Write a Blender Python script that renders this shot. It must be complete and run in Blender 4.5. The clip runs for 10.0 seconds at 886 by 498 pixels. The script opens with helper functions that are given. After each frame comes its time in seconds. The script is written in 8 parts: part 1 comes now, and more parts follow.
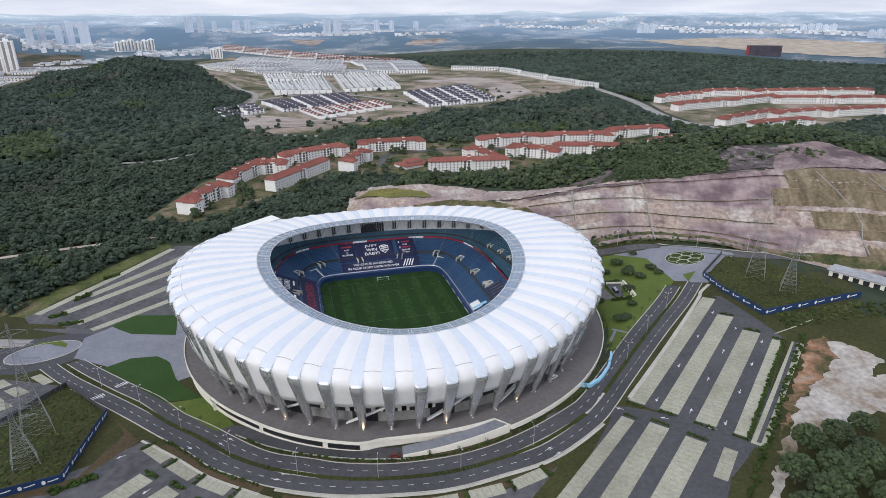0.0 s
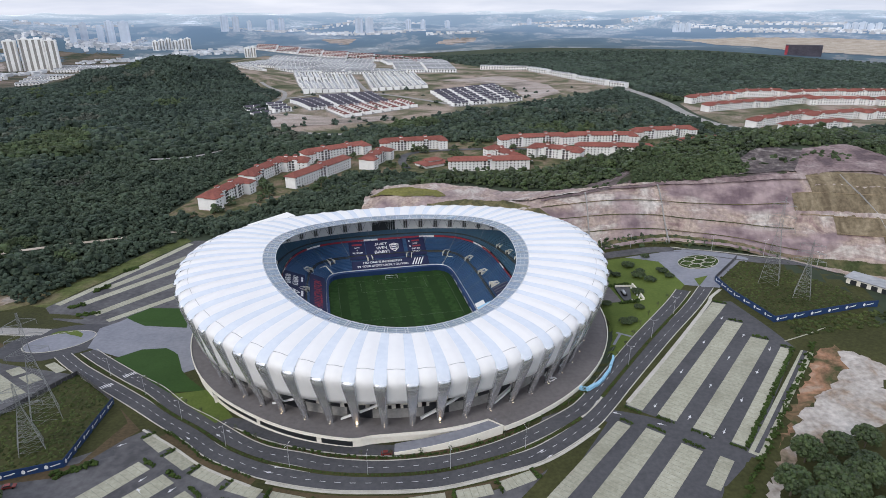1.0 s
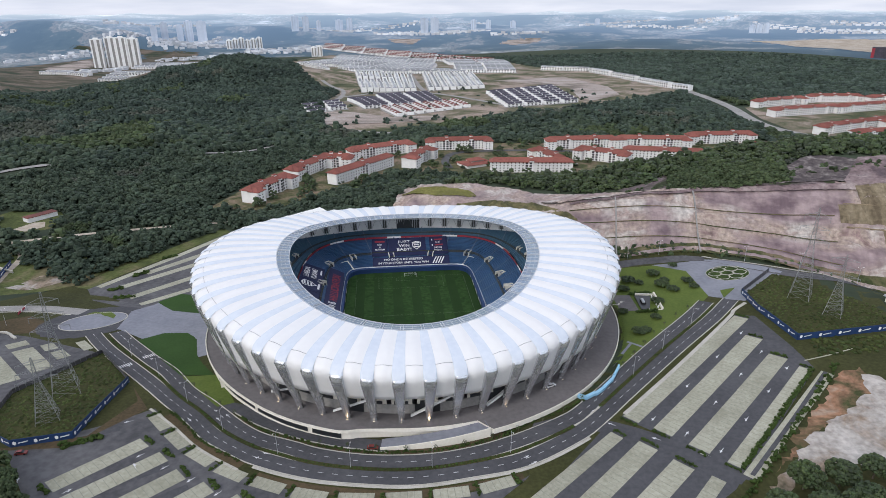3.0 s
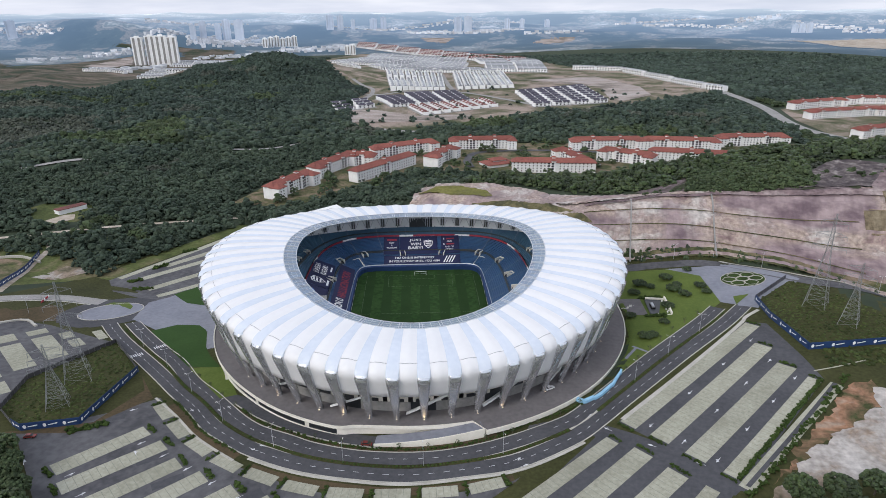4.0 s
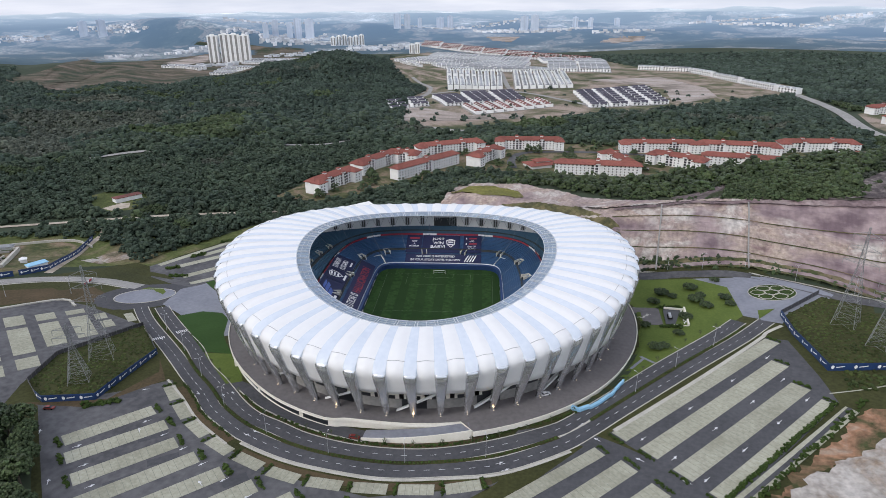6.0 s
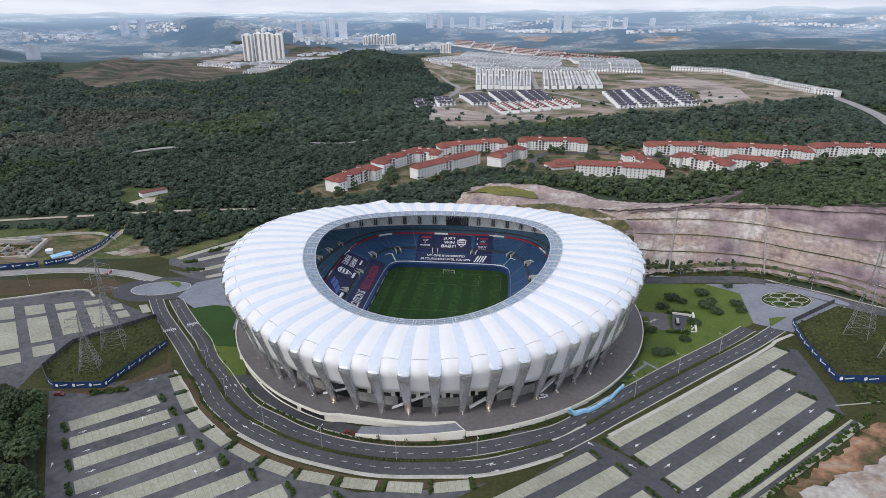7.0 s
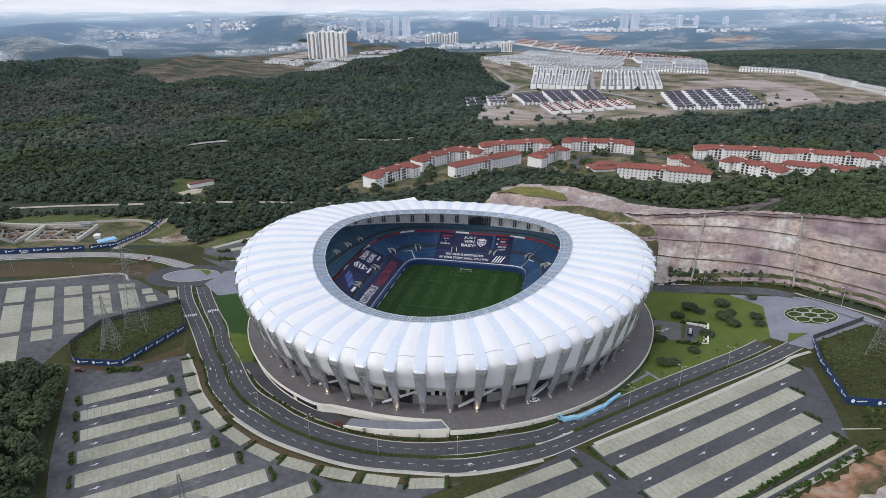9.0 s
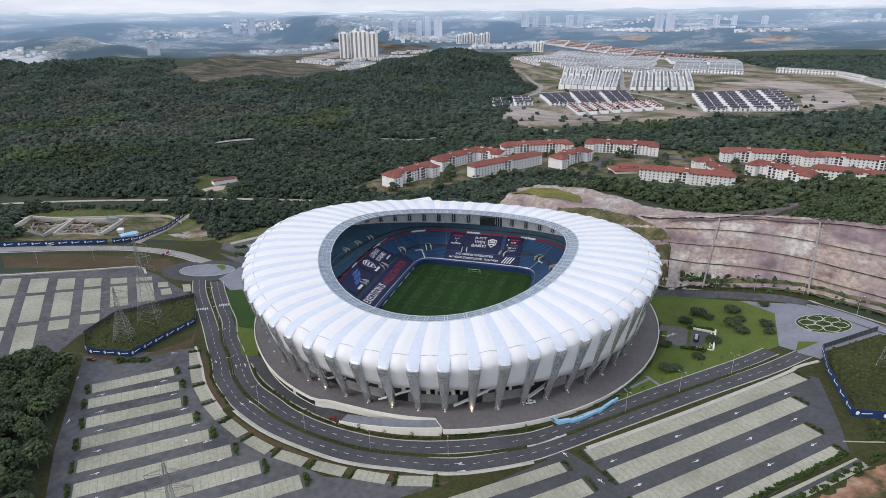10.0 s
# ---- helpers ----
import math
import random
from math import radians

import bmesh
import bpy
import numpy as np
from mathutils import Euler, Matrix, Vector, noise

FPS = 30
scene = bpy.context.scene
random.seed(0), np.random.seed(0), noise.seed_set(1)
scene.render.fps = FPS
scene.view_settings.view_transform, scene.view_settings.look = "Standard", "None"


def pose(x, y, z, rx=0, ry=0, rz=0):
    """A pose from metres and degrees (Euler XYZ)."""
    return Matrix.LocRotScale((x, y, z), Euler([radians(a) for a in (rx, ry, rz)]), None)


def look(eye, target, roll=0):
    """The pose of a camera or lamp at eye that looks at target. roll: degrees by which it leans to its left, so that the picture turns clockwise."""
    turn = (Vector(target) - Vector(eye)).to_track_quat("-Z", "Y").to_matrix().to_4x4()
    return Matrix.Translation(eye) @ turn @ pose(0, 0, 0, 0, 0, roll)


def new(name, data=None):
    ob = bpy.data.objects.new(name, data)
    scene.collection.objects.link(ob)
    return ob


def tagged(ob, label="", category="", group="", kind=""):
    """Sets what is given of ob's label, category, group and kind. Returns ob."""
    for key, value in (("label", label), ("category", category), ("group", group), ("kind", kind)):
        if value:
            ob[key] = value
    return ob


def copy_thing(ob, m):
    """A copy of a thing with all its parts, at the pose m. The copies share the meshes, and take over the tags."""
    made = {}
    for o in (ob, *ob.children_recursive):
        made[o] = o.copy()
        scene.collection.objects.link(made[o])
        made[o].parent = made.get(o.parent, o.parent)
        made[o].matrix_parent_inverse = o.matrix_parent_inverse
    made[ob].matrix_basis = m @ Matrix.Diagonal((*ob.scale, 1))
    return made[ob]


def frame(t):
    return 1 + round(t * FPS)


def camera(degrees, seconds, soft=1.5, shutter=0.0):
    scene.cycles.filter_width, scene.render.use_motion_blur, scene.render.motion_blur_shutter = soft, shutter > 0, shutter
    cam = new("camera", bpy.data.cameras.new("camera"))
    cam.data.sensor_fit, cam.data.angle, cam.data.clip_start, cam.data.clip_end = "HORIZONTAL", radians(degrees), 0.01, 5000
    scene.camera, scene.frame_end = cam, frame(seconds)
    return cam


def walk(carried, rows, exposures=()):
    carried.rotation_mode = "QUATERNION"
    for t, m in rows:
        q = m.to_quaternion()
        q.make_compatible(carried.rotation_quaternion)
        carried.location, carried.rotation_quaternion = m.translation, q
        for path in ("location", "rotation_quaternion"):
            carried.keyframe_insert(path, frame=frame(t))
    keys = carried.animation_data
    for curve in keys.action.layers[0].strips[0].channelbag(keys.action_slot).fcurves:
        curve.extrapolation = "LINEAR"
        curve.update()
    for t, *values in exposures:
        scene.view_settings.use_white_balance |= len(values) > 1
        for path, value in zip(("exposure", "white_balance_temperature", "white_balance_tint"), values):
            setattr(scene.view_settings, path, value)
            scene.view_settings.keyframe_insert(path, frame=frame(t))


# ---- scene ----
cam = camera(72.7, 10.0, soft=0.8)
PATH = [
    (0, (-0.12, 0.458, 147.375), (-0.106, 2.321, 146.647), -0.2),
    (0.5, (6.752, 0.355, 147.309), (6.716, 2.217, 146.582), -0.3),
    (1, (13.572, 0.424, 147.553), (13.486, 2.284, 146.823), -0.3),
    (1.5, (19.936, 0.743, 147.339), (19.799, 2.6, 146.61), -0.3),
    (2, (26.554, 1.273, 147.289), (26.367, 3.126, 146.56), -0.3),
    (2.5, (33.301, 1.907, 147.099), (33.064, 3.755, 146.371), -0.3),
    (4, (53.298, 4.918, 147.32), (52.908, 6.738, 146.589), -0.3),
    (4.5, (60.04, 6.346, 147.434), (59.599, 8.155, 146.703), -0.3),
    (5, (66.862, 8.043, 147.664), (66.37, 9.838, 146.932), -0.3),
    (5.5, (73.663, 9.761, 147.856), (73.121, 11.541, 147.123), -0.4),
    (7, (92.79, 15.57, 147.915), (92.105, 17.3, 147.181), -0.4),
    (7.5, (99.247, 17.725, 147.981), (98.516, 19.436, 147.247), -0.4),
    (8, (105.519, 20.363, 148.052), (104.742, 22.053, 147.317), -0.4),
    (8.5, (111.914, 22.975, 148.014), (111.093, 24.644, 147.278), -0.5),
    (9, (118.194, 25.909, 148.218), (117.329, 27.555, 147.481), -0.5),
    (9.5, (124.346, 28.934, 148.342), (123.437, 30.556, 147.605), -0.6),
    (10, (130.613, 31.765, 148.278), (129.66, 33.362, 147.542), -0.6),
]
walk(cam, [(t, look(eye, target, roll)) for t, eye, target, roll in PATH])

# ---- world and light: a pale overcast evening ----
world = bpy.data.worlds.new("sky")
scene.world = world
world.use_nodes = True
wn, wl = world.node_tree.nodes, world.node_tree.links
sky = wn.new("ShaderNodeTexSky")
sky.sky_type, sky.sun_disc = "NISHITA", False
sky.sun_elevation, sky.sun_rotation = radians(35), radians(-149)
sky.air_density, sky.dust_density, sky.ozone_density = 1.0, 3.5, 1.0
coord = wn.new("ShaderNodeTexCoord")
cloud_map = wn.new("ShaderNodeMapping")
cloud_map.inputs["Scale"].default_value = (3.0, 3.0, 26.0)
clouds = wn.new("ShaderNodeTexNoise")
clouds.inputs["Scale"].default_value, clouds.inputs["Detail"].default_value = 2.0, 6.0
cloud_ramp = wn.new("ShaderNodeValToRGB")
cloud_ramp.color_ramp.elements[0].position, cloud_ramp.color_ramp.elements[0].color = 0.3, (6.2, 6.75, 8.2, 1)
cloud_ramp.color_ramp.elements[1].position, cloud_ramp.color_ramp.elements[1].color = 0.7, (8.7, 8.95, 10.0, 1)
cover = wn.new("ShaderNodeMix")
cover.data_type = "RGBA"
cover.inputs[0].default_value = 0.8
wl.new(coord.outputs["Generated"], cloud_map.inputs["Vector"])
wl.new(cloud_map.outputs["Vector"], clouds.inputs["Vector"])
wl.new(clouds.outputs["Fac"], cloud_ramp.inputs["Fac"])
wl.new(sky.outputs["Color"], cover.inputs[6])
wl.new(cloud_ramp.outputs["Color"], cover.inputs[7])
wl.new(cover.outputs[2], wn["Background"].inputs["Color"])
wn["Background"].inputs["Strength"].default_value = 0.117
sun = new("sun", bpy.data.lights.new("sun", "SUN"))
sun.data.energy, sun.data.angle, sun.data.color = 1.0, radians(24), (1.0, 0.97, 0.93)
sun.matrix_world = look((0, 0, 0), (0.42, 0.70, -0.58))
scene.view_settings.exposure = 0.1

# ---- materials ----
def material(name, base, dark, scale=1.0, rough=0.85, metal=0.0, bump=0.0, fine=8.0, big=0.1, spread=0.0, island=False):
    """A surface of two colours broken up at two scales; spread varies it from piece to piece."""
    m = bpy.data.materials.new(name)
    m.use_nodes = True
    n, l = m.node_tree.nodes, m.node_tree.links
    b = n["Principled BSDF"]
    b.inputs["Roughness"].default_value, b.inputs["Metallic"].default_value = rough, metal
    if rough > 0.74 and not metal:
        b.inputs["Specular IOR Level"].default_value = 0.12
    tc = n.new("ShaderNodeNewGeometry")
    small, large = n.new("ShaderNodeTexNoise"), n.new("ShaderNodeTexNoise")
    small.inputs["Scale"].default_value, small.inputs["Detail"].default_value = scale * fine, 6.0
    large.inputs["Scale"].default_value, large.inputs["Detail"].default_value = scale * big, 4.0
    for t in (small, large):
        l.new(tc.outputs["Position"], t.inputs["Vector"])
    add = n.new("ShaderNodeMath")
    add.operation = "MULTIPLY_ADD"
    add.inputs[1].default_value = 0.5
    half = n.new("ShaderNodeMath")
    half.operation = "MULTIPLY"
    half.inputs[1].default_value = 0.5
    l.new(large.outputs["Fac"], half.inputs[0])
    l.new(small.outputs["Fac"], add.inputs[0])
    l.new(half.outputs[0], add.inputs[2])
    ramp = n.new("ShaderNodeValToRGB")
    ramp.color_ramp.elements[0].position, ramp.color_ramp.elements[0].color = 0.36, (*dark, 1)
    ramp.color_ramp.elements[1].position, ramp.color_ramp.elements[1].color = 0.64, (*base, 1)
    l.new(add.outputs[0], ramp.inputs["Fac"])
    out = ramp.outputs["Color"]
    if spread:
        hsv = n.new("ShaderNodeHueSaturation")
        rnd = n.new("ShaderNodeMapRange")
        rnd.inputs["To Min"].default_value, rnd.inputs["To Max"].default_value = 1 - spread, 1 + spread
        if island:
            l.new(tc.outputs["Random Per Island"], rnd.inputs["Value"])
            hue = n.new("ShaderNodeMapRange")
            hue.inputs["To Min"].default_value, hue.inputs["To Max"].default_value = 0.485, 0.512
            whirl = n.new("ShaderNodeMath")
            whirl.operation, whirl.inputs[1].default_value = "MULTIPLY", 7.31
            frac = n.new("ShaderNodeMath")
            frac.operation = "FRACT"
            l.new(tc.outputs["Random Per Island"], whirl.inputs[0])
            l.new(whirl.outputs[0], frac.inputs[0])
            l.new(frac.outputs[0], hue.inputs["Value"])
            l.new(hue.outputs[0], hsv.inputs["Hue"])
        else:
            info = n.new("ShaderNodeObjectInfo")
            l.new(info.outputs["Random"], rnd.inputs["Value"])
        l.new(rnd.outputs[0], hsv.inputs["Value"])
        l.new(out, hsv.inputs["Color"])
        out = hsv.outputs["Color"]
    l.new(out, b.inputs["Base Color"])
    if bump:
        bp = n.new("ShaderNodeBump")
        bp.inputs["Strength"].default_value, bp.inputs["Distance"].default_value = 0.7, bump
        l.new(small.outputs["Fac"], bp.inputs["Height"])
        l.new(bp.outputs[0], b.inputs["Normal"])
    return m


GRASS = material("rough_grass", (0.068, 0.07, 0.027), (0.033, 0.037, 0.015), 1.0, bump=0.15, fine=0.7, big=0.03)
LAWN = material("mown_lawn", (0.125, 0.165, 0.04), (0.082, 0.118, 0.028), 1.0, bump=0.05, fine=0.9, big=0.06)
TURF = material("artificial_turf", (0.023, 0.052, 0.015), (0.018, 0.043, 0.012), 1.0, fine=2.0, big=0.1)
EARTH = material("brown_earth", (0.115, 0.083, 0.05), (0.062, 0.05, 0.028), 1.0, bump=0.1, fine=0.8, big=0.05)
SAND = material("pale_bare_earth", (0.52, 0.46, 0.39), (0.30, 0.25, 0.19), 1.0, bump=0.2, fine=0.25, big=0.025)
ASPHALT = material("asphalt", (0.1, 0.101, 0.109), (0.067, 0.068, 0.075), 1.0, rough=0.9, fine=0.6, big=0.05)
ASPHALT_OLD = material("worn_asphalt", (0.142, 0.141, 0.148), (0.074, 0.074, 0.08), 1.0, rough=0.9, fine=0.35, big=0.05)
BAY = material("grass_paver_bays", (0.43, 0.425, 0.345), (0.285, 0.283, 0.218), 1.0, rough=0.95, fine=0.8, big=0.06, spread=0.06)
PAVING = material("grey_paving", (0.27, 0.28, 0.32), (0.20, 0.21, 0.245), 1.0, rough=0.8, fine=0.5, big=0.06)
PLAZA = material("dark_plaza_paving", (0.2, 0.187, 0.187), (0.143, 0.134, 0.135), 1.0, rough=0.8, fine=0.5, big=0.05)
KERB = material("pale_concrete", (0.55, 0.53, 0.48), (0.40, 0.385, 0.34), 1.0, rough=0.85, fine=1.5, big=0.15)
CREAM = material("cream_render", (0.86, 0.83, 0.745), (0.77, 0.735, 0.64), 1.0, rough=0.8, fine=1.0, big=0.12)
PAINT = material("white_road_paint", (0.75, 0.76, 0.78), (0.55, 0.56, 0.58), 1.0, rough=0.7, fine=3.0, big=0.4)
HEDGE = material("clipped_hedge", (0.062, 0.098, 0.026), (0.022, 0.038, 0.011), 1.0, bump=0.3, fine=1.4, big=0.2)
# Leaf green pushed to grey-blue: distance haze painted into the base colour.
LEAF = material("hazed_forest_leaves", (0.065, 0.092, 0.069), (0.03, 0.045, 0.038), 1.0, rough=0.75, bump=0.8, fine=0.75, big=0.012, spread=0.32, island=True)
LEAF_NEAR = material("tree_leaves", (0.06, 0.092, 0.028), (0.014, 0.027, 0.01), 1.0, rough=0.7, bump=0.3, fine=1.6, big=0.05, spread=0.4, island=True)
FLOOR = material("forest_floor", (0.055, 0.072, 0.045), (0.034, 0.046, 0.03), 1.0, bump=0.6, fine=0.08, big=0.006)
BARK = material("bark", (0.18, 0.15, 0.12), (0.09, 0.075, 0.06), 1.0, fine=4.0)
ROCK = material("cut_rock", (0.50, 0.40, 0.35), (0.24, 0.16, 0.155), 1.0, bump=0.8, fine=0.22, big=0.018)
MESHED = material("netted_slope", (0.36, 0.285, 0.19), (0.25, 0.195, 0.125), 1.0, bump=0.4, fine=0.35, big=0.03)
MEMBRANE = material("white_membrane", (0.93, 0.93, 0.925), (0.885, 0.885, 0.885), 1.0, rough=0.42, fine=0.35, big=0.05)
SILVER = material("brushed_silver_cladding", (0.84, 0.855, 0.875), (0.68, 0.7, 0.73), 1.0, rough=0.27, metal=0.85, fine=0.6, big=0.08)
PEARL = material("pearl_strip", (0.69, 0.74, 0.81), (0.60, 0.66, 0.745), 1.0, rough=0.36, metal=0.0, fine=0.4, big=0.05)
STEEL = material("pale_steel", (0.62, 0.64, 0.67), (0.5, 0.52, 0.55), 1.0, rough=0.45, metal=0.4, fine=2.0)
PYLON = material("galvanised_steel", (0.34, 0.35, 0.35), (0.22, 0.23, 0.23), 1.0, rough=0.55, metal=0.5, fine=2.0)
SEAT = material("blue_seats", (0.036, 0.098, 0.205), (0.024, 0.068, 0.155), 1.0, rough=0.55, fine=1.6, big=0.08)
SEAT_HIGH = material("teal_blue_seats", (0.05, 0.122, 0.19), (0.034, 0.09, 0.148), 1.0, rough=0.6, fine=1.6, big=0.08)
NAVY = material("navy_banner", (0.012, 0.018, 0.07), (0.009, 0.013, 0.055), 1.0, rough=0.7, fine=1.0)
BLUE = material("blue_board", (0.012, 0.045, 0.14), (0.01, 0.034, 0.11), 1.0, rough=0.6, fine=1.0)
FLAME = material("bright_blue_cloth", (0.10, 0.17, 0.46), (0.06, 0.10, 0.32), 1.0, rough=0.7, fine=1.0)
RED = material("red_board", (0.34, 0.03, 0.05), (0.26, 0.025, 0.04), 1.0, rough=0.6, fine=1.0)
WHITE = material("white_paint", (0.86, 0.86, 0.85), (0.77, 0.77, 0.76), 1.0, rough=0.7, fine=1.0, big=0.1)
WALL = material("white_render", (0.9, 0.9, 0.89), (0.8, 0.8, 0.79), 1.0, rough=0.85, fine=0.4, big=0.05, spread=0.05)
TILE = material("terracotta_roof", (0.29, 0.108, 0.085), (0.19, 0.072, 0.06), 1.0, rough=0.85, fine=0.5, big=0.06, spread=0.12)
SLATE = material("dark_blue_grey_roof", (0.105, 0.1, 0.125), (0.065, 0.062, 0.08), 1.0, rough=0.8, fine=0.3, big=0.05, spread=0.15)
PALE_ROOF = material("pale_grey_roof", (0.37, 0.385, 0.40), (0.24, 0.25, 0.265), 1.0, rough=0.8, fine=0.3, big=0.05, spread=0.3)
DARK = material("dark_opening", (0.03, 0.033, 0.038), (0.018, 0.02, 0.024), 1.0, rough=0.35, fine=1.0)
CONCRETE = material("grey_concrete", (0.36, 0.35, 0.335), (0.25, 0.245, 0.235), 1.0, fine=0.7, big=0.08)
SKYBLUE = material("light_blue_plastic", (0.33, 0.60, 0.80), (0.27, 0.52, 0.72), 1.0, rough=0.5, fine=1.0)
RUBBER = material("black_rubber", (0.02, 0.02, 0.02), (0.012, 0.012, 0.012), 1.0, fine=4.0)
CAR_WHITE = material("white_car_paint", (0.8, 0.8, 0.8), (0.76, 0.76, 0.76), 1.0, rough=0.25, fine=1.0)
CAR_RED = material("red_car_paint", (0.22, 0.05, 0.045), (0.18, 0.04, 0.035), 1.0, rough=0.25, fine=1.0)
# Tower walls tinted pale blue: distance haze painted into the base colour.
HAZE_BLOCK = material("haze_tinted_towers", (0.60, 0.66, 0.74), (0.46, 0.53, 0.63), 1.0, rough=0.8, fine=0.05, big=0.01, spread=0.12)
SHADE = material("dark_grey_concrete", (0.075, 0.08, 0.075), (0.04, 0.045, 0.045), 1.0, rough=0.9, fine=1.5, big=0.2)
SLOT = material("grey_gap", (0.125, 0.125, 0.12), (0.07, 0.07, 0.07), 1.0, rough=0.8, fine=1.5, big=0.2)
AISLE = material("blue_grey_steps", (0.20, 0.24, 0.30), (0.13, 0.165, 0.22), 1.0, rough=0.8, fine=1.5, big=0.2)
SEAM = material("grey_seam", (0.48, 0.48, 0.50), (0.36, 0.36, 0.38), 1.0, rough=0.7, fine=2.0)
SCRUBBY = material("lush_grass_tufts", (0.072, 0.092, 0.03), (0.026, 0.038, 0.014), 1.0, rough=0.8, bump=0.2, fine=1.2, big=0.04, spread=0.35, island=True)
# Dry olive scrub, made paler by haze painted into its colour.
LEAF_DRY = material("dry_scrub_leaves", (0.108, 0.12, 0.092), (0.055, 0.066, 0.055), 1.0, rough=0.8, bump=0.5, fine=0.75, big=0.012, spread=0.35, island=True)
LEAF_FRESH = material("fresh_leaves", (0.078, 0.107, 0.05), (0.034, 0.05, 0.027), 1.0, rough=0.75, bump=0.5, fine=0.75, big=0.012, spread=0.35, island=True)
RUSTY_ROOF = material("dull_red_roof", (0.22, 0.095, 0.085), (0.13, 0.065, 0.06), 1.0, rough=0.85, fine=0.3, big=0.05, spread=0.2)
LAWN_DEEP = material("deep_green_lawn", (0.040, 0.084, 0.022), (0.030, 0.066, 0.017), 1.0, bump=0.05, fine=0.9, big=0.06)
# Greener woods whose darks are lifted by painted-in haze.
LEAF_MID = material("hazed_woodland_leaves", (0.070, 0.096, 0.062), (0.036, 0.054, 0.04), 1.0, rough=0.75, bump=0.8, fine=0.75, big=0.012, spread=0.32, island=True)
FAINT = material("worn_bay_line", (0.25, 0.26, 0.22), (0.20, 0.21, 0.17), 1.0, rough=0.9, fine=1.5, big=0.2)
CHALK = material("faint_pitch_line", (0.20, 0.25, 0.17), (0.08, 0.12, 0.06), 1.0, rough=0.9, fine=1.5, big=0.3)
FENCE = material("dark_fence_mesh", (0.11, 0.11, 0.12), (0.07, 0.07, 0.08), 1.0, rough=0.6, metal=0.3, fine=3.0)
FAR_WALL = material("pale_far_walls", (0.78, 0.79, 0.81), (0.50, 0.52, 0.55), 1.0, rough=0.85, fine=0.05, big=0.01, spread=0.25, island=True)
_t = MEMBRANE.node_tree
_mix, _tr = _t.nodes.new("ShaderNodeMixShader"), _t.nodes.new("ShaderNodeBsdfTranslucent")
_mix.inputs[0].default_value, _tr.inputs["Color"].default_value = 0.13, (0.9, 0.9, 0.9, 1)
_t.links.new(_t.nodes["Principled BSDF"].outputs[0], _mix.inputs[1])
_t.links.new(_tr.outputs[0], _mix.inputs[2])
_t.links.new(_mix.outputs[0], _t.nodes["Material Output"].inputs["Surface"])
GLASS = bpy.data.materials.new("roof_glass")
GLASS.use_nodes = True
_g = GLASS.node_tree.nodes["Principled BSDF"]
_g.inputs["Base Color"].default_value, _g.inputs["Roughness"].default_value = (0.62, 0.76, 0.92, 1), 0.08
_g.inputs["Transmission Weight"].default_value, _g.inputs["IOR"].default_value = 0.62, 1.2


def emitter(name, colour, strength):
    m = bpy.data.materials.new(name)
    m.use_nodes = True
    b = m.node_tree.nodes["Principled BSDF"]
    b.inputs["Base Color"].default_value = (*colour, 1)
    b.inputs["Emission Color"].default_value, b.inputs["Emission Strength"].default_value = (*colour, 1), strength
    return m


LAMP_ON = emitter("warm_lamp", (1.0, 0.80, 0.55), 1.3)


# ---- mesh helpers ----
def mesh_object(name, verts, faces, mat, parent=None, label="", smooth=False):
    me = bpy.data.meshes.new(name)
    me.from_pydata([tuple(v) for v in verts], [], [tuple(f) for f in faces])
    me.materials.append(mat)
    if smooth:
        me.polygons.foreach_set("use_smooth", [True] * len(me.polygons))
    me.update()
    ob = new(name, me)
    ob.parent = parent
    if label:
        ob["label"] = label
    return ob


def shared(name, me, parent, m):
    """One more object on a mesh that alike pieces share."""
    ob = new(name, me)
    ob.parent = parent
    ob.matrix_local = m
    return ob


def empty(name, m, **tags):
    ob = new(name)
    ob.matrix_world = m
    return tagged(ob, **tags)


class Build:
    """Collects boxes, bars and sheets into one mesh."""

    def __init__(self):
        self.v, self.f = [], []

    def quad(self, a, b, c, d):
        k = len(self.v)
        self.v += [a, b, c, d]
        self.f.append((k, k + 1, k + 2, k + 3))

    def prism(self, ring, top):
        k, n = len(self.v), len(ring)
        self.v += list(ring) + list(top)
        self.f.append(tuple(range(k + n - 1, k - 1, -1)))
        self.f.append(tuple(range(k + n, k + 2 * n)))
        self.f += [(k + i, k + (i + 1) % n, k + n + (i + 1) % n, k + n + i) for i in range(n)]

    def box(self, x0, x1, y0, y1, z0, z1, m=None, taper=0.0):
        t = taper
        low = [(x0, y0, z0), (x1, y0, z0), (x1, y1, z0), (x0, y1, z0)]
        high = [(x0 + t, y0 + t, z1), (x1 - t, y0 + t, z1), (x1 - t, y1 - t, z1), (x0 + t, y1 - t, z1)]
        if m is not None:
            low, high = [tuple(m @ Vector(p)) for p in low], [tuple(m @ Vector(p)) for p in high]
        self.prism(low, high)

    def bar(self, a, b, r, n=4, r2=None):
        a, b = Vector(a), Vector(b)
        q = (b - a).to_track_quat("Z", "Y").to_matrix()
        r2 = r if r2 is None else r2
        ring = lambda c, s: [tuple(c + q @ Vector((s * math.cos(2 * math.pi * i / n + 0.785), s * math.sin(2 * math.pi * i / n + 0.785), 0))) for i in range(n)]
        self.prism(ring(a, r), ring(b, r2))

    def done(self, name, mat, parent=None, label="", smooth=False):
        return mesh_object(name, self.v, self.f, mat, parent, label, smooth)


def smoothstep(a, b, x):
    t = np.clip((np.asarray(x, float) - a) / (b - a), 0, 1)
    return t * t * (3 - 2 * t)


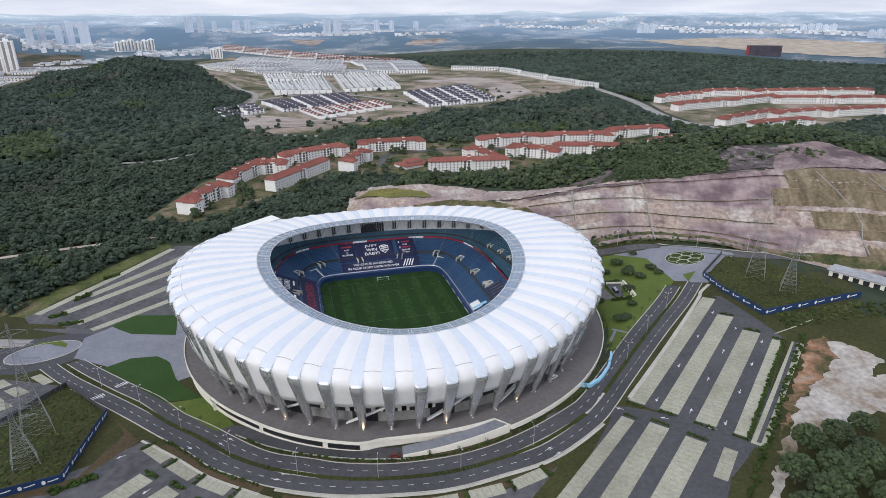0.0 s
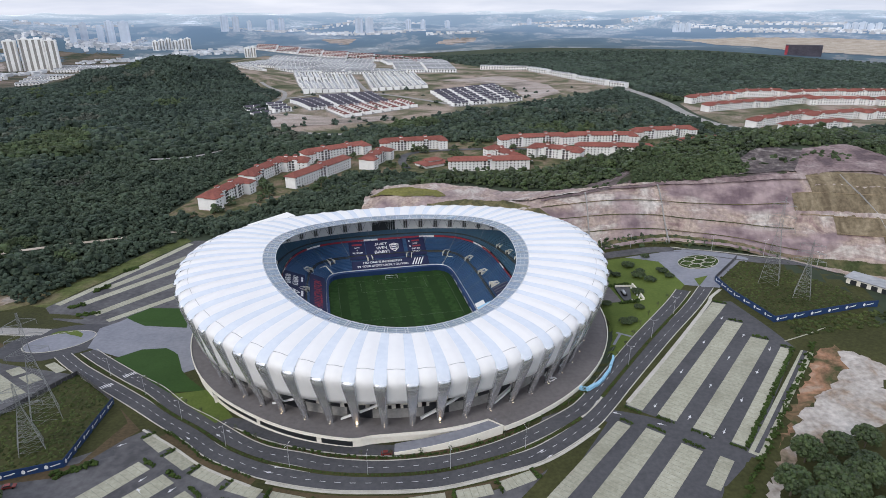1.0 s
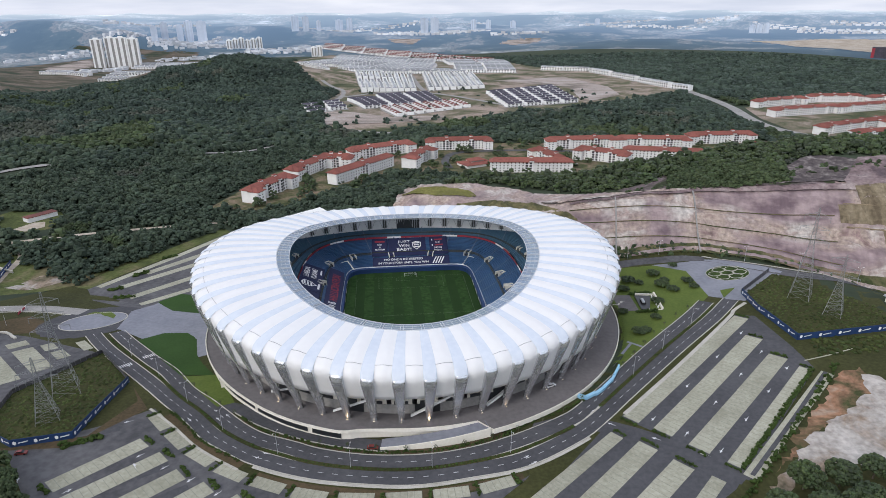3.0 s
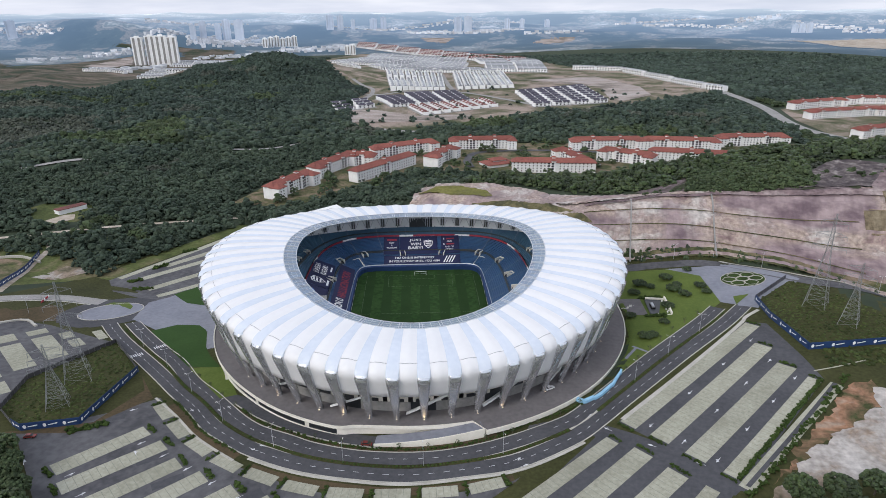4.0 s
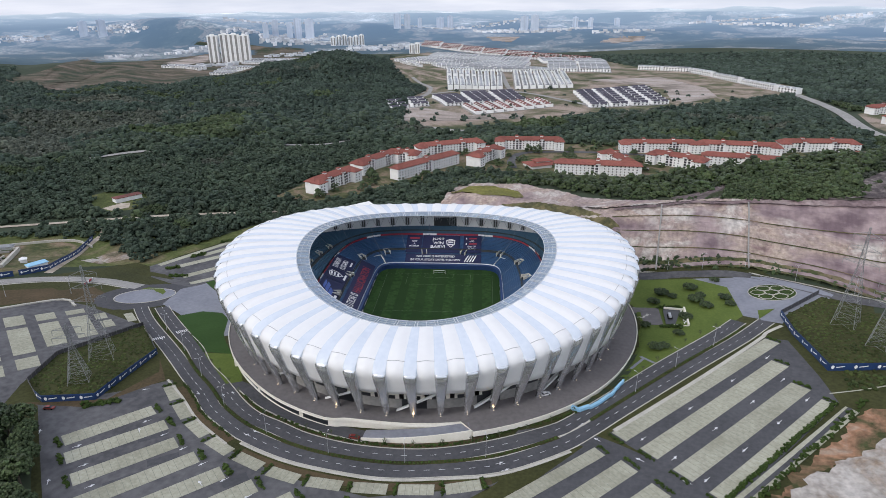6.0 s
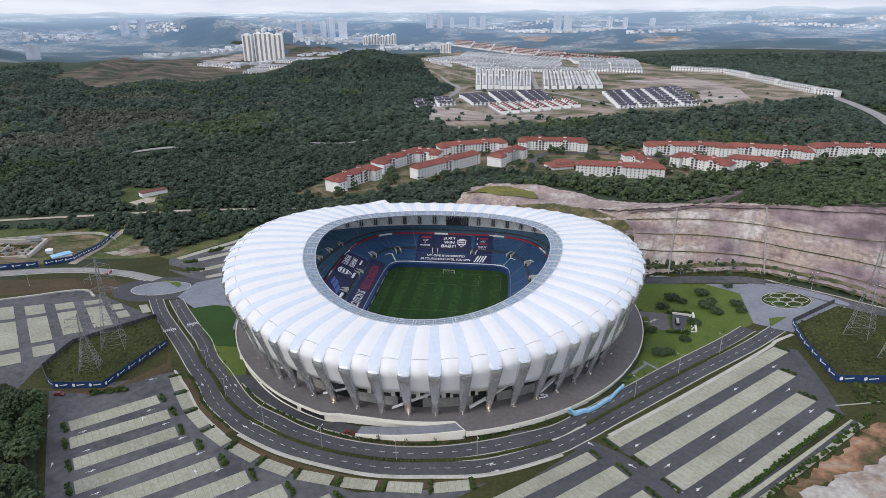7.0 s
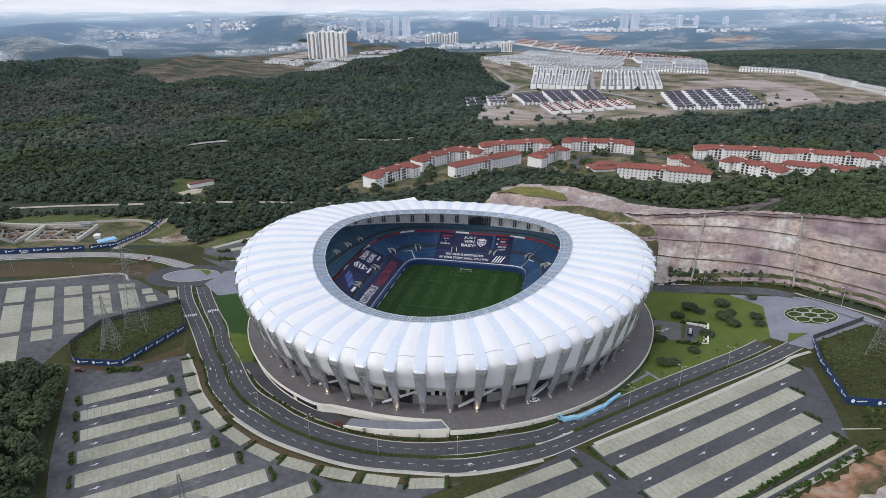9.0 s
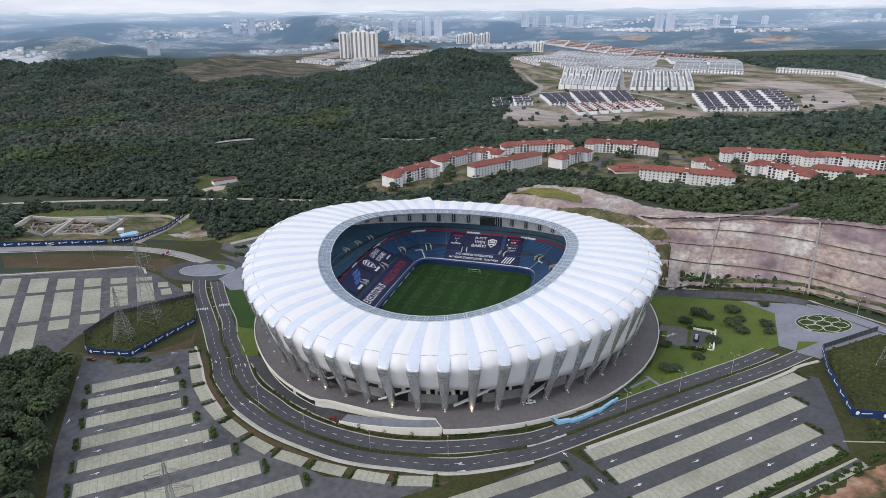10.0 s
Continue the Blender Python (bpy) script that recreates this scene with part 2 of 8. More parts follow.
def spline(points, step):
    """Evenly spaced points on a smooth line through the given ones."""
    p = np.array(points, float)
    p = np.vstack([2 * p[0] - p[1], p, 2 * p[-1] - p[-2]])
    out = []
    for i in range(1, len(p) - 2):
        n = max(2, int(np.linalg.norm(p[i + 1] - p[i]) / step * 3))
        t = np.linspace(0, 1, n, endpoint=False)[:, None]
        out.append(0.5 * (2 * p[i] + (p[i + 1] - p[i - 1]) * t + (2 * p[i - 1] - 5 * p[i] + 4 * p[i + 1] - p[i + 2]) * t**2 + (3 * p[i] - p[i - 1] - 3 * p[i + 1] + p[i + 2]) * t**3))
    out = np.vstack(out + [p[-2:-1]])
    s = np.r_[0, np.cumsum(np.linalg.norm(np.diff(out, axis=0), axis=1))]
    k = np.linspace(0, s[-1], max(2, int(round(s[-1] / step)) + 1))
    return np.c_[np.interp(k, s, out[:, 0]), np.interp(k, s, out[:, 1])]


def streaked(name, stops, stretch, scale, bump, turn=(0, 0, 0)):
    """A surface banded by stretched noise through several colours."""
    m = bpy.data.materials.new(name)
    m.use_nodes = True
    n, l = m.node_tree.nodes, m.node_tree.links
    b = n["Principled BSDF"]
    b.inputs["Roughness"].default_value = 0.95
    b.inputs["Specular IOR Level"].default_value = 0.12
    geo, mp, tx, fine = n.new("ShaderNodeNewGeometry"), n.new("ShaderNodeMapping"), n.new("ShaderNodeTexNoise"), n.new("ShaderNodeTexNoise")
    mp.inputs["Scale"].default_value = stretch
    mp.inputs["Rotation"].default_value = [radians(a) for a in turn]
    tx.inputs["Scale"].default_value, tx.inputs["Detail"].default_value, tx.inputs["Roughness"].default_value, tx.inputs["Distortion"].default_value = scale, 8.0, 0.62, 0.6
    fine.inputs["Scale"].default_value, fine.inputs["Detail"].default_value = 0.45, 8.0
    ramp = n.new("ShaderNodeValToRGB")
    while len(ramp.color_ramp.elements) < len(stops):
        ramp.color_ramp.elements.new(0.5)
    for e, (at, col) in zip(ramp.color_ramp.elements, stops):
        e.position, e.color = at, (*col, 1)
    mix = n.new("ShaderNodeMix")
    mix.data_type, mix.blend_type = "RGBA", "MULTIPLY"
    mix.inputs[0].default_value = 0.7
    shade = n.new("ShaderNodeMapRange")
    shade.inputs["From Min"].default_value, shade.inputs["From Max"].default_value = 0.3, 0.7
    shade.inputs["To Min"].default_value, shade.inputs["To Max"].default_value = 0.55, 1.25
    bp = n.new("ShaderNodeBump")
    bp.inputs["Strength"].default_value, bp.inputs["Distance"].default_value = 0.8, bump
    l.new(geo.outputs["Position"], mp.inputs["Vector"])
    l.new(geo.outputs["Position"], fine.inputs["Vector"])
    l.new(mp.outputs[0], tx.inputs["Vector"])
    l.new(tx.outputs["Fac"], ramp.inputs["Fac"])
    l.new(fine.outputs["Fac"], shade.inputs["Value"])
    l.new(ramp.outputs["Color"], mix.inputs[6])
    l.new(shade.outputs[0], mix.inputs[7])
    l.new(mix.outputs[2], b.inputs["Base Color"])
    l.new(fine.outputs["Fac"], bp.inputs["Height"])
    l.new(bp.outputs[0], b.inputs["Normal"])
    return m


CUT = streaked("cut_rock_face", [(0.36, (0.28, 0.20, 0.19)), (0.44, (0.47, 0.385, 0.325)), (0.50, (0.36, 0.285, 0.265)), (0.56, (0.51, 0.455, 0.415)), (0.66, (0.57, 0.53, 0.50))], (1.0, 1.0, 2.4), 0.030, 0.8, (0, 35, 0))


def veined(m, stops, scale, low, high):
    """Lays broad drifts of a second streaked colouring over a surface."""
    n, l = m.node_tree.nodes, m.node_tree.links
    b = n["Principled BSDF"]
    first = b.inputs["Base Color"].links[0].from_socket
    geo, drift, streak = n.new("ShaderNodeNewGeometry"), n.new("ShaderNodeTexNoise"), n.new("ShaderNodeTexNoise")
    mp = n.new("ShaderNodeMapping")
    mp.inputs["Rotation"].default_value, mp.inputs["Scale"].default_value = (0, radians(-28), 0), (1.0, 0.6, 2.2)
    drift.inputs["Scale"].default_value, drift.inputs["Detail"].default_value, drift.inputs["Distortion"].default_value = scale, 4.0, 0.8
    streak.inputs["Scale"].default_value, streak.inputs["Detail"].default_value = 0.09, 8.0
    ramp, share, mix = n.new("ShaderNodeValToRGB"), n.new("ShaderNodeMapRange"), n.new("ShaderNodeMix")
    for e, (at, col) in zip(ramp.color_ramp.elements, stops):
        e.position, e.color = at, (*col, 1)
    share.inputs["From Min"].default_value, share.inputs["From Max"].default_value = low, high
    mix.data_type = "RGBA"
    flute, long, rib, shade = n.new("ShaderNodeTexNoise"), n.new("ShaderNodeMapping"), n.new("ShaderNodeMapRange"), n.new("ShaderNodeMix")
    long.inputs["Scale"].default_value, long.inputs["Rotation"].default_value = (0.35, 0.07, 0.08), (0, radians(18), 0)
    flute.inputs["Scale"].default_value, flute.inputs["Detail"].default_value = 1.0, 6.0
    rib.inputs["From Min"].default_value, rib.inputs["From Max"].default_value = 0.3, 0.7
    rib.inputs["To Min"].default_value, rib.inputs["To Max"].default_value = 0.84, 1.1
    shade.data_type, shade.blend_type = "RGBA", "MULTIPLY"
    shade.inputs[0].default_value = 1.0
    l.new(geo.outputs["Position"], long.inputs["Vector"])
    l.new(long.outputs[0], flute.inputs["Vector"])
    l.new(flute.outputs["Fac"], rib.inputs["Value"])
    l.new(rib.outputs[0], shade.inputs[7])
    l.new(geo.outputs["Position"], mp.inputs["Vector"])
    l.new(mp.outputs[0], drift.inputs["Vector"])
    l.new(mp.outputs[0], streak.inputs["Vector"])
    l.new(streak.outputs["Fac"], ramp.inputs["Fac"])
    l.new(drift.outputs["Fac"], share.inputs["Value"])
    l.new(share.outputs[0], mix.inputs[0])
    l.new(first, mix.inputs[6])
    l.new(ramp.outputs["Color"], mix.inputs[7])
    l.new(mix.outputs[2], shade.inputs[6])
    l.new(shade.outputs[2], b.inputs["Base Color"])


veined(CUT, [(0.36, (0.17, 0.125, 0.14)), (0.66, (0.38, 0.30, 0.30))], 0.012, 0.47, 0.56)
SHALE = streaked("mauve_pink_shale", [(0.40, (0.13, 0.098, 0.105)), (0.5, (0.235, 0.175, 0.177)), (0.6, (0.31, 0.25, 0.245)), (0.70, (0.40, 0.335, 0.32))], (1.0, 1.0, 2.0), 0.045, 0.8, (0, 30, 0))
MAUVE = streaked("mauve_bare_soil", [(0.42, (0.05, 0.058, 0.034)), (0.50, (0.13, 0.105, 0.105)), (0.60, (0.20, 0.16, 0.165)), (0.72, (0.33, 0.275, 0.265))], (1.0, 1.0, 1.5), 0.035, 0.6)
SPOIL = streaked("grey_spoil_heap", [(0.36, (0.075, 0.062, 0.066)), (0.48, (0.115, 0.098, 0.098)), (0.56, (0.18, 0.155, 0.15)), (0.68, (0.32, 0.29, 0.275))], (1.0, 1.0, 1.5), 0.11, 1.4)
MEADOW = streaked("rough_meadow", [(0.38, (0.070, 0.088, 0.032)), (0.5, (0.105, 0.125, 0.045)), (0.62, (0.17, 0.15, 0.085))], (1.0, 1.0, 1.0), 0.03, 0.3)
NET = streaked("netted_tan_slope", [(0.36, (0.14, 0.112, 0.075)), (0.5, (0.20, 0.163, 0.108)), (0.64, (0.27, 0.225, 0.155))], (3.0, 1.0, 0.6), 0.05, 0.3)
DIRT = streaked("bare_pale_dirt", [(0.34, (0.12, 0.11, 0.07)), (0.42, (0.30, 0.235, 0.18)), (0.48, (0.40, 0.365, 0.33)), (0.66, (0.52, 0.49, 0.46))], (1.0, 1.0, 1.0), 0.035, 0.4)
RUST = streaked("orange_soil", [(0.36, (0.06, 0.07, 0.03)), (0.46, (0.20, 0.13, 0.08)), (0.54, (0.33, 0.185, 0.115)), (0.66, (0.38, 0.30, 0.23))], (1.0, 1.0, 1.0), 0.06, 0.3)
OLIVE = streaked("netted_green_slope", [(0.38, (0.075, 0.075, 0.045)), (0.5, (0.115, 0.11, 0.055)), (0.62, (0.19, 0.165, 0.09))], (2.0, 1.0, 3.0), 0.06, 0.3)
MOSS = streaked("yellow_green_turf", [(0.38, (0.20, 0.165, 0.10)), (0.48, (0.15, 0.15, 0.045)), (0.62, (0.20, 0.19, 0.06))], (1.0, 1.0, 1.0), 0.05, 0.2)
SCRUB = streaked("scrubby_slope", [(0.38, (0.055, 0.07, 0.03)), (0.5, (0.13, 0.125, 0.065)), (0.62, (0.24, 0.18, 0.13))], (1.0, 1.0, 1.0), 0.05, 0.4)
TURFED = streaked("striped_pitch_turf", [(0.40, (0.025, 0.059, 0.017)), (0.60, (0.034, 0.074, 0.022))], (1.0, 1.0, 1.0), 0.06, 0.02)
CLEARED = streaked("cleared_land", [(0.34, (0.060, 0.076, 0.038)), (0.43, (0.115, 0.12, 0.068)), (0.50, (0.20, 0.175, 0.125)), (0.60, (0.36, 0.29, 0.245))], (1.0, 1.0, 1.0), 0.014, 0.3)


PINK = streaked("pinkish_bare_soil", [(0.38, (0.20, 0.175, 0.15)), (0.5, (0.38, 0.325, 0.29)), (0.64, (0.47, 0.42, 0.39))], (1.0, 2.0, 1.0), 0.01, 0.3)
BROWN = streaked("brown_open_field", [(0.40, (0.04, 0.056, 0.036)), (0.50, (0.10, 0.09, 0.065)), (0.60, (0.16, 0.13, 0.105)), (0.70, (0.25, 0.20, 0.165))], (1.0, 2.2, 1.0), 0.008, 0.3)


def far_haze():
    """Distant land in blue evening haze, painted as emission that grows with distance."""
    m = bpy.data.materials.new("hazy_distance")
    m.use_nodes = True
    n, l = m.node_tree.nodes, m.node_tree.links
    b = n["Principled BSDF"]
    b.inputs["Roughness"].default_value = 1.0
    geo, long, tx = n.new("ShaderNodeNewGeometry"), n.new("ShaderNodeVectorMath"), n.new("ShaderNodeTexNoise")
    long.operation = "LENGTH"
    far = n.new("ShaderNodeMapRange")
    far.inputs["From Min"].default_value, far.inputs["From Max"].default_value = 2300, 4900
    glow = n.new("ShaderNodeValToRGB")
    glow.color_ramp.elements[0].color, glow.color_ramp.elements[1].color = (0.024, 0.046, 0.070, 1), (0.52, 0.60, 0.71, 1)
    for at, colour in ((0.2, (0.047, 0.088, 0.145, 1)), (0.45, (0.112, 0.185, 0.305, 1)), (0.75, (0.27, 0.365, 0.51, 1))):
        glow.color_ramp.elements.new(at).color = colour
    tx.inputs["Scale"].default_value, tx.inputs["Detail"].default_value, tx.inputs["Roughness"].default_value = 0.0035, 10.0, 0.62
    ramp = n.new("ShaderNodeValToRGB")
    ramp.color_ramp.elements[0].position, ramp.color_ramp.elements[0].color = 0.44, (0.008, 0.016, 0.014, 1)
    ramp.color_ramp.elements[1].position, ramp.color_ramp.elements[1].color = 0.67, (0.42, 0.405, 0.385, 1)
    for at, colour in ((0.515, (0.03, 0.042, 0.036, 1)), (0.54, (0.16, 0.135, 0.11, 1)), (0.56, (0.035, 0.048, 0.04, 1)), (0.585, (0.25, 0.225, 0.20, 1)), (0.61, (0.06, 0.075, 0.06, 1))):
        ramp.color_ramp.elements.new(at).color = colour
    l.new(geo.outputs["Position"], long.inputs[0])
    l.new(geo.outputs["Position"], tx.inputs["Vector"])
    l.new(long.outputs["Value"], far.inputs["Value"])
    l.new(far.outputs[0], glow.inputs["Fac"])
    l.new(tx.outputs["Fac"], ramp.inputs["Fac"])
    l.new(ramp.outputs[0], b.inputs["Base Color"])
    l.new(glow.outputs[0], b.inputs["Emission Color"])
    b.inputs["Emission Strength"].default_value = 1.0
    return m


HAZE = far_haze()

# ---- the land ----
def site(x, y):
    """The stadium's own ground, which climbs gently to the east."""
    return np.clip(-18.26 - 0.0462 * x + 0.07205 * y + 2.08e-4 * x * x + 4.012e-4 * x * y - 2.118e-4 * y * y, -24, 9)


HILLS = [(-790, 1635, 63, 200, 230), (-720, 1330, 6, 200, 180), (-980, 1240, 3, 230, 170), (-860, 800, 8, 250, 250), (-1150, 1000, 6, 220, 200), (-700, 520, 8, 150, 140),
         (-480, 640, 4, 120, 160), (340, 480, 22, 120, 120), (440, 640, 14, 200, 120), (-2080, 2550, 105, 520, 160), (-2500, 1500, 60, 420, 200), (-1800, 1060, 30, 260, 120),
         (900, 2500, 26, 700, 260), (250, 2700, 30, 500, 220), (180, 1060, 12, 160, 70), (700, 1900, 14, 500, 200), (-100, 3300, 30, 600, 200), (560, 2950, 34, 420, 140), (1150, 3750, 44, 520, 140), (-560, 3650, 40, 420, 130), (-1350, 3250, 42, 420, 130), (-2350, 3050, 48, 420, 150), (-3000, 1900, 50, 260, 360), (150, 4150, 46, 520, 140), (2000, 3900, 44, 420, 160), (-1700, 4050, 46, 520, 150)]


def land(x, y):
    x, y = np.asarray(x, float), np.asarray(y, float)
    out = -23.0 + 0 * x
    for cx, cy, h, rx, ry in HILLS:
        out = out + h * np.exp(-(((x - cx) / rx) ** 2) - ((y - cy) / ry) ** 2)
    away = np.hypot(x, y - 150)
    out = out + smoothstep(2300, 4750, away) * 168 + smoothstep(900, 2500, away) * 5 * np.sin(x / 310 + 1.3) * np.cos(y / 270)
    out = np.minimum(out, np.where(away > 2300, 146.0 - (4750 - np.minimum(away, 4750)) * 0.012, 400))
    turn = np.degrees(np.arctan2(x - 60, y - 10))
    crest = 7 + 6 * np.sin(turn * 0.9 + 1) + 4 * np.sin(turn * 2.3) + 15 * np.exp(-(((turn - 12.5) / 1.6) ** 2)) + 14 * np.exp(-(((turn - 6.5) / 2.6) ** 2)) + 11 * np.exp(-(((turn + 62) / 5) ** 2))
    out = out + smoothstep(4250, 4800, away) * np.maximum(crest, 0)
    w = 1 - smoothstep(1.0, 1.28, np.sqrt(((x + 40) / 285) ** 2 + ((y - 240) / 185) ** 2))
    w = np.maximum(w, (y < 240) * (1 - smoothstep(380, 520, np.abs(x))))
    out = out * (1 - w) + site(x, y) * w
    out = np.where(np.hypot(x + 25.5, y - 301.3) < 116, np.minimum(out, -9.5), out)
    wild = smoothstep(270, 430, -x) * smoothstep(480, 620, y) * (1 - smoothstep(1500, 1900, y))
    out = out + wild * (7 * np.sin(x / 62 + 0.8 * np.sin(y / 90)) * np.cos(y / 85 + 0.5) + 4 * np.sin((x + y) / 41))
    foot = np.interp(x, [-160, -60, 87, 162, 225, 300, 420], [440, 425, 381, 384, 366, 335, 300])
    rise = np.interp(x, [-170, -120, -60, 0, 60, 100, 150, 200, 270, 340, 460, 620], [0, 12, 27, 31, 35, 41, 50, 53, 50, 43, 26, 0])
    back = np.interp(x, [-150, 0, 150, 270, 400], [500, 505, 520, 560, 600])
    wide = np.interp(x, [-100, 60, 200, 270, 340], [60, 46, 60, 85, 95])
    return out + rise * smoothstep(0, 1, (y - foot) / wide) * (1 - smoothstep(0, 110, y - back))


def height(x, y):
    return float(land(x, y))


def ground_sheet():
    radii = list(np.arange(0, 420, 7.0))
    while radii[-1] < 6500:
        radii.append(radii[-1] * 1.028)
    n = 540
    ang = np.linspace(0, 2 * np.pi, n, endpoint=False)
    r = np.array(radii[1:])
    X, Y = -30 + np.outer(r, np.cos(ang)), 290 + np.outer(r, np.sin(ang))
    Z = land(X, Y)
    verts = [(-30, 290, height(-30, 290))] + list(zip(X.ravel(), Y.ravel(), Z.ravel()))
    faces = [(0, 1 + i, 1 + (i + 1) % n) for i in range(n)]
    for k in range(len(r) - 1):
        a, b = 1 + k * n, 1 + (k + 1) * n
        faces += [(a + i, b + i, b + (i + 1) % n, a + (i + 1) % n) for i in range(n)]
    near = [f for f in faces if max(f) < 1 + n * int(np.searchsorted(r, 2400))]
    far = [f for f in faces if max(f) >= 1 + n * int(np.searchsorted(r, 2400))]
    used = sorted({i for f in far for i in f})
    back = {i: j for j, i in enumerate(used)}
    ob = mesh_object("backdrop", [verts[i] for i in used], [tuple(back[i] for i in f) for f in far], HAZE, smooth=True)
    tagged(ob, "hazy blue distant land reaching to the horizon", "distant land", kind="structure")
    used = sorted({i for f in near for i in f})
    ob = mesh_object("ground", [verts[i] for i in used], near, FLOOR, smooth=True)
    return tagged(ob, "dark green scrubby ground round the stadium", "ground", kind="structure")


GROUND = ground_sheet()


def sheet(name, outline, mat, lift, label, category, cell=2.2, kind="structure", parent=None):
    """A thin layer that follows the ground inside an outline."""
    p = np.array(outline, float)
    q = np.roll(p, -1, 0)
    rows = np.linspace(p[:, 1].min(), p[:, 1].max(), max(2, int(np.ptp(p[:, 1]) / cell) + 1))
    verts, faces = [], []
    for y0, y1 in zip(rows[:-1], rows[1:]):
        mid = (y0 + y1) / 2 + 1.37e-5
        hits = []
        for (ax, ay), (bx, by) in zip(p, q):
            if (ay - mid) * (by - mid) < 0:
                at = lambda y: ax + (bx - ax) * min(1, max(0, (y - ay) / (by - ay)))
                hits.append((at(mid), at(y0), at(y1)))
        hits.sort()
        for (_, a0, a1), (_, b0, b1) in zip(hits[::2], hits[1::2]):
            n = max(1, int(max(b0 - a0, b1 - a1) / cell)) + 1
            k = len(verts)
            for x0, x1, y in ((a0, b0, y0), (a1, b1, y1)):
                xs = np.linspace(x0, x1, n)
                verts += [(x, y, z + lift) for x, z in zip(xs, land(xs, np.full(n, y)))]
            faces += [(k + i, k + i + 1, k + n + i + 1, k + n + i) for i in range(n - 1)]
    ob = mesh_object(name, verts, faces, mat, parent, smooth=True)
    return tagged(ob, label, category, kind=kind) if parent is None else ob


def ribbon(name, line, left, right, mat, lift, label="", category="", parent=None, thick=0.0, kind="structure", step=4.0, raw=False):
    """A strip along a line, from left to right metres beside it, on the ground; thick gives it raised edges."""
    c = np.array(line, float) if raw else spline(line, step)
    d = np.gradient(c, axis=0)
    d /= np.linalg.norm(d, axis=1)[:, None]
    nrm = np.c_[-d[:, 1], d[:, 0]]
    left, right = np.broadcast_to(left, len(c)), np.broadcast_to(right, len(c))
    A, B = c + nrm * left[:, None], c + nrm * right[:, None]
    za, zb = land(A[:, 0], A[:, 1]) + lift, land(B[:, 0], B[:, 1]) + lift
    n = len(c)
    if thick:
        verts = [*zip(A[:, 0], A[:, 1], za - thick), *zip(A[:, 0], A[:, 1], za), *zip(B[:, 0], B[:, 1], zb), *zip(B[:, 0], B[:, 1], zb - thick)]
        faces = [(k * n + i, k * n + i + 1, (k + 1) * n + i + 1, (k + 1) * n + i) for k in range(3) for i in range(n - 1)]
        faces += [(0, n, 2 * n, 3 * n), (n - 1, 4 * n - 1, 3 * n - 1, 2 * n - 1)]
    else:
        verts = [*zip(A[:, 0], A[:, 1], za), *zip(B[:, 0], B[:, 1], zb)]
        faces = [(i, n + i, n + i + 1, i + 1) for i in range(n - 1)]
    ob = mesh_object(name, verts, faces, mat, parent)
    return tagged(ob, label, category, kind=kind) if parent is None and category else ob


def ragged(outline, amount, seed=0.0):
    """An outline roughened by noise, for edges that no one has drawn."""
    out = []
    for (ax, ay), (bx, by) in zip(outline, outline[1:] + outline[:1]):
        n = max(1, int(math.hypot(bx - ax, by - ay) / 2.0))
        for i in range(n):
            x, y = ax + (bx - ax) * i / n, ay + (by - ay) * i / n
            out.append((x + amount * noise.noise((x * 0.25, y * 0.25, seed)), y + amount * noise.noise((x * 0.25, y * 0.25, seed + 9))))
    return out


def ring_of(cx, cy, rx, ry, n=40, turn=0.0):
    a = np.linspace(0, 2 * np.pi, n, endpoint=False)
    x, y = rx * np.cos(a), ry * np.sin(a)
    c, s = math.cos(turn), math.sin(turn)
    return [(cx + c * u - s * v, cy + s * u + c * v) for u, v in zip(x, y)]

# ---- ground layers round the stadium ----
OUTER = [(-197, 263), (-187, 255), (-176, 247), (-162, 238), (-146, 228), (-129, 217), (-114, 207), (-98, 197), (-86, 188), (-73, 182), (-60, 177), (-38, 173), (-16, 173), (3, 175), (22, 181), (42, 189), (62, 205), (72, 217), (85, 235), (112, 271), (136, 301), (150, 321)]
INNER = [(-187, 269), (-175, 260), (-162, 251), (-147, 241), (-131, 231), (-114, 217), (-99, 208), (-87, 200), (-76, 193), (-65, 188), (-51, 185), (-38, 182), (-18, 181), (4, 184), (22, 190), (40, 200), (58, 213), (65, 220), (75, 234), (100, 270), (126, 304), (137, 320)]
sheet("grass_verge", [(-252, 130), (-60, 85), (130, 110), (215, 250), (232, 338), (150, 396), (60, 440), (-60, 450), (-180, 452), (-250, 390), (-300, 260)], GRASS, 0.03, "rough mown grass round the stadium roads", "grass", cell=8)


def beside(line, off, step=4.0):
    """The line shifted sideways, to the left when off is positive."""
    c = spline(line, step)
    d = np.gradient(c, axis=0)
    d /= np.linalg.norm(d, axis=1)[:, None]
    return c + np.c_[-d[:, 1], d[:, 0]] * off


def cut(line, x0, x1):
    """The stretch of a line between two eastings."""
    return [p for p in line if x0 <= p[0] <= x1]


def paint(name, marks, label, lift=0.19, mat=None, category="road marking"):
    """Flat painted marks; each is a centre line end to end and a width."""
    g = Build()
    for (ax, ay), (bx, by), w in marks:
        d = math.hypot(bx - ax, by - ay)
        nx, ny = -(by - ay) / d * w / 2, (bx - ax) / d * w / 2
        g.quad(*[(x, y, height(x, y) + lift) for x, y in ((ax - nx, ay - ny), (bx - nx, by - ny), (bx + nx, by + ny), (ax + nx, ay + ny))])
    return tagged(g.done(name, mat or PAINT), label, category, kind="stuff")


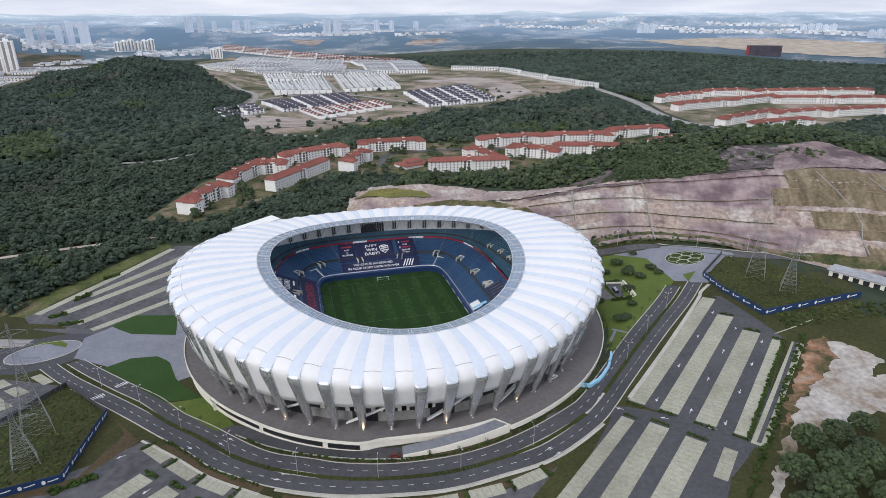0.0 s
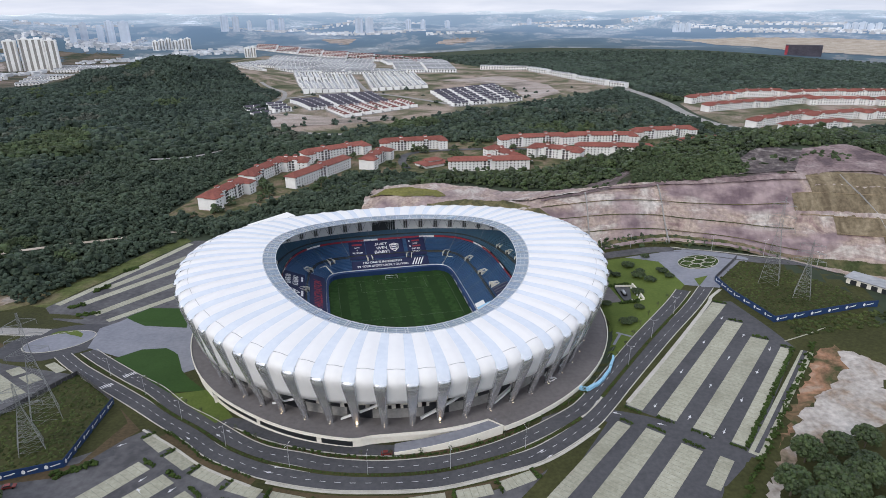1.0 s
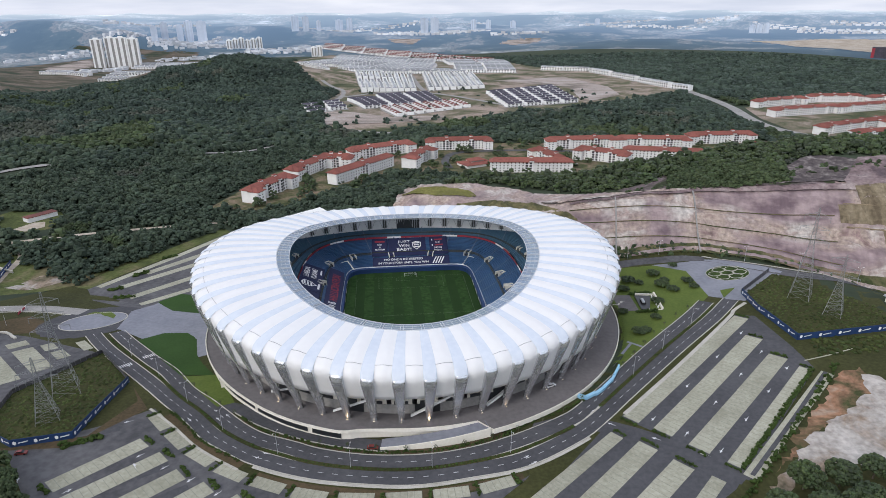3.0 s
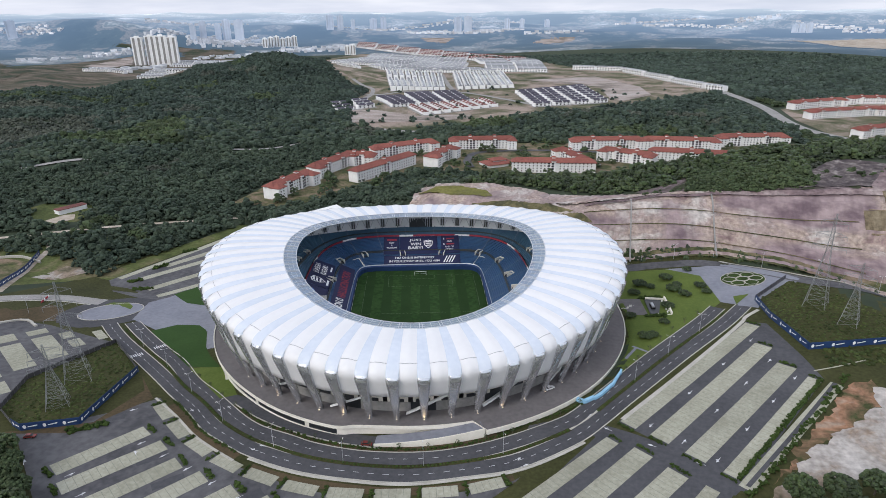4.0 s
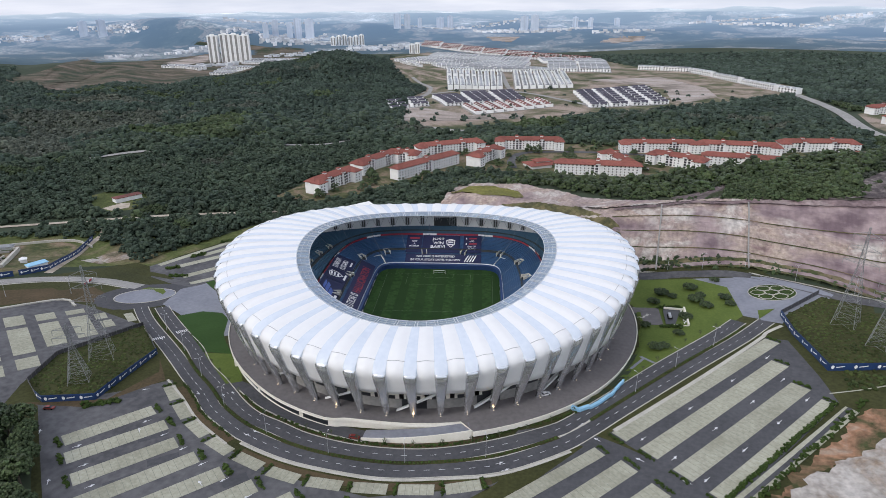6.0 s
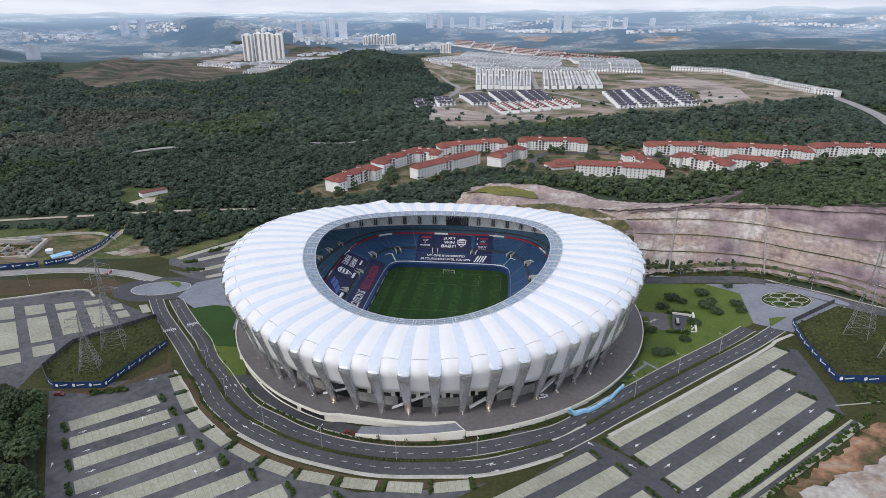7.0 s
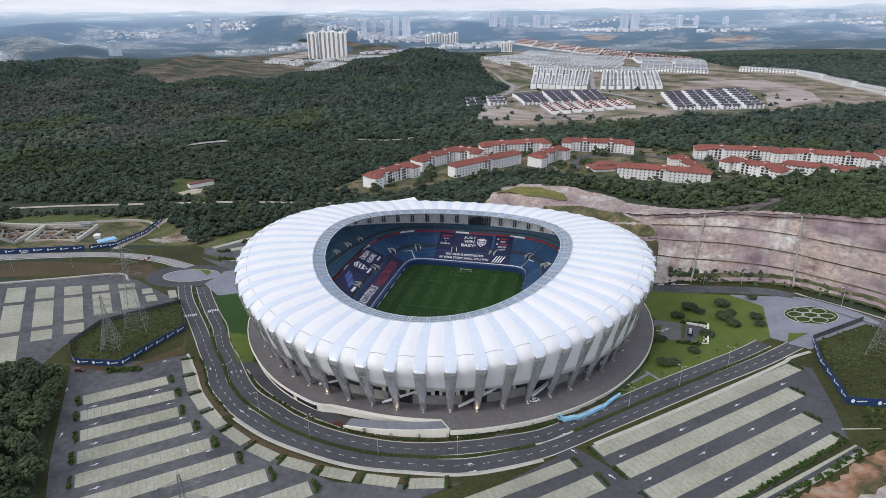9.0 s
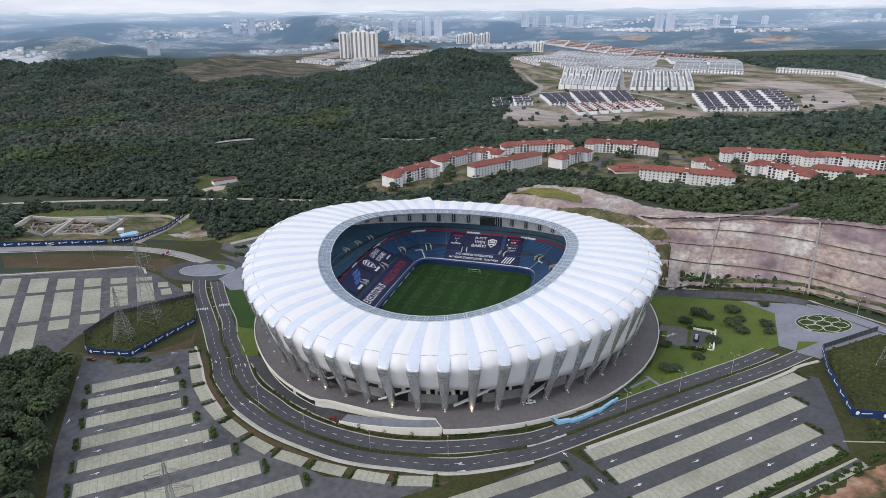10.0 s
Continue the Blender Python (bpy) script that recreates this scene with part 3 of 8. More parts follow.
def dashes(line, on=2.3, gap=3.4, w=0.19):
    c = spline(line, on + gap)
    out = []
    for p, q in zip(c[:-1], c[1:]):
        d = (q - p) / np.linalg.norm(q - p)
        out.append((tuple(p), tuple(p + d * on), w))
    return out


ribbon("road_outer", OUTER, 3.9, -3.9, ASPHALT, 0.14, "dark asphalt outer carriageway bending round the stadium", "road")
ribbon("road_inner", INNER, 3.9, -3.9, ASPHALT, 0.14, "dark asphalt inner carriageway round the stadium", "road")
for line, name in ((OUTER, "outer"), (INNER, "inner")):
    for off in (3.9, -3.9):
        ribbon("kerb_" + name, beside(line, off), 0.22, -0.22, KERB, 0.24, "pale concrete kerb along the carriageway", "kerb", thick=0.2, raw=True)
paint("lane_dashes", dashes(OUTER) + dashes(INNER), "white dashed lane lines on the stadium road")

mid = spline([tuple(0.5 * (p + INN[np.argmin(np.hypot(*(INN - p).T))])) for INN in (spline(INNER, 1.0),) for p in spline(OUTER, 8.0)], 3.0)
MID1, MID2 = [p for p in mid if -186 < p[0] < 62 and not -161 < p[0] < -151], [p for p in mid if p[0] > 72 and p[1] < 316]
for part_line in (MID1, MID2):
    ribbon("median_strip", part_line, 0.95, -0.95, GRASS, 0.26, "narrow planted median between the carriageways", "median", thick=0.2, raw=True)

# footpath and brown verges on the outer side
ribbon("footpath", [(-121, 200.4), (-104, 190.4), (-89, 180.4), (-77, 174.5), (-65, 169.6)], 0.55, -0.55, KERB, 0.2, "pale concrete footpath beside the car park", "pavement", thick=0.15)
ribbon("footpath_south", cut([tuple(p) for p in beside(OUTER, -4.9)], -62, 68), 0.6, -0.6, KERB, 0.22, "pale concrete footpath along the outer carriageway", "pavement", thick=0.15, raw=True)
ribbon("footpath_east", [(82, 219), (112, 258), (144, 301), (148, 308), (156, 316)], 0.9, -0.9, KERB, 0.22, "pale concrete footpath above the car park", "pavement", thick=0.15)
ribbon("verge_earth_west", cut([tuple(p) for p in beside(OUTER, -6.6)], -112, -64), 2.2, -2.2, EARTH, 0.1, "brown earth verge beside the road", "verge", raw=True)
ribbon("verge_earth_south", cut([tuple(p) for p in beside(OUTER, -8.3)], -60, 44), 1.9, -1.9, EARTH, 0.1, "brown earth verge beside the road", "verge", raw=True)
ribbon("verge_earth_inner", cut([tuple(p) for p in beside(INNER, 6.6)], -80, 34), 2.3, -2.3, EARTH, 0.1, "brown earth verge inside the road", "verge", raw=True)

# roundabout and forecourt to the west
sheet("roundabout_road", ring_of(-210, 280, 28.5, 23, 60, 0.9), ASPHALT, 0.13, "worn asphalt roundabout before the forecourt", "road")
sheet("roundabout_island", ring_of(-210, 280, 17.5, 12.5, 60, 0.9), PAVING, 0.28, "grey paved roundabout island", "traffic island")
loop = ring_of(-210, 280, 17.7, 12.7, 60, 0.9)
ribbon("island_kerb", loop + loop[:2], 0.25, -0.25, KERB, 0.36, "pale kerb round the traffic island", "kerb", thick=0.25, raw=True)
sheet("island_lawn", [(-222, 288), (-220, 293), (-211, 296), (-204, 291), (-202, 286), (-208, 288), (-214, 290)], LAWN, 0.34, "green lawn crescent on the roundabout island", "lawn")
sheet("forecourt", [(-190, 273), (-200, 300), (-190, 322), (-150, 330), (-120, 310), (-112, 262), (-128, 246), (-141, 268), (-165, 262)], PAVING, 0.16, "pale grey paved forecourt between roundabout and stadium", "pavement")
sheet("lawn_west", [(-169, 261), (-160, 273), (-148, 275), (-139, 269), (-127, 249), (-118, 240), (-108, 232), (-124, 229)], LAWN_DEEP, 0.22, "dark green lawn beside the forecourt", "lawn")
sheet("lawn_southwest", [(-123, 228), (-93, 206.5), (-87, 211), (-106, 233)], LAWN, 0.22, "mown green lawn below the plaza", "lawn")
sheet("lawn_northwest", [(-194, 317), (-176, 305), (-150, 303), (-160, 330), (-186, 329)], LAWN_DEEP, 0.22, "mown green lawn behind the forecourt", "lawn")
ribbon("road_west", [(-226, 292), (-258, 290), (-286, 275), (-309, 245), (-331, 205), (-345, 160)], 5, -5, CONCRETE, 0.15, "worn asphalt access road behind the hoarding", "road")
ribbon("road_west_edge", [(-230, 286), (-255, 284), (-281, 271), (-303, 243), (-325, 203)], 0.5, -0.5, KERB, 0.25, "pale kerb of the access road", "kerb", thick=0.2)
sheet("brown_field", [(-318, 203), (-296, 194), (-266, 230), (-247, 254), (-252, 262), (-268, 264), (-300, 235)], EARTH, 0.1, "brown earth bank beside the access road", "bank")
sheet("brown_corner", [(-262, 262), (-240, 252), (-226, 258), (-232, 272), (-250, 278)], EARTH, 0.12, "brown earth corner at the roundabout", "bank")

# car park behind the stadium
sheet("parking_north", [(-252, 328), (-236, 312), (-200, 303), (-160, 330), (-130, 400), (-160, 449), (-208, 446), (-244, 350)], ASPHALT_OLD, 0.12, "worn asphalt car park behind the stadium", "car park")
sheet("lawn_edge_north", [(-264, 330), (-250, 328), (-246, 350), (-210, 446), (-220, 454), (-258, 360)], MEADOW, 0.1, "grass margin along the car park", "lawn")

# car parks before the stadium
sheet("parking_west", [(-296, 176), (-248, 252), (-226, 252), (-178, 243), (-188, 199), (-178, 172), (-160, 140), (-240, 120), (-310, 150)], ASPHALT_OLD, 0.10, "worn asphalt car park below the access road", "car park")
sheet("parking_southwest", [(-158, 164), (-132, 186), (-119, 201), (-95, 182), (-66, 168), (-35, 161), (0, 160), (38, 176), (44, 180), (20, 150), (-10, 80), (-62, 92), (-100, 118)], ASPHALT_OLD, 0.10, "worn asphalt car park before the stadium", "car park")
sheet("parking_east", [(80, 217), (147, 303), (156, 301), (163, 270), (166, 252), (121, 188), (114, 192)], ASPHALT, 0.10, "dark asphalt car park beside the road", "car park")
sheet("parking_southeast", [(72, 208), (79, 211), (122, 188), (116, 181), (104, 170), (86, 140), (20, 135), (46, 168)], ASPHALT, 0.10, "dark asphalt car park below the junction", "car park")
ribbon("road_junction", [(66, 213), (83, 207), (99, 199), (110, 194), (123, 187)], 4.2, -4.2, ASPHALT, 0.13, "dark asphalt link road between the car parks", "road")
ribbon("track_east", [(121, 185), (145, 216), (170, 248)], 3.0, -2.2, BAY, 0.17, "pale paved strip at the car park's edge", "car park")
ribbon("track_lane", [(121.5, 186.5), (145, 217), (169, 249)], 0.7, -0.9, ASPHALT, 0.2, "narrow asphalt lane", "road")
ribbon("link_north", [(152, 320), (158, 334), (166, 346)], 5, -5, PAVING, 0.15, "grey paving at the circle", "road")


def bays(a, b, wide, pitch=2.55, group="parking strips"):
    """A raised strip of parking bays with thin lines between them."""
    a, b = np.array(a, float), np.array(b, float)
    top = ribbon("parking_strip", [tuple(a + (b - a) * t) for t in np.linspace(0, 1, max(3, int(np.linalg.norm(b - a) / 6)))], wide / 2, -wide / 2, BAY, 0.18, thick=0.12, raw=True)
    tagged(top, "pale greenish paver parking strip with painted bay lines", "parking bays", group)
    n = int(np.linalg.norm(b - a) / pitch)
    d = (b - a) / np.linalg.norm(b - a)
    nn = np.array((-d[1], d[0]))
    g = Build()
    for i in range(n + 1):
        c = a + (b - a) * i / n
        p = [c - d * 0.07 - nn * wide / 2, c + d * 0.07 - nn * wide / 2, c + d * 0.07 + nn * wide / 2, c - d * 0.07 + nn * wide / 2]
        g.quad(*[(q[0], q[1], height(*q) + 0.2) for q in p])
    lines = g.done("bay_line", FAINT, top)
    lines["kind"] = "stuff"
    return top


EAST = [((83.9, 215.5), (149.4, 300), 7.0), ((95, 208), (149.5, 279.5), 7.8), ((106.5, 199), (154.5, 262), 8.0), ((117, 191), (162.5, 252), 5.4), ((77.5, 205.5), (32, 150), 5.6), ((88.5, 200), (48, 148), 7.8), ((99.5, 190.5), (66, 148), 8.0), ((110, 184), (100, 170), 5.0)]
for a, b, w in EAST:
    bays(a, b, w)
for k in range(8):
    ends = [((-126.5, 149), (-109, 178.5)), ((-117, 141.5), (-96.5, 172)), ((-105, 133.5), (-84.5, 164)), ((-94, 125), (-71, 159.5)), ((-83, 117), (-56, 155.5)), ((-72, 109), (-40.5, 153.5)), ((-61, 101), (-23.5, 152.5)), ((-50, 93), (-4.5, 154.5))][k]
    bays(*ends, 7.6)
for k in range(-2, 5):
    p = np.array((-243, 185)) + k * np.array((6.4, 13.1))
    bays(p, p + np.array((0.844, -0.536)) * (36 - 1.2 * k), 9.4)
    q = p + np.array((0.844, -0.536)) * -4.5
    bays(q - np.array((0.844, -0.536)) * max(7, 27 - 4.2 * (k + 1)), q, 9.4)
    r = p + np.array((0.844, -0.536)) * (41 - 1.2 * k)
    if k < 3:
        bays(r, r + np.array((0.844, -0.536)) * (34 if k < 1 else 12), 9.4)
for a, b, w in (((-211, 246), (-203.5, 241), 6.0), ((-200, 240), (-191, 234.5), 6.0), ((-197, 253), (-186, 245.5), 4.6)):
    bays(a, b, w)
BAND = spline([(-117, 196.5), (-94, 180), (-79, 172.5), (-66, 167), (-51, 164), (-35, 161), (-20, 161.5), (-3, 164), (14, 168), (30, 173), (40, 178.5)], 1.0)
for k in range(10):
    seg = BAND[int(k * len(BAND) / 10) + 1:int((k + 1) * len(BAND) / 10) - 2]
    bays(seg[0], seg[-1], 5.2)
for a, b, w in (((-247, 332), (-208, 440), 5.0), ((-229, 358), (-186, 438), 6.0), ((-231, 335), (-163, 440), 6.0), ((-216, 320), (-148, 424), 6.0), ((-203, 312), (-140, 394), 5.0)):
    bays(a, b, w)
for (ax, ay), (bx, by), w in (((-100, 160), (-92, 168), 2.2), ((-86, 150), (-78, 158), 2.0), ((-112, 148), (-107, 157), 1.8), ((-66, 140), (-60, 149), 2.0), ((-92, 135), (-84, 145), 1.6), ((-100, 176), (-93, 178), 3.0), ((-131, 182), (-125, 186), 3.0), ((-52, 150), (-46, 157), 2.2)):
    ribbon("asphalt_patch", [(ax, ay), ((ax + bx) / 2, (ay + by) / 2), (bx, by)], w, -w, ASPHALT, 0.125, "darker repair patch in the worn asphalt", "road patch", step=2)
# arrows painted in the lanes
def arrows(places, label):
    g = Build()
    for x, y, turn in places:
        m = pose(x, y, 0, 0, 0, turn)
        for tri in (((0, -1.9), (0.16, -1.9), (0.16, 0.6), (-0.16, 0.6)), ((-0.55, 0.6), (0.55, 0.6), (0.0, 2.0), (0.0, 2.0)), ((0.16, -0.2), (0.9, 0.5), (0.75, 0.7), (0.16, 0.2))):
            p = [m @ Vector((u * 0.95, v * 0.9, 0)) for u, v in tri]
            g.quad(*[(q.x, q.y, height(q.x, q.y) + 0.19) for q in p])
    return tagged(g.done("lane_arrows", PAINT), label, "road marking", kind="stuff")


spots = []
for k, (a, b, w) in enumerate(EAST[:3]):
    c, d = np.array(a) * 0.5 + np.array(EAST[k + 1][0]) * 0.5, np.array(b) * 0.5 + np.array(EAST[k + 1][1]) * 0.5
    for t in (0.06, 0.36, 0.66, 0.93):
        p = c + (d - c) * t
        spots.append((p[0], p[1], -37 if k % 2 else 143))
for k in range(7):
    a0, b0, a1, b1 = -126.5 + 11 * k, 149 - 8 * k, -109 + 13.5 * k, 178.5 - 4.2 * k
    for t in (0.12, 0.88):
        spots.append((a0 + 5.5 + (a1 - a0) * t, b0 - 4 + (b1 - b0) * t, -32 + 180 * (t > 0.5)))
for x, y, turn in ((-60, 177, 80), (-58, 180, 80), (42, 190, -55), (45, 187, -55), (-88, 198, 55), (-85, 201, 55), (-100, 196, 235), (76, 212, 60), (92, 204, 65), (108, 196, 65), (-104, 165, 45), (-60, 148, 60), (-124, 190, 130), (72, 224, -38), (69, 220, -38), (-140, 150, 38), (-112, 130, 38)):
    spots.append((x, y, turn))
arrows(spots, "white lane arrows in the car parks and road")
cross_marks = []
for base, way in (((-158, 231), (0.58, 0.81)), ((-152, 244), (0.58, 0.81))):
    for i in range(8):
        c = np.array(base) + np.array(way) * (i * 1.0 - 1.5)
        along = np.array((-0.81, 0.58)) * 1.5
        cross_marks.append((tuple(c - along), tuple(c + along), 0.55))
paint("zebra_crossing", cross_marks, "white zebra crossing over both carriageways")

# eastern gardens
sheet("lawn_east", [(74, 378), (133, 379), (139, 367), (141, 328), (125, 306), (108, 283), (92, 262), (84, 252), (80, 258), (85, 272), (88, 288), (88.8, 303), (87.8, 318), (84.8, 333), (79.5, 348), (72, 361), (66, 370)], LAWN, 0.12, "bright green sloping lawn with shrubs beside the plaza", "lawn")
sheet("circle_paving", [(118, 380), (150, 388), (176, 366), (186, 352), (178, 340), (160, 330), (150, 322), (140, 326), (138, 345), (136, 365)], PAVING, 0.16, "pale grey paved turning circle", "pavement")
sheet("circle_garden", ring_of(157.5, 356.5, 11.6, 10.7, 36), HEDGE, 0.3, "round garden patterned like a ball in the turning circle", "garden")
g = Build()
for i in range(7):
    cx, cy = (157.5, 356.5) if i == 6 else (157.5 + 6.8 * math.cos(i * math.pi / 3), 356.5 + 6.3 * math.sin(i * math.pi / 3))
    hexa = [(cx + 3.9 * math.cos(j * math.pi / 3), cy + 3.6 * math.sin(j * math.pi / 3)) for j in range(6)]
    for p, q in zip(hexa, hexa[1:] + hexa[:1]):
        if all(math.hypot(u - 157.5, (v - 356.5) * 1.08) < 11.7 for u, v in (p, q)):
            g.bar((p[0], p[1], height(*p) + 0.3), (q[0], q[1], height(*q) + 0.3), 0.22)
ring = ring_of(157.5, 356.5, 11.7, 10.8, 48)
for p, q in zip(ring, ring[1:] + ring[:1]):
    g.bar((p[0], p[1], height(*p) + 0.25), (q[0], q[1], height(*q) + 0.25), 0.2)
tagged(g.done("garden_kerb", KERB), "pale hexagonal and ring kerbs in the round garden", "kerb")
sheet("island_lawn_east", [(147.5, 334), (156, 335.2), (147, 323)], LAWN, 0.3, "small green triangular lawn beside the turning circle", "lawn", cell=2)
ribbon("road_north", [(60, 384), (90, 383), (118, 385), (150, 383), (174, 362), (194, 345), (222, 333), (300, 312)], 4.2, -4.2, ASPHALT_OLD, 0.2, "worn asphalt road below the cut slope", "road")
ribbon("road_north_kerb", [(60, 389), (90, 388), (118, 390), (152, 388), (178, 367), (198, 350), (226, 338)], 0.6, -0.6, KERB, 0.3, "pale kerb below the cut slope", "kerb", thick=0.25)
sheet("paved_apron", [(87, 311), (101, 313), (98.5, 334), (84, 336)], PLAZA, 0.3, "dark paved walk with a pale floor emblem", "pavement")
for pts in ([(87, 281), (97, 273)], [(92, 277), (81, 256)]):
    ribbon("garden_path", pts, 0.7, -0.7, PAVING, 0.2, "narrow grey path across the lawn", "path")
sheet("orange_bank", ragged([(174, 249), (184, 250), (182, 236), (166, 220), (156, 213), (143, 200), (132, 190), (146, 212), (160, 228)], 3.0), RUST, 0.10, "orange and green scrubby soil beside the dirt track", "bare ground", cell=2)
sheet("dirt_track_east", ragged([(104, 150), (113, 161), (126, 181), (134, 189), (147, 206), (163, 220), (178, 234), (183, 247), (191, 243), (195, 227), (184, 220), (206, 216), (196, 204), (177, 198), (156, 192), (145, 188), (136, 185), (131, 179), (120, 165), (112, 152)], 3.5, 4.0), DIRT, 0.16, "pale grey bare dirt track beside the car park", "bare ground", cell=1.5)
ribbon("field_path", [(164, 258), (176, 262), (187, 266.5)], 0.35, -0.35, BAY, 0.16, "thin pale path across the grass", "path")

# ---- stadium frame of reference ----
CX, CY, TURN, PLAZA_Z, PITCH_Z = -25.5, 301.3, 0.254, -8.0, -10.5
STADIUM = pose(CX, CY, PLAZA_Z, 0, 0, math.degrees(TURN))


def plaza_r(a):
    d = math.degrees(math.atan2(math.sin(a), math.cos(a)))
    if -107 < d < -76.3:
        return float(np.interp(d, [-107, -103.5, -97, -76.3], [110.7, 108.0, 107.0, 107.3]))
    return float(np.interp(d, [-180, -135, -121, -107, -76, -64, -53, 0, 180], [109, 108.8, 110, 110.7, 114.4, 113.8, 113.8, 114.0, 109]))


def plaza_slab():
    n = 180
    v, f = [], []
    for i in range(n):
        a = 2 * math.pi * i / n
        r = plaza_r(a)
        x, y = r * math.cos(a), r * math.sin(a)
        w = STADIUM @ Vector((x, y, 0))
        low = min(height(w.x, w.y) - PLAZA_Z - 0.5, -1.2)
        deg = math.degrees(math.atan2(y, x))
        lip = float(np.interp(deg, [-100, -76, -20, 5], [-0.75, -1.7, -1.7, -0.75]))
        low = min(low, lip - 0.3)
        v += [(x, y, 0.5), (x, y, lip), (x * 0.985, y * 0.985, lip), (x * 0.985, y * 0.985, low), (x * 0.996, y * 0.996, 0.45), (x * 0.996, y * 0.996, 0.0)]
    for i in range(n):
        a, b = 6 * i, 6 * ((i + 1) % n)
        f += [(a + k, a + k + 1, b + k + 1, b + k) for k in range(3)] + [(a + 4, a, b, b + 4), (a + 5, a + 4, b + 4, b + 5)]
    wall = mesh_object("plaza_wall", v, f, CREAM)
    wall.matrix_world = STADIUM
    tagged(wall, "cream rendered retaining wall and parapet of the raised plaza", "wall", kind="structure")
    ring = [v[6 * i][:2] for i in range(n)]
    pv, pf = [], []
    for s in (0.999, 0.86, 0.70):
        pv += [(x * s, y * s, 0.03) for x, y in ring]
    for k in range(2):
        pf += [(k * n + i, k * n + (i + 1) % n, (k + 1) * n + (i + 1) % n, (k + 1) * n + i) for i in range(n)]
    top = mesh_object("plaza", pv, pf, PLAZA)
    top.matrix_world = STADIUM
    tagged(top, "dark paved plaza ringing the stadium", "pavement", kind="structure")
    # flat dark sheets that paint shade into under-plaza openings on the south-west side
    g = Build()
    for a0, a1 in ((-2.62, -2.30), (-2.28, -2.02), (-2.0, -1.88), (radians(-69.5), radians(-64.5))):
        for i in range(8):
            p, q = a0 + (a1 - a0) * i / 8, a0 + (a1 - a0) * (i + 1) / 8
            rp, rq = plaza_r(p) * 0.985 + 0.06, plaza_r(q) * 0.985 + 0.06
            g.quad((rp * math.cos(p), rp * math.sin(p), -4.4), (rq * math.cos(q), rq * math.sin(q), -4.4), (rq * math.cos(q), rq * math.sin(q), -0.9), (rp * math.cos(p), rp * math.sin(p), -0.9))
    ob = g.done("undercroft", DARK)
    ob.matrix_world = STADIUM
    tagged(ob, "dark sheet painting the shade of an opening below the plaza", "opening", kind="structure")


plaza_slab()


def ramp_road():
    """The straight vehicle ramp that climbs along the plaza wall."""
    top, wall = Build(), Build()
    n = 16
    ends = []
    for i in range(n + 1):
        t = i / n
        a = radians(-99 + 22.6 * t)
        r0, r1 = plaza_r(a) + 0.05, 113.8
        lo = STADIUM @ Vector((r1 * math.cos(a), r1 * math.sin(a), 0))
        base = height(lo.x, lo.y) - PLAZA_Z
        z = (base + 0.3) * (1 - t) + 0.05 * t
        ends.append((r0 * math.cos(a), r0 * math.sin(a), r1 * math.cos(a), r1 * math.sin(a), z, base - 0.5))
    for p, q in zip(ends[:-1], ends[1:]):
        top.quad((p[0], p[1], p[4]), (q[0], q[1], q[4]), (q[2], q[3], q[4]), (p[2], p[3], p[4]))
        wall.quad((p[2], p[3], p[5]), (q[2], q[3], q[5]), (q[2], q[3], q[4] + 0.9), (p[2], p[3], p[4] + 0.9))
        wall.quad((p[2] * 0.996, p[3] * 0.996, p[4] - 0.1), (q[2] * 0.996, q[3] * 0.996, q[4] - 0.1), (q[2] * 0.996, q[3] * 0.996, q[4] + 0.9), (p[2] * 0.996, p[3] * 0.996, p[4] + 0.9))
        wall.quad((p[2], p[3], p[4] + 0.9), (q[2], q[3], q[4] + 0.9), (q[2] * 0.996, q[3] * 0.996, q[4] + 0.9), (p[2] * 0.996, p[3] * 0.996, p[4] + 0.9))
    for b, nm, mt, lb in ((top, "ramp", PAVING, "grey paved vehicle ramp up to the plaza"), (wall, "ramp_wall", CREAM, "cream rendered side wall of the ramp")):
        ob = b.done(nm, mt)
        ob.matrix_world = STADIUM
        tagged(ob, lb, "ramp", kind="structure")


ramp_road()
ribbon("service_road", [(-92, 208.5), (-81, 206), (-70, 200.8), (-61, 197.2), (-49, 194), (-39, 192.2), (-29, 191), (-12, 190.5)], 3.5, -3.3, ASPHALT, 0.16, "dark asphalt service road below the plaza", "road")
ribbon("service_kerb", [(-84, 204), (-72, 197.8), (-62, 194), (-50, 190.8), (-39, 188.8), (-29, 187.7), (-11, 187.3)], 0.25, -0.25, KERB, 0.3, "pale kerb of the service road", "kerb", thick=0.2)

sheet("service_drive", [(45, 210.5), (52, 214), (55, 211), (49, 205), (43, 203.5)], ASPHALT, 0.22, "asphalt drive into the opening below the plaza", "road", cell=1.5)

# ---- cut slope ----
FOOT_X = [-160, -60, 87, 162, 225, 300, 420]
FOOT_Y = [440, 425, 381, 384, 366, 335, 300]


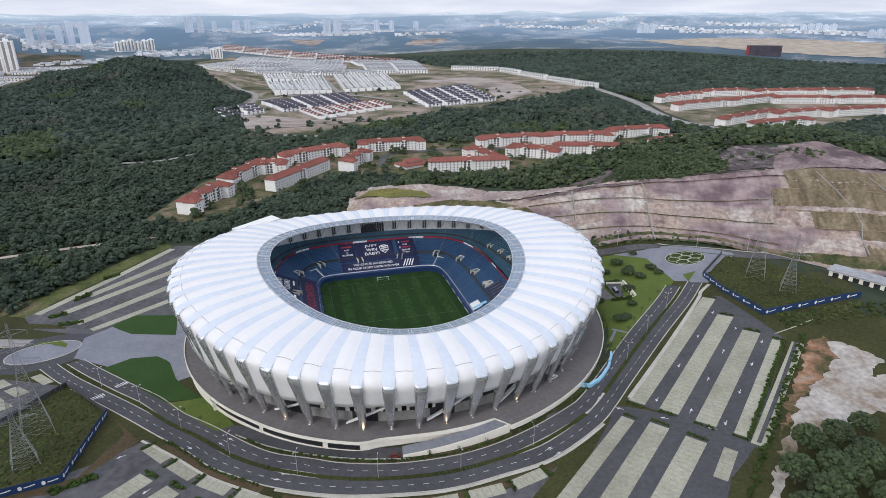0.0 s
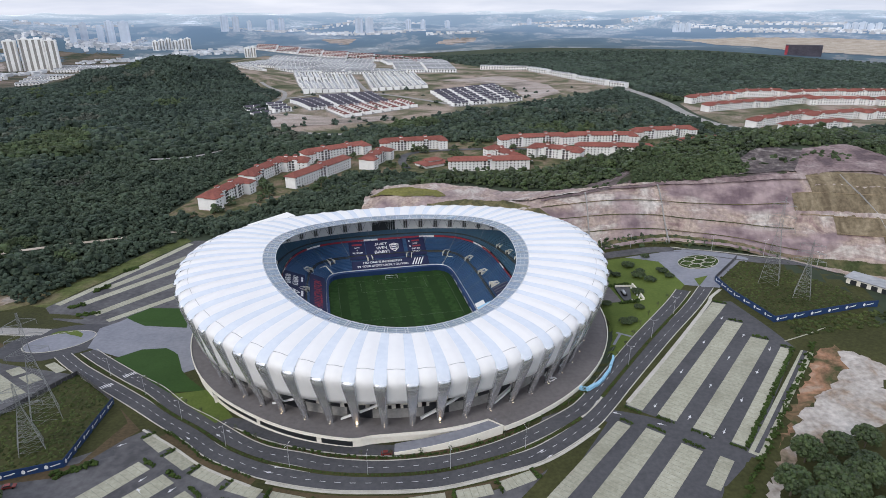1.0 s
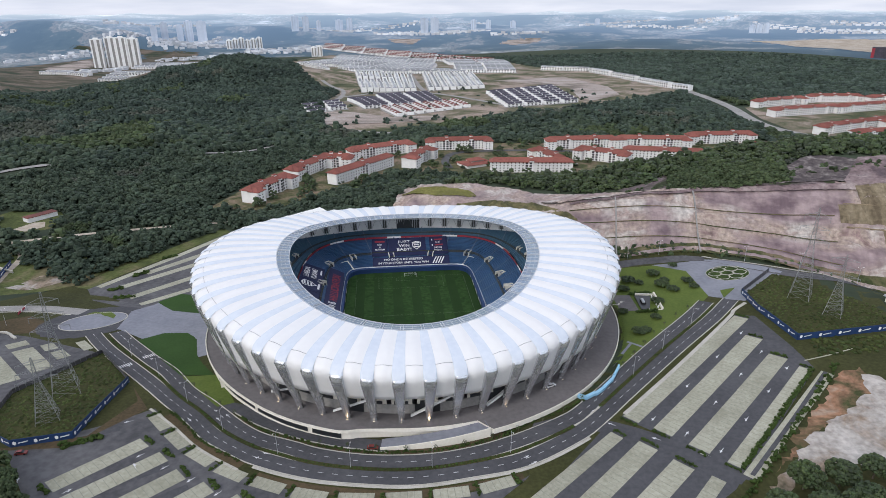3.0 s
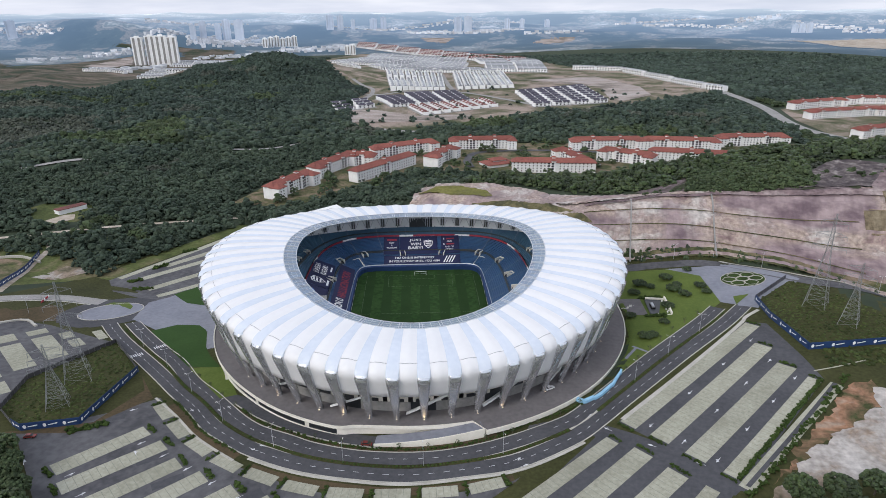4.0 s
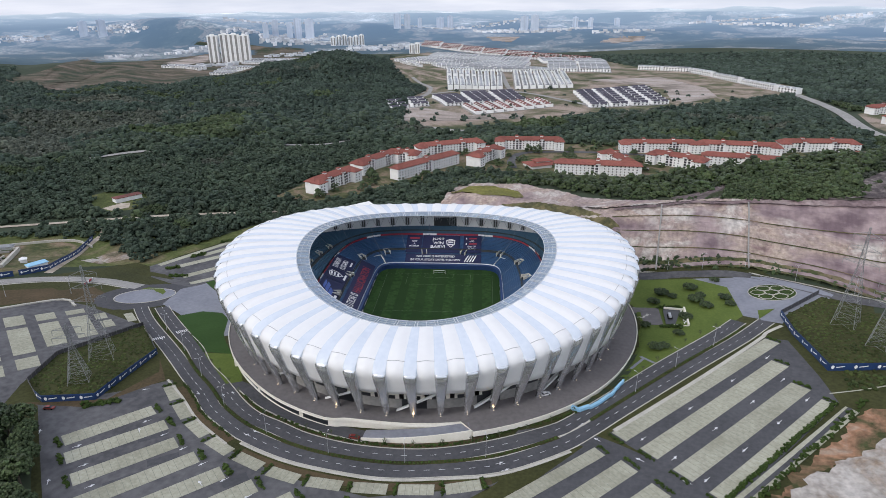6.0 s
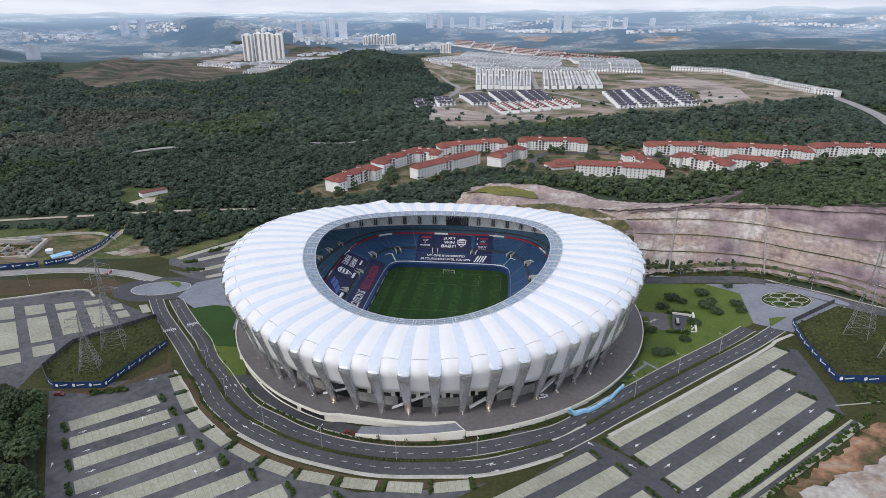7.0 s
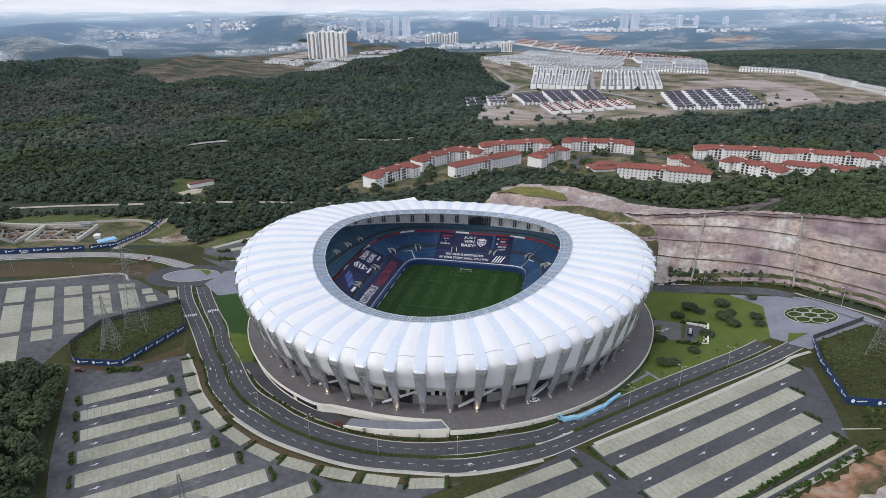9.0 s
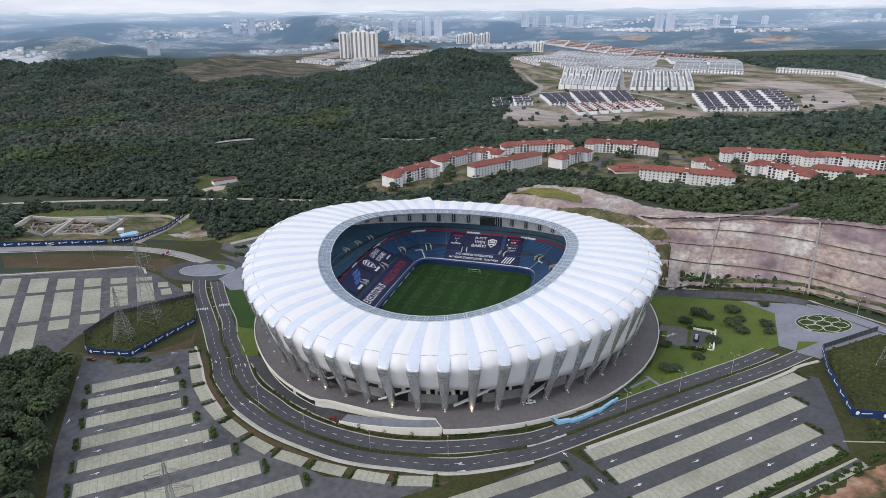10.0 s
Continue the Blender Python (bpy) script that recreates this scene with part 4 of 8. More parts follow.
def slope_patch(name, x0, x1, s0, s1, mat, lift, label, benches=5, nx=120, ns=48, lean=0.0):
    v, f = [], []
    xs = np.linspace(x0, x1, nx)
    foot = np.interp(xs, FOOT_X, FOOT_Y)
    wide = np.interp(xs, [-100, 60, 200, 270, 340], [60, 46, 60, 85, 95])
    lo, hi = (np.broadcast_to(e, nx) if np.ndim(e) == 0 else np.interp(xs, *e) for e in (s0, s1))
    for j in range(ns):
        share = lo + (hi - lo) * j / (ns - 1)
        xr = xs + lean * share + (3.0 * noise.noise((j * 0.3, 0.0, x0)) if lean else 0.0)
        ys = np.interp(xr, FOOT_X, FOOT_Y) + np.interp(xr, [-100, 60, 200, 270, 340], [60, 46, 60, 85, 95]) * share
        z = land(xr, ys) + lift
        for x, y, zz, s in zip(xr, ys, z, share):
            stepped = 0.0
            if 0 < s < 1:
                u = s * benches
                stepped = 1.5 * ((u - math.floor(u)) ** 3 - 0.4)
            v.append((x, y, zz + stepped + 1.1 * noise.noise((x * 0.05, y * 0.05, 2.0)) + 0.6 * noise.noise((x * 0.2, y * 0.2, 5.0)) + 0.5 * noise.noise((x * 0.5, y * 0.5, 7.0))))
    f = [(j * nx + i, j * nx + i + 1, (j + 1) * nx + i + 1, (j + 1) * nx + i) for j in range(ns - 1) for i in range(nx - 1)]
    return tagged(mesh_object(name, v, f, mat, smooth=True), label, "slope", kind="structure")


slope_patch("cut_slope", -75, 436, ([-75, 60, 90, 436], [0.02, 0.02, 0.16, 0.16]), ([-75, 30, 60, 90, 436], [2.0, 1.8, 1.3, 1.0, 1.0]), CUT, 1.8, "pink, cream and purple cut rock slope with benches", nx=330, ns=72)
slope_patch("green_slope", -20, 76, 0.1, ([-20, 0, 32, 60, 72, 76], [0.85, 0.94, 1.06, 0.8, 0.62, 0.2]), OLIVE, 2.4, "olive green netted slope in terraces behind the stadium", benches=4, nx=60, ns=36)
slope_patch("turf_top", -70, -6, ([-70, -40, -12, -6], [0.95, 1.02, 1.12, 1.2]), ([-70, -58, -40, -14, -6], [1.0, 1.36, 1.54, 1.5, 1.25]), MOSS, 2.2, "yellow green turf on the bare hill's top", benches=1, nx=30, ns=20)
for x0, s0, s1 in ((250, 0.73, 0.92), (237, 0.57, 0.73), (259, 0.46, 0.57), (284, 0.27, 0.46)):
    slope_patch("netted_slope", x0, 436, s0, s1, NET, 2.5, "tan netted terrace on the cut slope", benches=1, nx=80, ns=14)
slope_patch("crest_track", 66, 262, 0.87, ([66, 262], [0.91, 0.95]), SHALE, 2.4, "mauve level track along the slope's crest", benches=1, nx=80, ns=6)
slope_patch("bare_shelf", 48, 240, 0.95, ([48, 70, 90, 120, 150, 200, 240], [0.97, 1.3, 1.6, 1.6, 1.95, 1.8, 1.2]), MAUVE, 2.1, "mauve bare soil shelf above the crest", benches=1, nx=80, ns=24)
slope_patch("pale_shelf", 40, 158, ([40, 60, 158], [1.02, 0.95, 0.93]), ([40, 60, 90, 130, 158], [1.6, 1.72, 1.5, 1.2, 0.95]), CUT, 2.6, "pale pink bare rock running over the crest", benches=2, nx=70, ns=22)
slope_patch("spoil_heap", 200, 276, ([200, 247, 276], [0.98, 0.98, 1.3]), ([200, 218, 247, 271, 276], [1.1, 1.5, 1.85, 1.55, 1.4]), SPOIL, 2.7, "dark grey heap of broken rock above the crest", benches=3, nx=60, ns=30)
slope_patch("pink_mound", 246, 330, ([246, 330], [0.9, 1.0]), ([246, 276, 314, 330], [1.0, 1.62, 1.78, 1.2]), SHALE, 2.9, "pink bare mound above the netted terraces", benches=2, nx=60, ns=30)
slope_patch("scrub_foot", 84, 380, ([84, 160, 230, 380], [0.17, 0.13, 0.1, 0.1]), ([60, 110, 225, 283, 380], [0.25, 0.25, 0.27, 0.3, 0.3]), SCRUB, 2.4, "scrubby green and brown foot of the slope", benches=1, ns=14)


def slope_line(name, pts, w, label, mat=CONCRETE):
    """A concrete drain down or along the slope; points as easting and share of the slope."""
    g = Build()
    out = []
    for x, s in pts:
        y = np.interp(x, FOOT_X, FOOT_Y) + np.interp(x, [-100, 60, 200, 270, 340], [60, 46, 60, 85, 95]) * s
        out.append((x, y, height(x, y) + 2.6))
    for p, q in zip(out[:-1], out[1:]):
        g.bar(p, q, w)
    tagged(g.done(name, mat), label, "drain", kind="structure")


for x in (97, 150):
    slope_line("slope_drain", [(x, t) for t in np.linspace(0.12, 0.88, 16)], 0.62, "grey concrete stair drain down the slope")
for share in (0.34, 0.5, 0.67):
    slope_line("bench_drain", [(x, share + 0.03 * math.sin(x / 31) - 0.0006 * (x - 150)) for x in np.arange(66, 240, 6)], 0.34, "dark bench drain along the slope", SCRUB)
for share, x0 in ((0.46, 261), (0.57, 240), (0.73, 240), (0.9, 252)):
    slope_line("terrace_edge", [(x, share + 0.008 * math.sin(x / 9)) for x in np.arange(x0, 420, 6)], 0.3, "thin terrace edge on the netted slope", MESHED)
slope_line("slope_drain", [(272, 0.9), (274, 0.82), (279, 0.72), (285, 0.6), (287, 0.5), (284, 0.4), (285, 0.3)], 0.5, "winding pale drain on the netted slope")
slope_line("slope_drain", [(300, 0.96), (304, 0.86), (310, 0.75), (318, 0.6), (326, 0.42), (330, 0.3)], 0.5, "winding pale drain on the netted slope")

# ---- the stadium ----
stadium = empty("stadium", STADIUM, label="round white ribbed membrane stadium with silver fins", category="stadium")
RIBS = 57
SHIFT = 0.47
STEP = 2 * math.pi / RIBS


def inner_r(a):
    return 69.2 * 82.0 / math.hypot(82.0 * math.cos(a), 69.2 * math.sin(a))


def inner_z(a):
    return 35.4 + 4.4 * math.cos(2 * a) - 1.8 * max(0.0, math.sin(a)) ** 2


def shoulder_z(a):
    return 27.5 + 2.5 * math.cos(2 * a)


def nose_z(a):
    return 30.0 + 5.8 * math.cos(2 * a) - 1.8 * max(0.0, math.sin(a)) ** 2


SHOULDER, HEM, FOOT = 110.0, 105.6, 101.0


def section(a, n=16):
    """Radius and height along the shell from the roof's inner edge over the shoulder to the hem."""
    r0, z0, r3, z3 = inner_r(a), inner_z(a), SHOULDER, nose_z(a)
    w = r3 - r0
    r1, z1, r2, z2 = r0 + 0.5 * w, z0 + 0.4, r3 - 0.2, inner_z(a) + 0.5
    pts = []
    for i in range(n + 1):
        t = i / n
        b = ((1 - t) ** 3, 3 * t * (1 - t) ** 2, 3 * t * t * (1 - t), t**3)
        pts.append((b[0] * r0 + b[1] * r1 + b[2] * r2 + b[3] * r3, b[0] * z0 + b[1] * z1 + b[2] * z2 + b[3] * z3))
    for i in range(1, 6):
        t = i / 5
        pts.append((r3 + (HEM - r3) * t, z3 + (12.6 - 1.0 * math.cos(2 * a) - z3) * t))
    return pts


def polar(r, a, z):
    return (r * math.cos(a), r * math.sin(a), z)


def roof_panel(k):
    """One white membrane bay, bulging a little, between two fins."""
    a0 = k * STEP
    v, f, m = [], [], 7
    n = len(section(a0))
    for j in range(n):
        for i in range(m):
            s = i / (m - 1) * 2 - 1
            a = a0 + s * STEP * (0.335 - 0.04 * min(1.0, j / 16) + 0.12 * max(0, j - 16) / 5)
            sec = section(a)
            r, z = sec[j]
            u = j / (n - 1)
            bulge = (0.5 + 0.5 * math.cos(math.pi * s)) * (0.22 + 0.36 * math.sin(math.pi * min(1.0, u / 0.75) * 0.5)) * (1 - 0.7 * smoothstep(0.72, 1.0, u))
            p, q = sec[max(j - 1, 0)], sec[min(j + 1, n - 1)]
            ln = math.hypot(q[0] - p[0], q[1] - p[1])
            v.append(polar(r + bulge * (p[1] - q[1]) / ln, a, z + bulge * (q[0] - p[0]) / ln))
    for j in range(n - 1):
        for i in range(m - 1):
            k0 = j * m + i
            f.append((k0, k0 + m, k0 + m + 1, k0 + 1))
    k0 = len(v)
    for i in range(m):
        x, y, z = v[(n - 1) * m + i]
        v.append((x * 0.985, y * 0.985, z + 0.15))
    f += [((n - 1) * m + i, k0 + i, k0 + i + 1, (n - 1) * m + i + 1) for i in range(m - 1)]
    panel = mesh_object("roof_panel", v, f, MEMBRANE, stadium, smooth=True)
    g = Build()
    for i in range(m - 1):
        p, q = Vector(v[11 * m + i]), Vector(v[11 * m + i + 1])
        g.bar(p + Vector((0, 0, 0.05)), q + Vector((0, 0, 0.05)), 0.11)
    g.done("seam", SEAM, panel, "thin dark seam across the membrane")
    return panel


def fin(k):
    """A rounded fin: pearl strip on the roof, silver nose and leg down to the plaza."""
    a0 = (k + 0.5) * STEP
    sec = section(a0, 20)
    roof = sec[:21]
    zt = nose_z(a0)
    cross = [(-1.0, -1.0), (-1.0, 0.2), (-0.95, 0.62), (-0.84, 0.85), (-0.5, 0.97), (0, 1.0), (0.5, 0.97), (0.84, 0.85), (0.95, 0.62), (1.0, 0.2), (1.0, -1.0)]
    rows = []
    for j, (r, z) in enumerate(roof):
        t = j / 20
        half = STEP * r * (0.18 + 0.04 * t)
        proud = 0.03 + 1.7 * t**9
        q = roof[min(j + 1, 20)], roof[max(j - 1, 0)]
        tr, tz = q[0][0] - q[1][0], q[0][1] - q[1][1]
        ln = math.hypot(tr, tz)
        rows.append((r, z, half, proud, -tz / ln, tr / ln))
    legs = []
    for j in range(1, 13):
        t = j / 12
        legs.append((SHOULDER + (FOOT - SHOULDER) * t, zt * (1 - t), 2.71 - 1.65 * t, 1.73 - 0.9 * t, 0.93, -0.37))
    def skin(rr, name, mat):
        v, f = [], []
        for j, (r, z, half, proud, nr, nz) in enumerate(rr):
            stand = float(smoothstep(0.2, 1.1, proud))
            for i, (s, h) in enumerate(cross):
                h = h * stand + (1 - stand)
                s = s * (1.03 if i in (0, len(cross) - 1) else 1.0)
                if name == "fin_strip":
                    rs, zs = section(a0 + s * half / r, 20)[j]
                    v.append(polar(rs + nr * proud * h, a0 + s * half / r, zs + nz * proud * h))
                    continue
                x, y, zz = polar(r + nr * proud * h, a0, z + nz * proud * h)
                v.append((x - math.sin(a0) * s * half, y + math.cos(a0) * s * half, zz))
        c = len(cross)
        for j in range(len(rr) - 1):
            f += [(j * c + i, (j + 1) * c + i, (j + 1) * c + i + 1, j * c + i + 1) for i in range(c - 1)]
        if name == "fin_leg":
            f += [(j * c, j * c + c - 1, (j + 1) * c + c - 1, (j + 1) * c) for j in range(len(rr) - 1)]
        return mesh_object(name, v, f, mat, stadium, smooth=True)
    skin(rows[:20], "fin_strip", PEARL)
    skin(rows[19:] + legs, "fin_leg", SILVER)


for k in range(RIBS):
    roof_panel(k + SHIFT)
    fin(k + SHIFT)


def glass_bay(k):
    """One bay of the glazed ring at the roof's inner edge: panes, rails and ties."""
    for i in range(2):
        a, b = (k + i / 2) * STEP, (k + (i + 1) / 2) * STEP
        g = Build()
        for j in range(3):
            g.quad(*[polar(inner_r(t) - 2.1 * q, t, inner_z(t) - 0.25 * q) for t, q in ((a, j), (b, j), (b, j + 1), (a, j + 1))])
        pane = g.done("glass_panel", GLASS, stadium)
        pane.visible_shadow = False
    a, b = k * STEP, (k + 1) * STEP
    for j in range(4):
        g = Build()
        h = (a + b) / 2
        for p, q in ((a, h), (h, b)):
            g.bar(polar(inner_r(p) - 2.1 * j, p, inner_z(p) - 0.25 * j + 0.1), polar(inner_r(q) - 2.1 * j, q, inner_z(q) - 0.25 * j + 0.1), 0.26 if j in (0, 3) else 0.07)
        g.done("glazing_rail", STEEL, stadium)
    for e, w in ((0.43, 0.2), (0.57, 0.2), (0.0, 0.1)):
        t = a + e * STEP
        g = Build()
        g.bar(polar(inner_r(t), t, inner_z(t) + 0.15), polar(inner_r(t) - 6.3, t, inner_z(t) - 0.6), w)
        g.done("glazing_tie", STEEL, stadium)
    g = Build()
    for i in range(2):
        p, q = (k + i / 2) * STEP, (k + (i + 1) / 2) * STEP
        lo, hi = lambda t: polar(inner_r(t) + 2.0, t, inner_z(t) - 4.6), lambda t: polar(inner_r(t) - 1.0, t, inner_z(t) - 0.9)
        for u, w in ((lo(p), lo(q)), (hi(p), lo(q)), (lo(p), hi(p)), (hi(p), hi(q))):
            g.bar(u, w, 0.09)
    g.done("ring_truss", STEEL, stadium)["kind"] = "stuff"
    g = Build()
    t = k * STEP
    g.bar(polar(inner_r(t) + 2, t, inner_z(t) - 4.6), polar(95.5, t, shoulder_z(t) - 3.0), 0.24)
    for f0, f1 in ((0.15, 0.35), (0.55, 0.35), (0.55, 0.8)):
        ra, rb = inner_r(t) + (95 - inner_r(t)) * f0, inner_r(t) + (95 - inner_r(t)) * f1
        g.bar(polar(ra, t, inner_z(t) - 1.2 - f0 * 2), polar(rb, t, inner_z(t) - 4.6 - (inner_z(t) - 4.6 - shoulder_z(t) + 3) * f1), 0.16)
    g.done("radial_truss", STEEL, stadium)


for k in range(RIBS):
    glass_bay(k + SHIFT)


# ---- bowl of seats ----
def field_r(a, grow=0.0):
    """Distance from the middle to the edge of the field's rounded surround."""
    c, s = math.cos(a), math.sin(a)
    hx, hy = (41.0 if c > 0 else 37.6) + grow, (57.5 if s > 0 else 60.5) + grow
    return 1 / ((abs(c) / hx) ** 10 + (abs(s) / hy) ** 10) ** 0.1


def tier(name, lo, hi, rows, mat, n=224):
    """Stepped rows between two edges given as radius and height over the angle."""
    v, f = [], []
    for i in range(n):
        a = 2 * math.pi * i / n
        (r0, z0), (r1, z1) = lo(a), hi(a)
        for j in range(rows):
            t0, t1 = j / rows, (j + 1) / rows
            z = z0 + (z1 - z0) * t1
            v += [polar(r0 + (r1 - r0) * t0, a, z), polar(r0 + (r1 - r0) * t1, a, z)]
    m = 2 * rows
    for i in range(n):
        p, q = i * m, ((i + 1) % n) * m
        f += [(p + j, p + j + 1, q + j + 1, q + j) for j in range(m - 1)]
    return mesh_object(name, v, f, mat, stadium)


FIELD = PITCH_Z - PLAZA_Z


def tier_mid(a):
    """The rounded balcony line between the two tiers."""
    c, s = math.cos(a), math.sin(a)
    return 1 / ((abs(c) / (67.0 if c > 0 else 64.0)) ** 4 + (abs(s) / 85.0) ** 4) ** 0.25


def lower_lo(a):
    return field_r(a, 1.0), FIELD + 2.6


def lower_hi(a):
    return tier_mid(a), 11.2


def upper_lo(a):
    return tier_mid(a) + 0.6, 12.2


def upper_hi(a):
    c = math.cos(2 * a)
    return 95.0, 19.9 + 6.4 * c + 1.2 * c * c


tier("lower_tier", lower_lo, lower_hi, 22, SEAT)
tier("upper_tier", upper_lo, upper_hi, 16, SEAT_HIGH)


def band(name, lo, hi, mat, n=168, a0=0.0, a1=2 * math.pi, label=""):
    """A strip between two edges given as radius and height over the angle."""
    v = []
    for i in range(n + 1):
        a = a0 + (a1 - a0) * i / n
        (r0, z0), (r1, z1) = lo(a), hi(a)
        v += [polar(r0, a, z0), polar(r1, a, z1)]
    return mesh_object(name, v, [(2 * i, 2 * i + 2, 2 * i + 3, 2 * i + 1) for i in range(n)], mat, stadium, label)


band("field_wall", lambda a: (field_r(a), FIELD), lambda a: (field_r(a), FIELD + 2.9), BLUE)
band("field_wall_top", lambda a: (field_r(a), FIELD + 2.9), lambda a: (field_r(a) + 1.5, FIELD + 3.4), BLUE)
band("handrail", lambda a: (field_r(a) + 1.5, FIELD + 3.4), lambda a: (field_r(a) + 1.75, FIELD + 3.9), STEEL)
for lo, hi, at in ((lower_lo, lower_hi, 0.44), (upper_lo, upper_hi, 0.2)):
    edge = lambda a, t, up: (lo(a)[0] + (hi(a)[0] - lo(a)[0]) * t, lo(a)[1] + (hi(a)[1] - lo(a)[1]) * t + up)
    band("cross_aisle", lambda a: edge(a, at, 0.75), lambda a: edge(a, at + 0.03, 0.75), SHADE, label="dark concrete cross aisle between the seat blocks")
    band("aisle_rail", lambda a: edge(a, at + 0.035, 0.8), lambda a: edge(a, at + 0.035, 1.5), SHADE)
for k in range(RIBS):
    a0, a1 = (k + SHIFT) * STEP, (k + 1 + SHIFT) * STEP
    wall = band("back_wall", lambda a: (95.6, upper_hi(a)[1] - 0.5), lambda a: (97.0, shoulder_z(a) + 3), WHITE, 3, a0 + 0.004, a1 - 0.004)
    g = Build()
    for s in (-0.14, 0.0, 0.14):
        t = a0 + s * STEP
        g.bar(polar(95.2, t, upper_hi(t)[1]), polar(95.8, t, shoulder_z(t) + 2.5), 0.2)
    g.done("wall_post", STEEL, stadium)
    band("wall_slot", lambda a: (95.45, upper_hi(a)[1] + 0.8), lambda a: (96.3, shoulder_z(a) - 0.5), SLOT, 2, a0 - 0.12 * STEP, a0 + 0.12 * STEP, "dark gap between the wall panels")
    g = Build()
    for p, q in ((a0 + 0.13 * STEP, a0 + 0.5 * STEP), (a1 - 0.13 * STEP, a0 + 0.5 * STEP)):
        g.bar(polar(95.3, p, upper_hi(p)[1] + 0.6), polar(94.6, q, shoulder_z(q) - 0.6), 0.11)
    g.done("wall_brace", PYLON, stadium)
    mat = (RED, RED, RED, WHITE)[(k + 1) % 4]
    band("ribbon_board", lambda a: (tier_mid(a) + 0.05, lower_hi(a)[1] + 0.05), lambda a: (tier_mid(a) + 0.05, lower_hi(a)[1] + 1.3), mat, 3, a0, a1)
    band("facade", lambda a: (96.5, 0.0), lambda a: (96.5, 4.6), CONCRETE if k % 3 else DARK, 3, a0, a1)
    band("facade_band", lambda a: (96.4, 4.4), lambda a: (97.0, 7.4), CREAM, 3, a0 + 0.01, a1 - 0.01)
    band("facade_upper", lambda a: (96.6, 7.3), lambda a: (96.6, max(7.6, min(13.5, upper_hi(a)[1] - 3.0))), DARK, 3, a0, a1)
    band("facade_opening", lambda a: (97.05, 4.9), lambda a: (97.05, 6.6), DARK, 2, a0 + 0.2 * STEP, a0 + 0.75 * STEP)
for k in range(0, RIBS, 3):
    g = Build()
    a0 = (k + 0.3) * STEP
    for i in range(10):
        p, q = a0 + i * 0.16 * STEP, a0 + (i + 1) * 0.16 * STEP
        zp, zq = 0.4 + i * 0.85, 0.4 + (i + 1) * 0.85
        g.quad(polar(99.6, p, zp), polar(99.6, q, zq), polar(99.6, q, zq + 1.1), polar(99.6, p, zp + 1.1))
        g.quad(polar(97.3, p, zp), polar(97.3, q, zq), polar(99.6, q, zq), polar(99.6, p, zp))
    g.done("outer_stair", WHITE, stadium, "white sided outer stair")


def on_tier(lo, hi, a, t, lift=0.0):
    (r0, z0), (r1, z1) = lo(a), hi(a)
    return polar(r0 + (r1 - r0) * t, a, z0 + (z1 - z0) * t + lift)


# aisles and vomitories
for k in range(28):
    a = (k + 0.5) * 2 * STEP
    for lo, hi in ((lower_lo, lower_hi), (upper_lo, upper_hi)):
        g = Build()
        p, q = Vector(on_tier(lo, hi, a, 0.0, 0.75)), Vector(on_tier(lo, hi, a, 1.0, 0.75))
        side = Vector((-math.sin(a), math.cos(a), 0)) * 0.22
        g.quad(p - side, p + side, q + side, q - side)
        g.done("aisle", AISLE, stadium, "blue grey stair aisle")


def vomitory(a, t, lo, hi, wide=3.2, deep=4.5, tall=2.4):
    p, q = Vector(on_tier(lo, hi, a, t)), Vector(on_tier(lo, hi, a, t + 0.02))
    m = Matrix.Translation(p) @ pose(0, 0, 0, 0, 0, math.degrees(a))
    g = Build()
    for y in (-wide / 2, wide / 2):
        g.box(-1.0, deep, y - 0.2, y + 0.2, -1.5, tall, m)
    g.box(deep - 0.4, deep, -wide / 2, wide / 2, -1.0, tall, m)
    box = g.done("vomitory", CREAM, stadium, "cream concrete stair opening in the stand")
    # A dark block fills the stairwell: its inner shade painted as a solid.
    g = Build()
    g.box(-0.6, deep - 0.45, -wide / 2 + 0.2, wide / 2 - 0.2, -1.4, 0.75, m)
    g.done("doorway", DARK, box)


